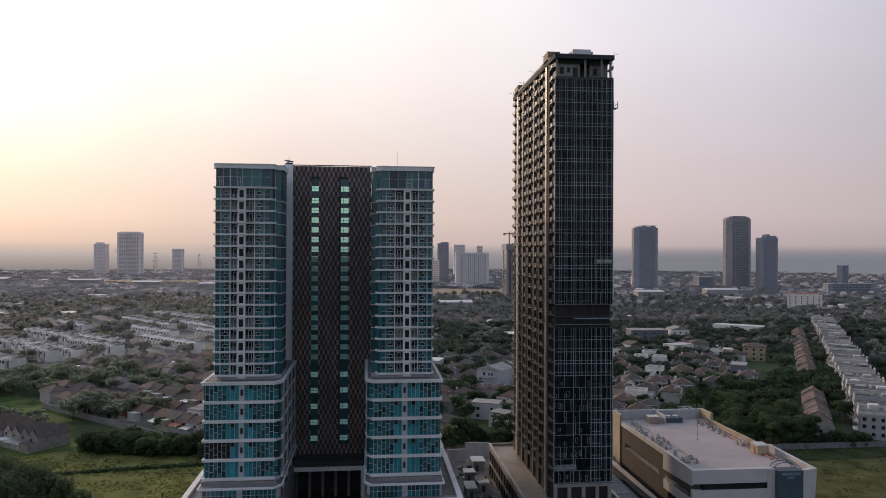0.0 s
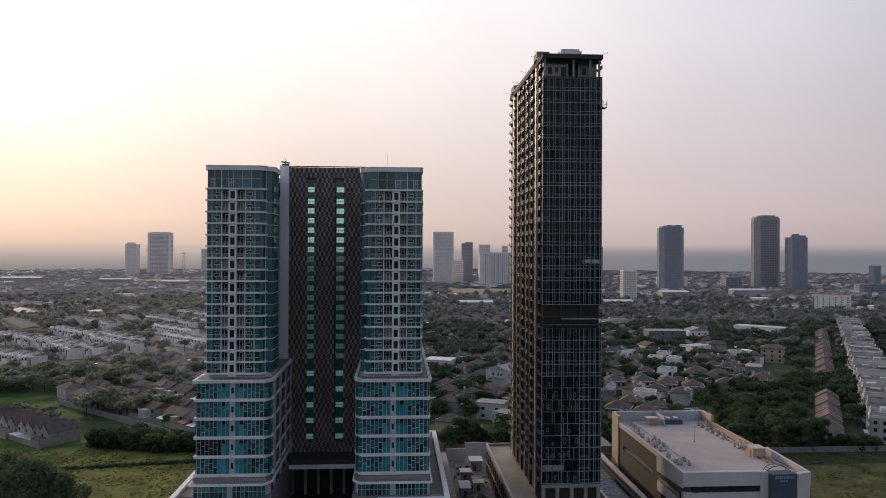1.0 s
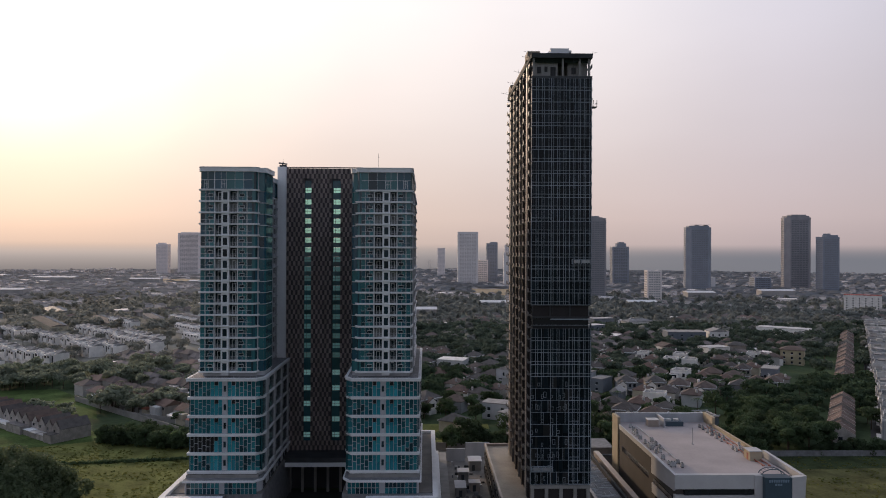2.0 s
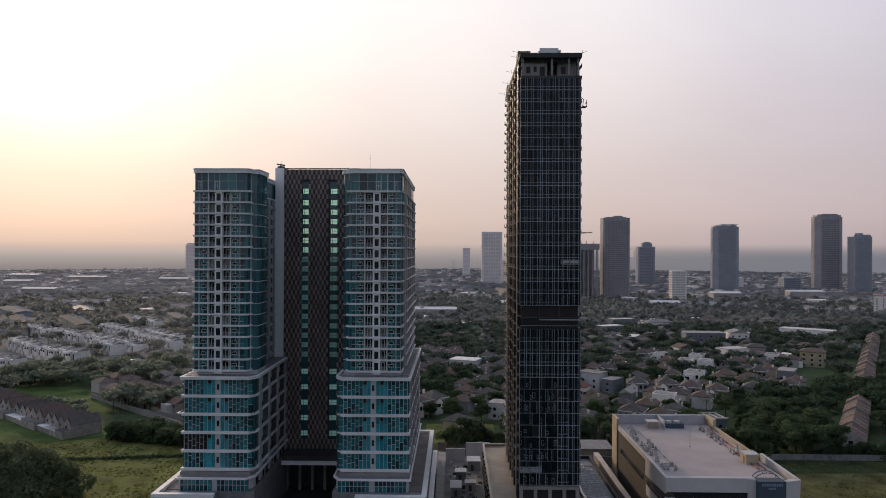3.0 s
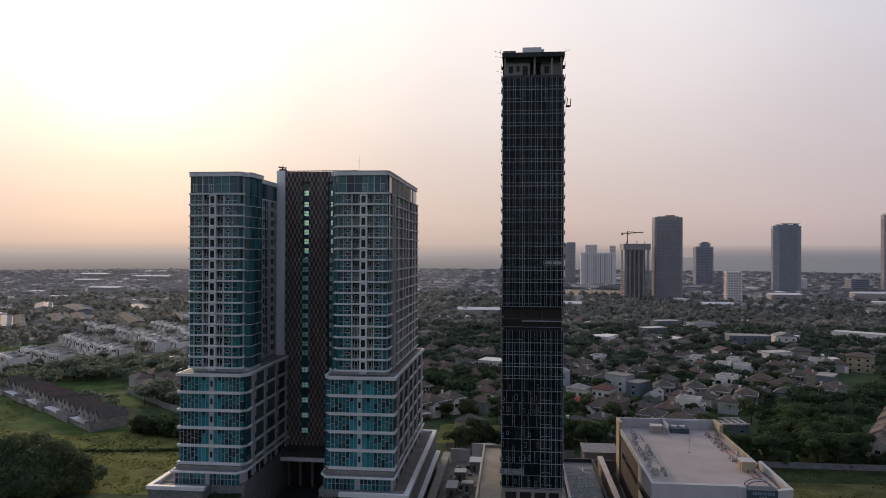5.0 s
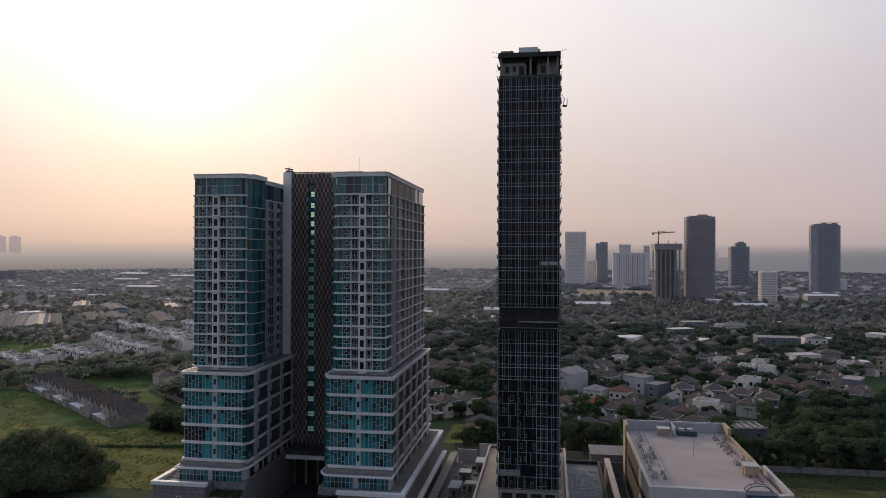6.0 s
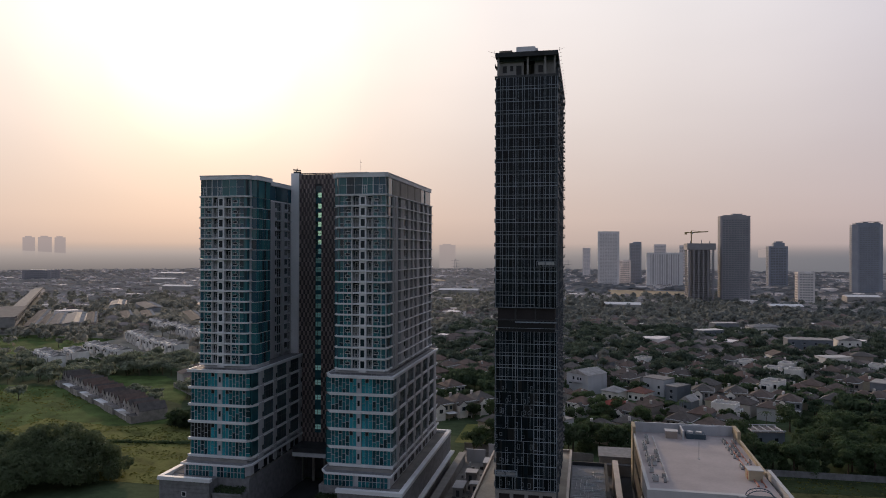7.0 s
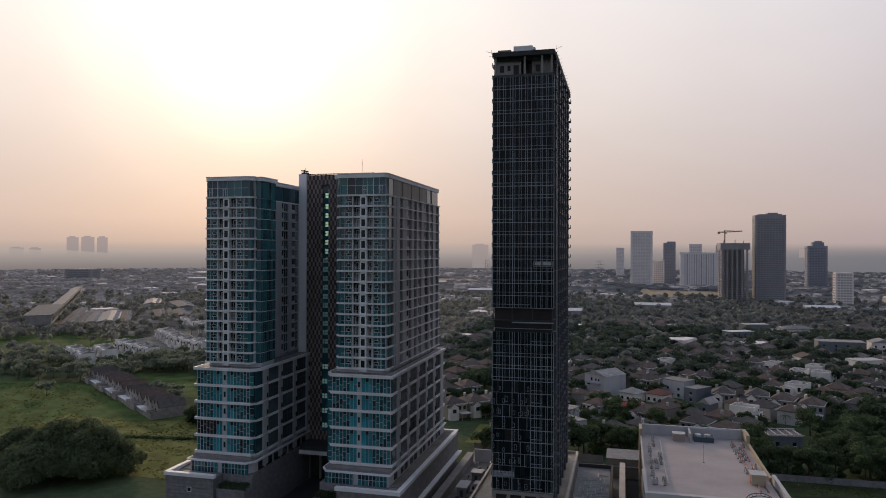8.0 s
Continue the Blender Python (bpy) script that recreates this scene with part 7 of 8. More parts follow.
gp = grove_protos()
grove = thing("grove", (0, 0, 0), "dark green broad-leaved trees between the houses", "trees", kind="stuff")
# farther and western crowns get paler leaf colours that stand for haze
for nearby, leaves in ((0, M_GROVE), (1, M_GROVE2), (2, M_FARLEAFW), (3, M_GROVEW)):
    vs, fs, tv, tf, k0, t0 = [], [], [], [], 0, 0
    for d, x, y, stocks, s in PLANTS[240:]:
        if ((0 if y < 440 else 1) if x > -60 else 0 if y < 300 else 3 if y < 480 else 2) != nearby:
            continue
        v, f, h = gp[rng.randrange(len(gp))]
        a = rng.uniform(0, 6.2832)
        c, q = math.cos(a) * s, math.sin(a) * s
        vs.append(np.stack((x + v[:, 0] * c - v[:, 1] * q, y + v[:, 0] * q + v[:, 1] * c, v[:, 2] * s), 1))
        fs.append(f + k0)
        k0 += len(v)
        r = 0.22 * s
        tv.append(np.array([(x + r, y, 0), (x - r, y + r, 0), (x - r, y - r, 0), (x + r * 0.5, y, h * 0.7 * s), (x - r * 0.5, y + r * 0.5, h * 0.7 * s), (x - r * 0.5, y - r * 0.5, h * 0.7 * s)]))
        tf.append(np.array([(0, 1, 4), (0, 4, 3), (1, 2, 5), (1, 5, 4), (2, 0, 3), (2, 3, 5)]) + t0)
        t0 += 6
    part("crowns", big_mesh("crowns", np.concatenate(vs), np.concatenate(fs), leaves), None, grove)
    part("trunks", big_mesh("trunks", np.concatenate(tv), np.concatenate(tf), M_BARK), None, grove)

# weeds along the ditch across the field
g = random.Random(15)
weeds = leaf_mesh(g, [(-150 + 92 * k / 110, 254 + 13.0 * k / 110 + g.uniform(-0.6, 0.6), g.uniform(0.2, 0.7), g.uniform(0.6, 1.2), 0.8) for k in range(111)], 4600, 0.4, 0.4)
solid("ditch_weeds", weeds, M_LEAF, "dark line of weeds along a ditch across the field", "weeds", kind="stuff")
# rough growth on the fields
tufts = Shape()
g = random.Random(5)
for zone, n in (([(-175, 215), (-52, 215), (-52, 290), (-95, 290), (-135, 282), (-175, 290)], 5000), ([(-330, 250), (-175, 250), (-175, 330), (-205, 350), (-330, 345)], 5000), ([(128, 190), (215, 190), (215, 266), (128, 266)], 2500)):
    xs, ys = [p[0] for p in zone], [p[1] for p in zone]
    for k in range(n):
        x, y = g.uniform(min(xs), max(xs)), g.uniform(min(ys), max(ys))
        if inside(zone, x, y) and noise.noise(Vector((x / 11, y / 11, 2.2))) > -0.15:
            a, h, w = g.uniform(0, 3.14), g.uniform(0.15, 0.5), g.uniform(0.3, 0.8)
            c, s = math.cos(a) * w, math.sin(a) * w
            tufts.add([(x - c, y - s, 0.03), (x + c, y + s, 0.03), (x + c * 0.6, y + s * 0.6, h), (x - c * 0.6, y - s * 0.6, h * 0.8)], [(0, 1, 2, 3)])
solid("tall_grass", tufts, surf("tall_grass_blades", (0.14, 0.15, 0.05), 1.0, var=0.4, size=8, fine=0.8, bump=0.0, rnd=0.3, island=True, spec=0.05, leaf=0.5), "tufts of tall yellow-green grass on the fields", "grass", kind="stuff")

# ---- woods and housing far off ----
LONG_ROWS = (((-452, 591), (-581, 763), 12), ((-448, 604), (-530, 714), 8), ((-444, 616), (-526, 725), 11), ((-433, 627), (-510, 730), 20), ((-417, 633), (-503, 747), 10), ((-414, 689), (-476, 771), 12), ((-399, 705), (-456, 782), 14),
             ((-330, 690), (-400, 785), 15), ((-290, 720), (-345, 800), 13), ((-470, 820), (-540, 900), 22), ((-260, 760), (-300, 830), 12), ((-215, 760), (-262, 830), 12), ((-160, 790), (-205, 850), 12),
             ((-545, 850), (-600, 930), 20), ((-410, 850), (-455, 915), 20))
for (ax, ay), (bx, by), w in LONG_ROWS:
    for k in range(13):
        take(ax + (bx - ax) * k / 12, ay + (by - ay) * k / 12, w * 0.62)
for k in range(30):
    take(-462 - 17 * k, 568 + 21.3 * k, 14)
ICO = [(0, 0, 1)] + [(0.894 * math.cos(1.2566 * k), 0.894 * math.sin(1.2566 * k), 0.447) for k in range(5)] + [(0.894 * math.cos(1.2566 * k + 0.628), 0.894 * math.sin(1.2566 * k + 0.628), -0.447) for k in range(5)]
ICF = [(0, 1 + k, 1 + (k + 1) % 5) for k in range(5)] + [(1 + k, 6 + k, 1 + (k + 1) % 5) for k in range(5)] + [(1 + (k + 1) % 5, 6 + k, 6 + (k + 1) % 5) for k in range(5)]


def lump(s, rng_, x, y, r, h):
    s.add([(x + 1.9 * r * a * rng_.uniform(0.6, 1.3), y + r * b * rng_.uniform(0.6, 1.3), h * 0.55 + h * 0.5 * c * rng_.uniform(0.7, 1.3)) for a, b, c in ICO], ICF)


def far_house(x, y, rz, plain=False):
    """A small house as part of the far housing."""
    w, q, h = rng.uniform(3.8, 5.5), rng.uniform(4, 6), rng.uniform(3.2, 6.5)
    big = rng.random() < 0.03 and not plain
    if big:
        w, q, h = w * 2.6, q * 1.8, h * 1.2
    flat = big or rng.random() < 0.10
    c, s_ = math.cos(radians(rz)), math.sin(radians(rz))
    corner = [(-w, -q), (w, -q), (w, q), (-w, q)]
    # past 1000 m walls and roofs switch to paler colours that imitate haze
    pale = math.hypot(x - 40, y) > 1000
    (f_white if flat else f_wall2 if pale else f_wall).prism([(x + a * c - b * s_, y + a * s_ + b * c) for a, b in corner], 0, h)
    if not flat:
        ce = [(x + a * c * 1.12 - b * s_ * 1.12, y + a * s_ * 1.12 + b * c * 1.12) for a, b in corner]
        r0, r1 = (x + q * 0.4 * s_, y - q * 0.4 * c), (x - q * 0.4 * s_, y + q * 0.4 * c)
        if rng.random() < 0.55:                       # pale carport or tank beside it
            u = w + rng.uniform(0.4, 1.5)
            e = rng.uniform(1.0, 2.2)
            f_white.prism([(x + (a + u) * c - b * s_, y + (a + u) * s_ + b * c) for a, b in ((-e, -q), (e, -q), (e, -q + 3.4), (-e, -q + 3.4))], 2.5, 2.7)
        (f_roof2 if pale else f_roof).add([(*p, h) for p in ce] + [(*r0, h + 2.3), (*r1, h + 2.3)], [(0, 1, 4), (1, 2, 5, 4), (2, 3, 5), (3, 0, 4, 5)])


rng = random.Random(99)
MID = []
MEADOW = [(-420, 430), (-320, 430), (-300, 500), (-320, 545), (-425, 545)]
woods_far, woods_east, f_wall, f_roof, f_white, f_wall2, f_roof2 = (Shape() for _ in range(7))
n_tree = n_house = 0
for k in range(60000):
    d = 470 + 2700 * rng.random() ** 1.4
    az = radians(rng.uniform(-42, 50))                # west of north
    x, y = 40 - d * math.sin(az), d * math.cos(az)
    if d < 720 and -60 < x < 330 and y < 640 and not inside(PARK, x, y):
        continue
    if -330 < x < -100 and y < 700:
        continue
    if rng.random() < 0.3 and inside([(-520, 420), (-330, 420), (-330, 690), (-250, 720), (-240, 850), (-600, 850), (-480, 600)], x, y):
        continue
    if rng.random() < 0.9 and inside(MEADOW, x, y):
        continue
    if 110 < x < 262 and 1280 < y < 1495 or -700 < x < -300 and 1785 < y < 1950:
        continue
    if abs((x - 217) * EU.y - (y - 273) * EU.x) < 16 and y < 780:
        continue
    nz = noise.noise(Vector((x / 140, y / 140, 3.1))) + 0.5 * noise.noise(Vector((x / 45, y / 45, 7.7)))
    if nz > -0.08 or rng.random() < 0.45:
        if n_tree < 15000 and free(x, y, 2.5):
            n_tree += 1
            if d < 1250 + rng.uniform(-150, 150):
                MID.append((x, y, rng.uniform(0.8, 1.35)))
                continue
            r = rng.uniform(2.8, 5.5) * (1 + d / 3000)
            for q in range(2 if d < 1500 else 1):
                lump(woods_far if x < -60 else woods_east, rng, x + rng.uniform(-3, 3), y + rng.uniform(-3, 3), r * rng.uniform(0.7, 1.1), rng.uniform(3, 6))
    elif nz < -0.08 and n_house < 2200 and free(x, y, 6):
        n_house += 1
        take(x, y, 5)
        far_house(x, y, ES + 90 * (k % 2))
for d, x, y, a in lots[140:]:
    far_house(x, y, a)
for d, x, y, a in WEST_LOTS[44:]:
    far_house(x, y, a + 90, True)
# leaf colours here hold the haze of the far plain
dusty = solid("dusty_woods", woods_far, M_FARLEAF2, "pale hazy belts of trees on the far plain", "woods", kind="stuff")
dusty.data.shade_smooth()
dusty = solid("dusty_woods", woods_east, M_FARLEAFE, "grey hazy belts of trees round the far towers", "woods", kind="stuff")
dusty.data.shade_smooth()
mp_ = []
for seed, h, r in ((301, 8.0, 4.6), (302, 9.5, 4.2), (303, 7.0, 5.2)):
    g = random.Random(seed)
    blobs = [(g.uniform(-1, 1) * r * 0.5, g.uniform(-1, 1) * r * 0.5, h * g.uniform(0.4, 0.75), r * g.uniform(0.5, 0.7), 0.8) for k in range(4)]
    q = leaf_mesh(g, blobs, 54, 1.7, 0.7)
    mp_.append((np.array(q.v), np.array(q.f)))
for west_side in (False, True):
    vs, fs, k0 = [], [], 0
    for x, y, s in MID:
        if (x < -60) != west_side:
            continue
        v, f = mp_[rng.randrange(3)]
        a = rng.uniform(0, 6.2832)
        c, q = math.cos(a) * s, math.sin(a) * s
        vs.append(np.stack((x + v[:, 0] * c - v[:, 1] * q, y + v[:, 0] * q + v[:, 1] * c, v[:, 2] * s), 1))
        fs.append(f + k0)
        k0 += len(v)
    tagged(new("far_woods", big_mesh("far_woods", np.concatenate(vs), np.concatenate(fs), M_FARLEAFW if west_side else M_FARLEAF)), "belts of trees paled for haze round far sheds" if west_side else "grey-green belts of trees paled for haze among far houses", "woods", kind="stuff")
# roof and wall tones of the far housing lightened in place of haze
M_FROOF = surf("hazed_tile_roof", (0.165, 0.135, 0.12), 0.9, var=0.25, size=40, fine=3, bump=0.0, island=True, spec=0.1,
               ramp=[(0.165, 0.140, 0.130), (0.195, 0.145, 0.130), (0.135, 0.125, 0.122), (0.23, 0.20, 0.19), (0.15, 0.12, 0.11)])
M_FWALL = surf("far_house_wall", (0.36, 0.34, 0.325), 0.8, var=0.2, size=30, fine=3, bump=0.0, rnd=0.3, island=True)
fh = thing("far_housing", (100, 900, 0), "hazy sprawl of small brown-roofed houses", "houses", kind="stuff")
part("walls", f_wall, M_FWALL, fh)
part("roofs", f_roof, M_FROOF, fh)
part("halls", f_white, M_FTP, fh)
# the paler far set, with haze put into its colours
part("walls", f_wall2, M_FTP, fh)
part("roofs", f_roof2, surf("hazed_far_roof", (0.31, 0.28, 0.265), 0.95, var=0.25, size=60, fine=6, bump=0.0, rnd=0.2, island=True, spec=0.05), fh)

# ---- far towers ----
def far_tower(x0, x1, y, d, h, wall, label, floors, cols, style="bands", crown=None, name="tower_block"):
    """A far tower: body, a row of windows for each floor, crown."""
    d *= 0.62
    if x0 > 90:
        x0 *= (y + d) / y
    elif x1 < 0:
        x1 *= (y + d) / y
    t = thing(name, ((x0 + x1) / 2, y + d / 2, 0), label, "building", "far towers")
    w = x1 - x0
    ch = w * 0.06
    if style in ("bands", "round"):
        ch = w * (0.16 if style == "round" else 0.04)
        body = Shape().prism([(x0 + ch, y), (x1 - ch, y), (x1, y + ch), (x1, y + d - ch), (x1 - ch, y + d), (x0 + ch, y + d), (x0, y + d - ch), (x0, y + ch)], 0, h)
    else:
        body = Shape().box(x0, x1, y, y + d, 0, h)
    # pale towers get pale windows, as haze would flatten their contrast
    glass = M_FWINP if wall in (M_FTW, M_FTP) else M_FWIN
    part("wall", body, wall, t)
    row = Shape()
    fh_ = h * 0.94 / floors
    a0, a1 = x0 + ch + w * 0.03, x1 - ch - w * 0.03
    if style == "slots":
        for k in range(cols):
            xa = a0 + (a1 - a0) * (k + 0.22) / cols
            xb = a0 + (a1 - a0) * (k + 0.78) / cols
            part("window_strip", Shape().box(xa, xb, y - 0.25, y + 0.2, 6, h * 0.95), glass, t)
    else:
        for k in range(cols):
            xa, xb = a0 + (a1 - a0) * (k + 0.12) / cols, a0 + (a1 - a0) * (k + 0.88) / cols
            row.box(xa, xb, y - 0.25, y + 0.2, fh_ * 0.3, fh_ * 0.82)
        nb = max(2, int(cols * d / w))
        for k in range(nb):
            ya, yb = y + ch + (d - 2 * ch) * (k + 0.12) / nb, y + ch + (d - 2 * ch) * (k + 0.88) / nb
            row.box(x0 - 0.25, x0 + 0.2, ya, yb, fh_ * 0.3, fh_ * 0.82).box(x1 - 0.2, x1 + 0.25, ya, yb, fh_ * 0.3, fh_ * 0.82)
        every = Shape()
        for f in range(floors):
            every.add([(a, b, c + h * 0.02 + f * fh_) for a, b, c in row.v], row.f)
        tagged(part("window_grid", every, glass, t), kind="stuff")
    if crown:
        s = Shape()
        for a, b, c0, c1 in crown:
            s.box(x0 + w * a, x0 + w * b, y + d * 0.2, y + d * 0.8, h + c0, h + c1)
        part("crown", s, wall, t)
    return t


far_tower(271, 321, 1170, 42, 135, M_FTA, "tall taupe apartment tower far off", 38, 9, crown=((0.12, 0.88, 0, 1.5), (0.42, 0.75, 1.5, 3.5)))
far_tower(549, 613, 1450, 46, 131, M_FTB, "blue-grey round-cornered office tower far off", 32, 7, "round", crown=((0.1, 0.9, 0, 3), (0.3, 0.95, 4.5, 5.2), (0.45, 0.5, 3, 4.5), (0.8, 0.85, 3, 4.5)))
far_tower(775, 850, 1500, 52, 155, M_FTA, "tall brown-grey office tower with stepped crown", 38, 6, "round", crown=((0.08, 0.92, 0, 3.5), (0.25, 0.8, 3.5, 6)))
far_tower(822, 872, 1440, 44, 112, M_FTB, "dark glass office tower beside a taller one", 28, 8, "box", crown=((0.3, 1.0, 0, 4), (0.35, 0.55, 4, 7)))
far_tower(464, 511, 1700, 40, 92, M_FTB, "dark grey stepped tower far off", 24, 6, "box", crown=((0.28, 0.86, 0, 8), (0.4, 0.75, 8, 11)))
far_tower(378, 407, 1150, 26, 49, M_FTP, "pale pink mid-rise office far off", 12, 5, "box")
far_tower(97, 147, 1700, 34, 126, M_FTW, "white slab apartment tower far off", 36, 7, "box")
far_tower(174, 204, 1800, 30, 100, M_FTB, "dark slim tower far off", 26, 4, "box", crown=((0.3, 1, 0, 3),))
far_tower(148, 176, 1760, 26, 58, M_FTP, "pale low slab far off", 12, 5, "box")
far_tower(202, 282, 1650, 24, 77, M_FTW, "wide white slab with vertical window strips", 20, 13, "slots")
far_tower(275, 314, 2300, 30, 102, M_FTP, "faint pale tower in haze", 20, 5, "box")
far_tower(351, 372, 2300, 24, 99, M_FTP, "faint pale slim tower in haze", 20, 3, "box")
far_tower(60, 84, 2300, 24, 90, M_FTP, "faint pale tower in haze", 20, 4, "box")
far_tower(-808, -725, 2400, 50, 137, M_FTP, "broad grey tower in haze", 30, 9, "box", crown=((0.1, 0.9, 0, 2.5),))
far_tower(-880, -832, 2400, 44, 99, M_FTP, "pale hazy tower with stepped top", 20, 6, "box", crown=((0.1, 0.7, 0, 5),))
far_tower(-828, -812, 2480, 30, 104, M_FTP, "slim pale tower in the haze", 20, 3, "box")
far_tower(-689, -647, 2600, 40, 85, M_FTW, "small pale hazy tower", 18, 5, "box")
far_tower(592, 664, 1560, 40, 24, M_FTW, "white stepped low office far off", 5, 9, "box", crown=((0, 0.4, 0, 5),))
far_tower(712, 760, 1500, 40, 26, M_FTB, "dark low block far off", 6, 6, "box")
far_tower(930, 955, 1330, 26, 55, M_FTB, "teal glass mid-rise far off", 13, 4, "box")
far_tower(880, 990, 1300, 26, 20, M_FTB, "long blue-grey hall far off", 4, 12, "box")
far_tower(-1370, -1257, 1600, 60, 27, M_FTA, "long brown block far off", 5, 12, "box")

# building under construction with its crane
con = thing("unfinished_tower", (246, 1170, 0), "bare concrete tower under construction far off", "building")
part("core", Shape().box(232, 260, 1160, 1182, 0, 92), M_FTA, con)
slab = Shape().box(226, 266, 1150, 1190, -0.5, 0.5).data("floor_slab", M_FTA)
for f in range(25):
    part("floor_slab", slab, None, con, at=(0, 0, 3.5 * f + 3))
for x in (227, 234, 241, 248, 255, 262):
    part("column", Shape().box(x, x + 2.2, 1150.6, 1152.5, 0, 88), M_FTA, con)
    part("column", Shape().box(x, x + 2.2, 1187, 1189, 0, 88), M_FTA, con)
part("formwork", Shape().box(225, 267, 1149, 1191, 82, 92), M_FTA, con, "brown formwork on the top floors")
part("starter_bars", Shape().box(230, 231, 1155, 1156, 92, 96).box(246, 247, 1155, 1156, 92, 97).box(258, 259, 1155, 1156, 92, 95.5), M_FTA, con)
cr = thing("tower_crane", (233, 1165, 92), "slim tower crane over the unfinished tower", "crane")
part("mast", Shape().box(232.3, 233.9, 1164, 1166, 92, 112), M_CRANE, cr)
part("jib", Shape().rod((233, 1165, 109), (258, 1165, 110.5), 0.9).rod((233, 1165, 112), (248, 1165, 110.5), 0.35), M_CRANE, cr)
part("counter_jib", Shape().rod((233, 1165, 109), (224, 1165, 109), 0.9).box(223, 226.5, 1164, 1166, 106, 109.5), M_CRANE, cr)
part("cab", Shape().box(233.9, 236, 1164, 1166, 106.5, 109), M_FTW, cr)

# silhouettes on the skyline, far beyond the plain; the shells emit their haze colour
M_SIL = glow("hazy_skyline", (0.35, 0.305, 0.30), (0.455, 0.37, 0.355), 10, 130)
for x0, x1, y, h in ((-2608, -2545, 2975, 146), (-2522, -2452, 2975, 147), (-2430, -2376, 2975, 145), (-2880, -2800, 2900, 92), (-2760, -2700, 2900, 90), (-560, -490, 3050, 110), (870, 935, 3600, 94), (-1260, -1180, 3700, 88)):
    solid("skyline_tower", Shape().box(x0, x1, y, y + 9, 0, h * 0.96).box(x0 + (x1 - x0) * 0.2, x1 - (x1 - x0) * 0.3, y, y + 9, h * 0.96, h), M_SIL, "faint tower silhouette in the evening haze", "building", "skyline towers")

# ---- viaduct hall, long sheds ----
via = thing("station_hall", (-600, 760, 0), "long grey elevated hall with flat roof", "building")
vd = Vector((-983 + 461, 1222 - 567)).normalized()
vn = Vector((vd.y, -vd.x))


def strip(s, a, length, w0, w1, z0, z1):
    p = [Vector(a) + vn * w0, Vector(a) + vn * w1, Vector(a) + vn * w1 + vd * length, Vector(a) + vn * w0 + vd * length]
    return s.prism([(q.x, q.y) for q in p], z0, z1)


VA = (-462, 568)
part("wall", strip(Shape(), VA, 150, -11, 11, 6, 15), M_CONC, via)
part("roof", strip(strip(Shape(), VA, 150, -13, 13, 15, 15.8), VA, 150, 11.5, 13, 15.8, 16.8), M_WROOF, via)
part("track_bed", strip(strip(Shape(), (VA[0] + vd.x * 150, VA[1] + vd.y * 150), 560, -7, 7, 8, 10), (VA[0] + vd.x * 150, VA[1] + vd.y * 150), 560, 6, 7, 10, 11.4), M_CONC, via)
for k in range(22):
    a = (VA[0] + vd.x * (4 + 32 * k), VA[1] + vd.y * (4 + 32 * k))
    part("column", strip(Shape(), a, 2.5, -4, 4, 0, 8 if k > 4 else 6), M_CONC, via)
for k in range(10):
    a = (VA[0] + vd.x * (8 + 14 * k), VA[1] + vd.y * (8 + 14 * k))
    part("window", strip(Shape(), a, 8, 10.9, 11.1, 9, 13), M_WIN, via)
rng = random.Random(8)
for (ax, ay), (bx, by), w in LONG_ROWS:
    d = Vector((bx - ax, by - ay))
    ln, a = d.length, math.degrees(math.atan2(d.y, d.x)) - 90
    sd = thing("long_shed", (0, 0, 0), "long low shed with grey roof and pale skylights", "shed", "long sheds")
    part("wall", Shape().box(-w / 2, w / 2, 0, ln, 0, 5), M_HWALL, sd)
    part("roof", Shape().gable(-w / 2, w / 2, 0, ln, 5, w * 0.09, 0.5), M_STONE if w == 20 else M_SHED, sd, "ribbed grey-brown roof")
    n = int(ln // 8)
    # skylight ribs; their pale tone also stands in for the sunlit roof edge
    lights = Shape()
    for k in range(n):
        lights.gable(w * 0.26, w * 0.47, ln * (k + 0.3) / n, ln * (k + 0.7) / n, 5 + w * 0.05, 0.8, 0, "x")
    part("skylight", lights, M_FWALL, sd, "row of pale skylights along the roof edge")
    sd.location, sd.rotation_euler = (ax, ay, 0), (0, 0, radians(a))

# pylons on the plain
for x, y, h in ((-545, 1900, 75), (-470, 2050, 70), (-240, 1700, 60), (30, 1650, 60)):
    s = Shape()
    for sx in (-1, 1):
        for sy in (-1, 1):
            s.rod((x + sx * 6, y + sy * 6, 0), (x + sx, y + sy, h), 0.25, 4)
    for q in (0.7, 0.82, 0.94):
        s.rod((x - 10, y, h * q), (x + 10, y, h * q), 0.25, 4)
    for q in (0.2, 0.4, 0.55):
        r = 6 - 5 * q
        s.rod((x - r, y - r, h * q), (x + r, y - r, h * (q + 0.15)), 0.18, 4).rod((x + r, y - r, h * q), (x - r, y - r, h * (q + 0.15)), 0.18, 4)
    solid("pylon", s, M_FTA, "steel lattice power pylon far off", "pylon", "pylons")
# pale sheds far off
rng = random.Random(12)
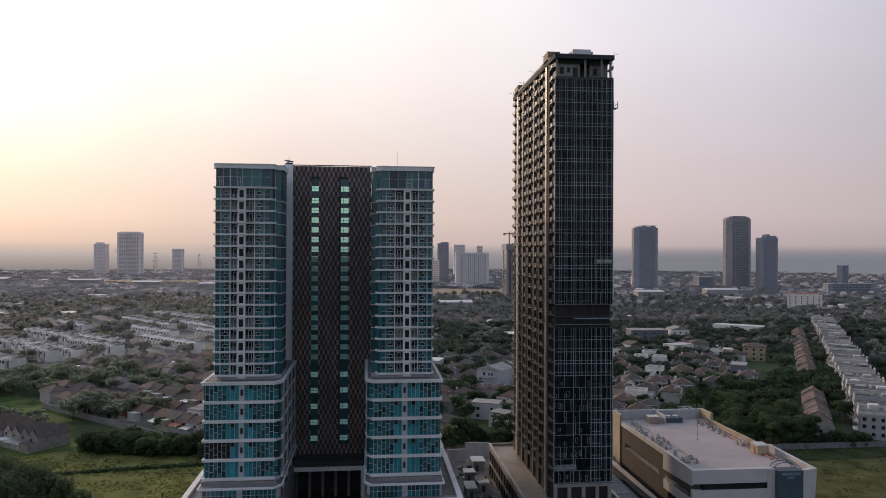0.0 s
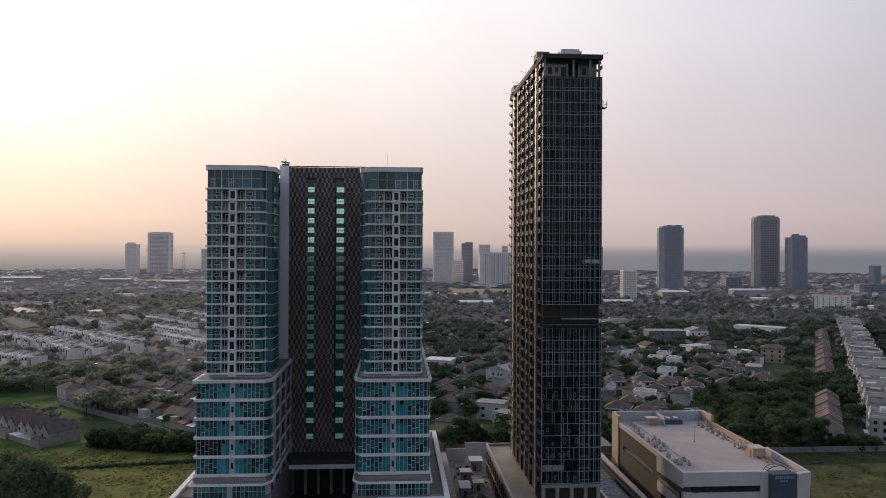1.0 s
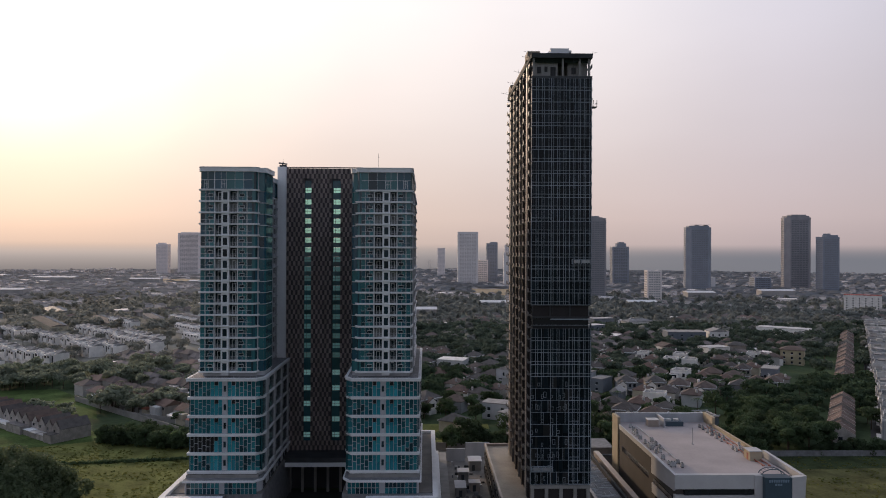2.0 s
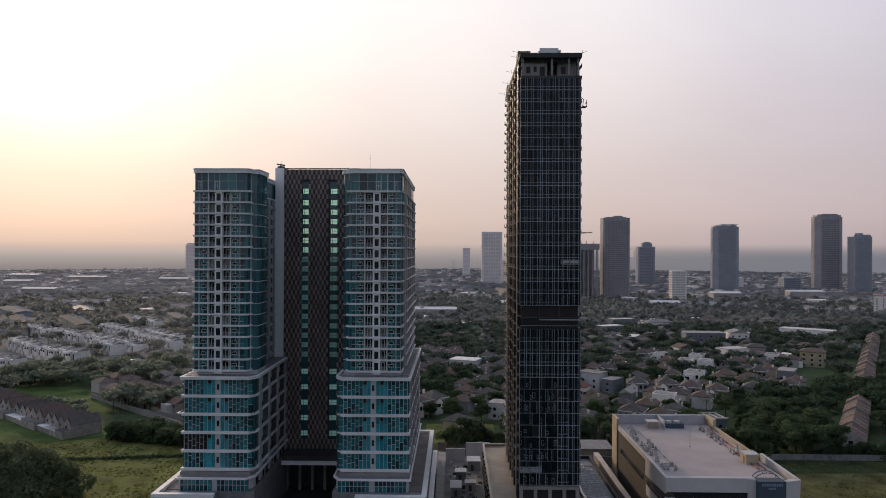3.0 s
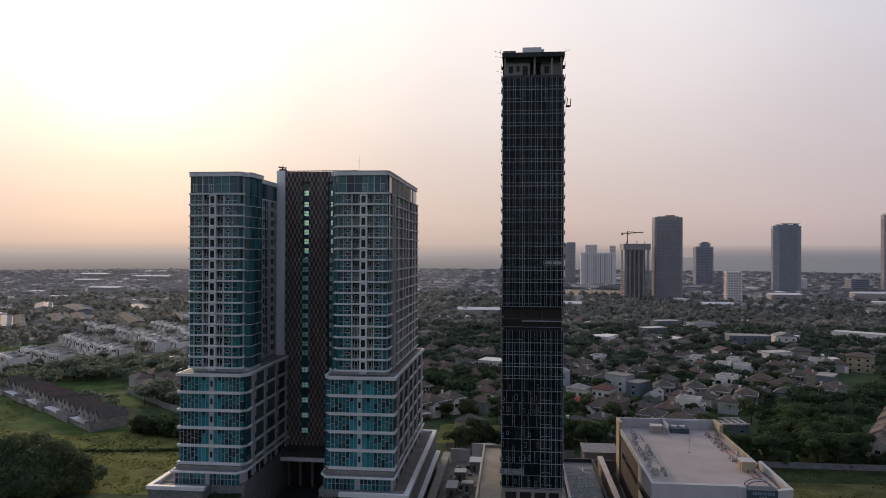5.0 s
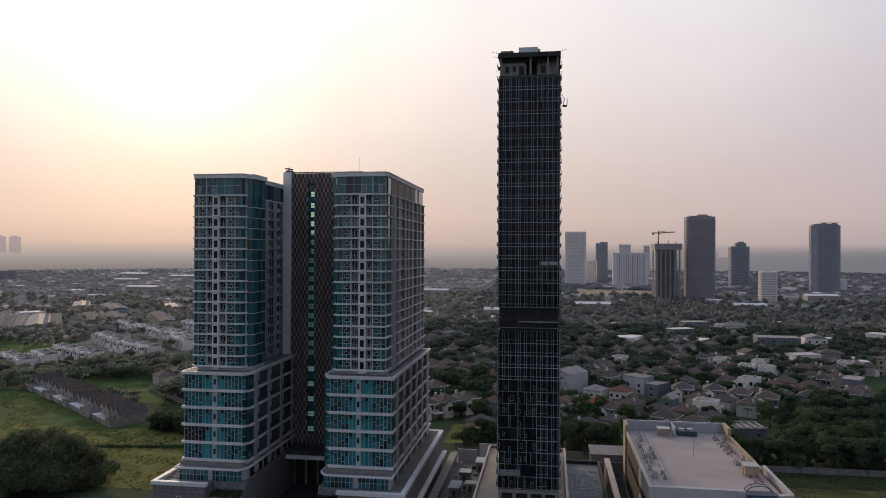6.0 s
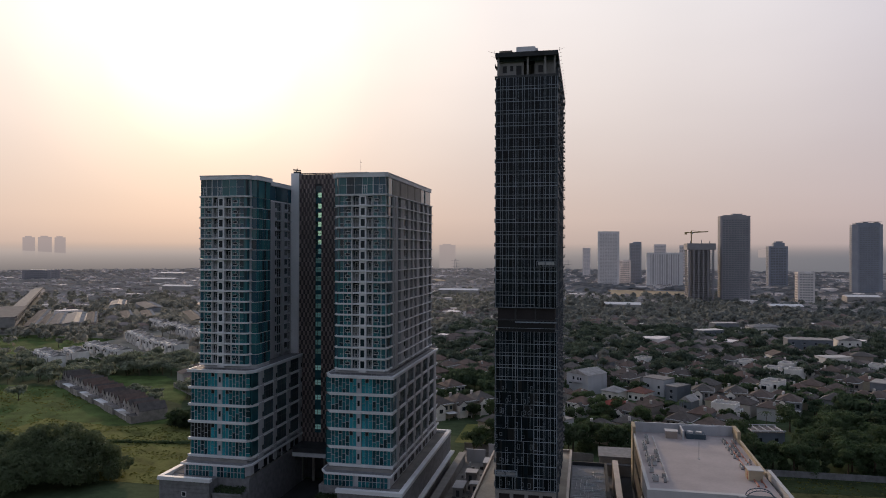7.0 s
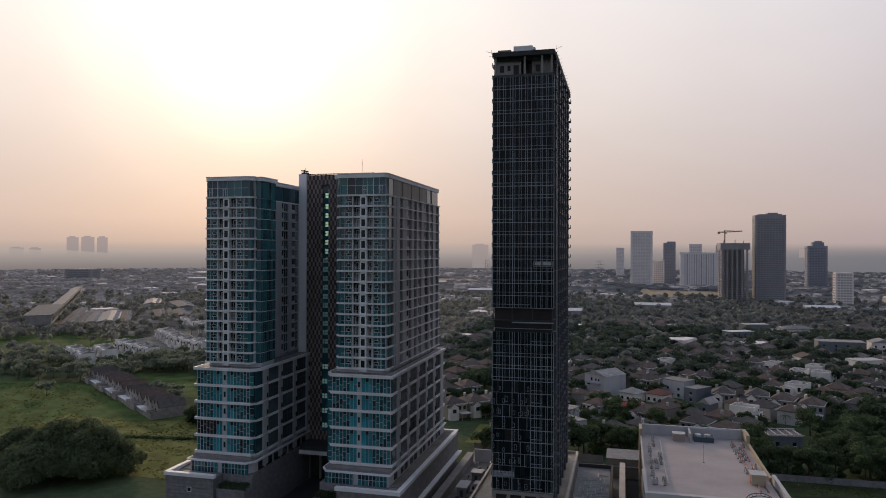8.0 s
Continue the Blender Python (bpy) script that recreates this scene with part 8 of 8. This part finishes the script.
for x, y, w, d, h in ((-880, 1760, 95, 30, 12), (-640, 1700, 70, 26, 11), (-1120, 1900, 80, 40, 12), (-480, 1620, 60, 30, 10), (-930, 1560, 60, 26, 10), (-330, 1560, 50, 26, 9), (330, 1010, 40, 20, 8), (120, 980, 46, 22, 9), (10, 860, 50, 20, 9), (480, 1180, 46, 24, 12), (-150, 1250, 70, 24, 10), (640, 1240, 60, 20, 12), (-700, 1250, 60, 26, 10)):
    b = thing("warehouse", (x, y, 0), "long pale warehouse with tin roof far off", "warehouse", "far warehouses")
    part("wall", Shape().box(x - w / 2, x + w / 2, y - d / 2, y + d / 2, 0, h), M_FWALL, b)
    part("roof", Shape().gable(x - w / 2, x + w / 2, y - d / 2, y + d / 2, h, 2.5, 0.5, "x"), M_FTW, b)

# ---- parked cars ----
def wheel_data():
    n = 10
    s = Shape().add([(q * 0.11, 0.32 * math.cos(6.2832 * k / n), 0.32 * math.sin(6.2832 * k / n)) for q in (-1, 1) for k in range(n)],
                    [tuple(range(n - 1, -1, -1)), tuple(range(n, 2 * n))] + [(k, (k + 1) % n, n + (k + 1) % n, n + k) for k in range(n)])
    return s.data("wheel", M_RAIL)


def parked_car(paint, label):
    c = thing("car", (0, 0, 0), label, "car", "parked cars")
    part("body", Shape().prism([(-0.82, -2.1), (0.82, -2.1), (0.88, -1.5), (0.88, 1.6), (0.78, 2.15), (-0.78, 2.15), (-0.88, 1.6), (-0.88, -1.5)], 0.28, 0.92), paint, c)
    lo = [(-0.8, -1.75), (0.8, -1.75), (0.8, 1.0), (-0.8, 1.0)]
    hi = [(-0.66, -1.4), (0.66, -1.4), (0.66, 0.35), (-0.66, 0.35)]
    part("cabin", Shape().add([(x, y, 0.92) for x, y in lo] + [(x, y, 1.46) for x, y in hi], [(4, 5, 6, 7), (0, 1, 5, 4), (1, 2, 6, 5), (2, 3, 7, 6), (3, 0, 4, 7)]), M_WIN, c)
    part("roof_panel", Shape().box(-0.64, 0.64, -1.36, 0.3, 1.465, 1.52), paint, c)
    for x in (-0.8, 0.8):
        for y in (-1.3, 1.35):
            part("wheel", WHEEL, None, c, at=(x, y, 0.32))
    return c


WHEEL = wheel_data()
cars = [Stock(parked_car(surf("white_car_paint", (0.72, 0.72, 0.72), 0.25, var=0.05, bump=0.0), "white parked car on the street")),
        Stock(parked_car(surf("silver_car_paint", (0.40, 0.41, 0.42), 0.25, metal=0.4, var=0.05, bump=0.0), "silver parked car on the street")),
        Stock(parked_car(surf("black_car_paint", (0.02, 0.02, 0.022), 0.2, var=0.05, bump=0.0), "black parked car on the street"))]
for k in range(16):
    q = Vector((226, 250)) + EU * (118 + 7.4 * k + (k % 3) * 0.6) + EV * (-3.6 if k % 4 else 3.4)
    cars[(0, 1, 0, 2, 1, 0, 2)[k % 7]].put(q.x, q.y, ES - 90, z=0.07)

# ---- roads, walls ----
def strip_road(name, a, b, w, z, material, label):
    a, b = Vector(a), Vector(b)
    d = (b - a).normalized()
    n = Vector((-d.y, d.x)) * w / 2
    return sheet(name, [tuple(a - n), tuple(b - n), tuple(b + n), tuple(a + n)], z, material, label, "road")


strip_road("road_2", (226, 250), (520, 734), 12, 0.07, M_ASPH, "asphalt street along the shophouses")
strip_road("road_3", (201, 272), (445, 673), 7, 0.07, M_ASPH, "asphalt lane behind the shophouses")
strip_road("road_4", (84, 150), (87, 300), 5, 0.09, M_ASPH, "dark service lane beside the mall")
for k, (a, b, h) in enumerate((((-160, 371), (-84, 305), 2.8), ((-118, 335), (-58, 305), 2.6), ((128, 268), (214, 268), 2.2), ((26, 278), (76, 272), 3.0))):
    a, b = Vector(a), Vector(b)
    d = (b - a).normalized()
    n = Vector((-d.y, d.x)) * 0.15
    solid("boundary_wall", Shape().prism([tuple(a - n), tuple(b - n), tuple(b + n), tuple(a + n)], 0, h), M_STONE if k == 2 else M_CONC, "grey rendered boundary wall", "wall", "boundary walls")
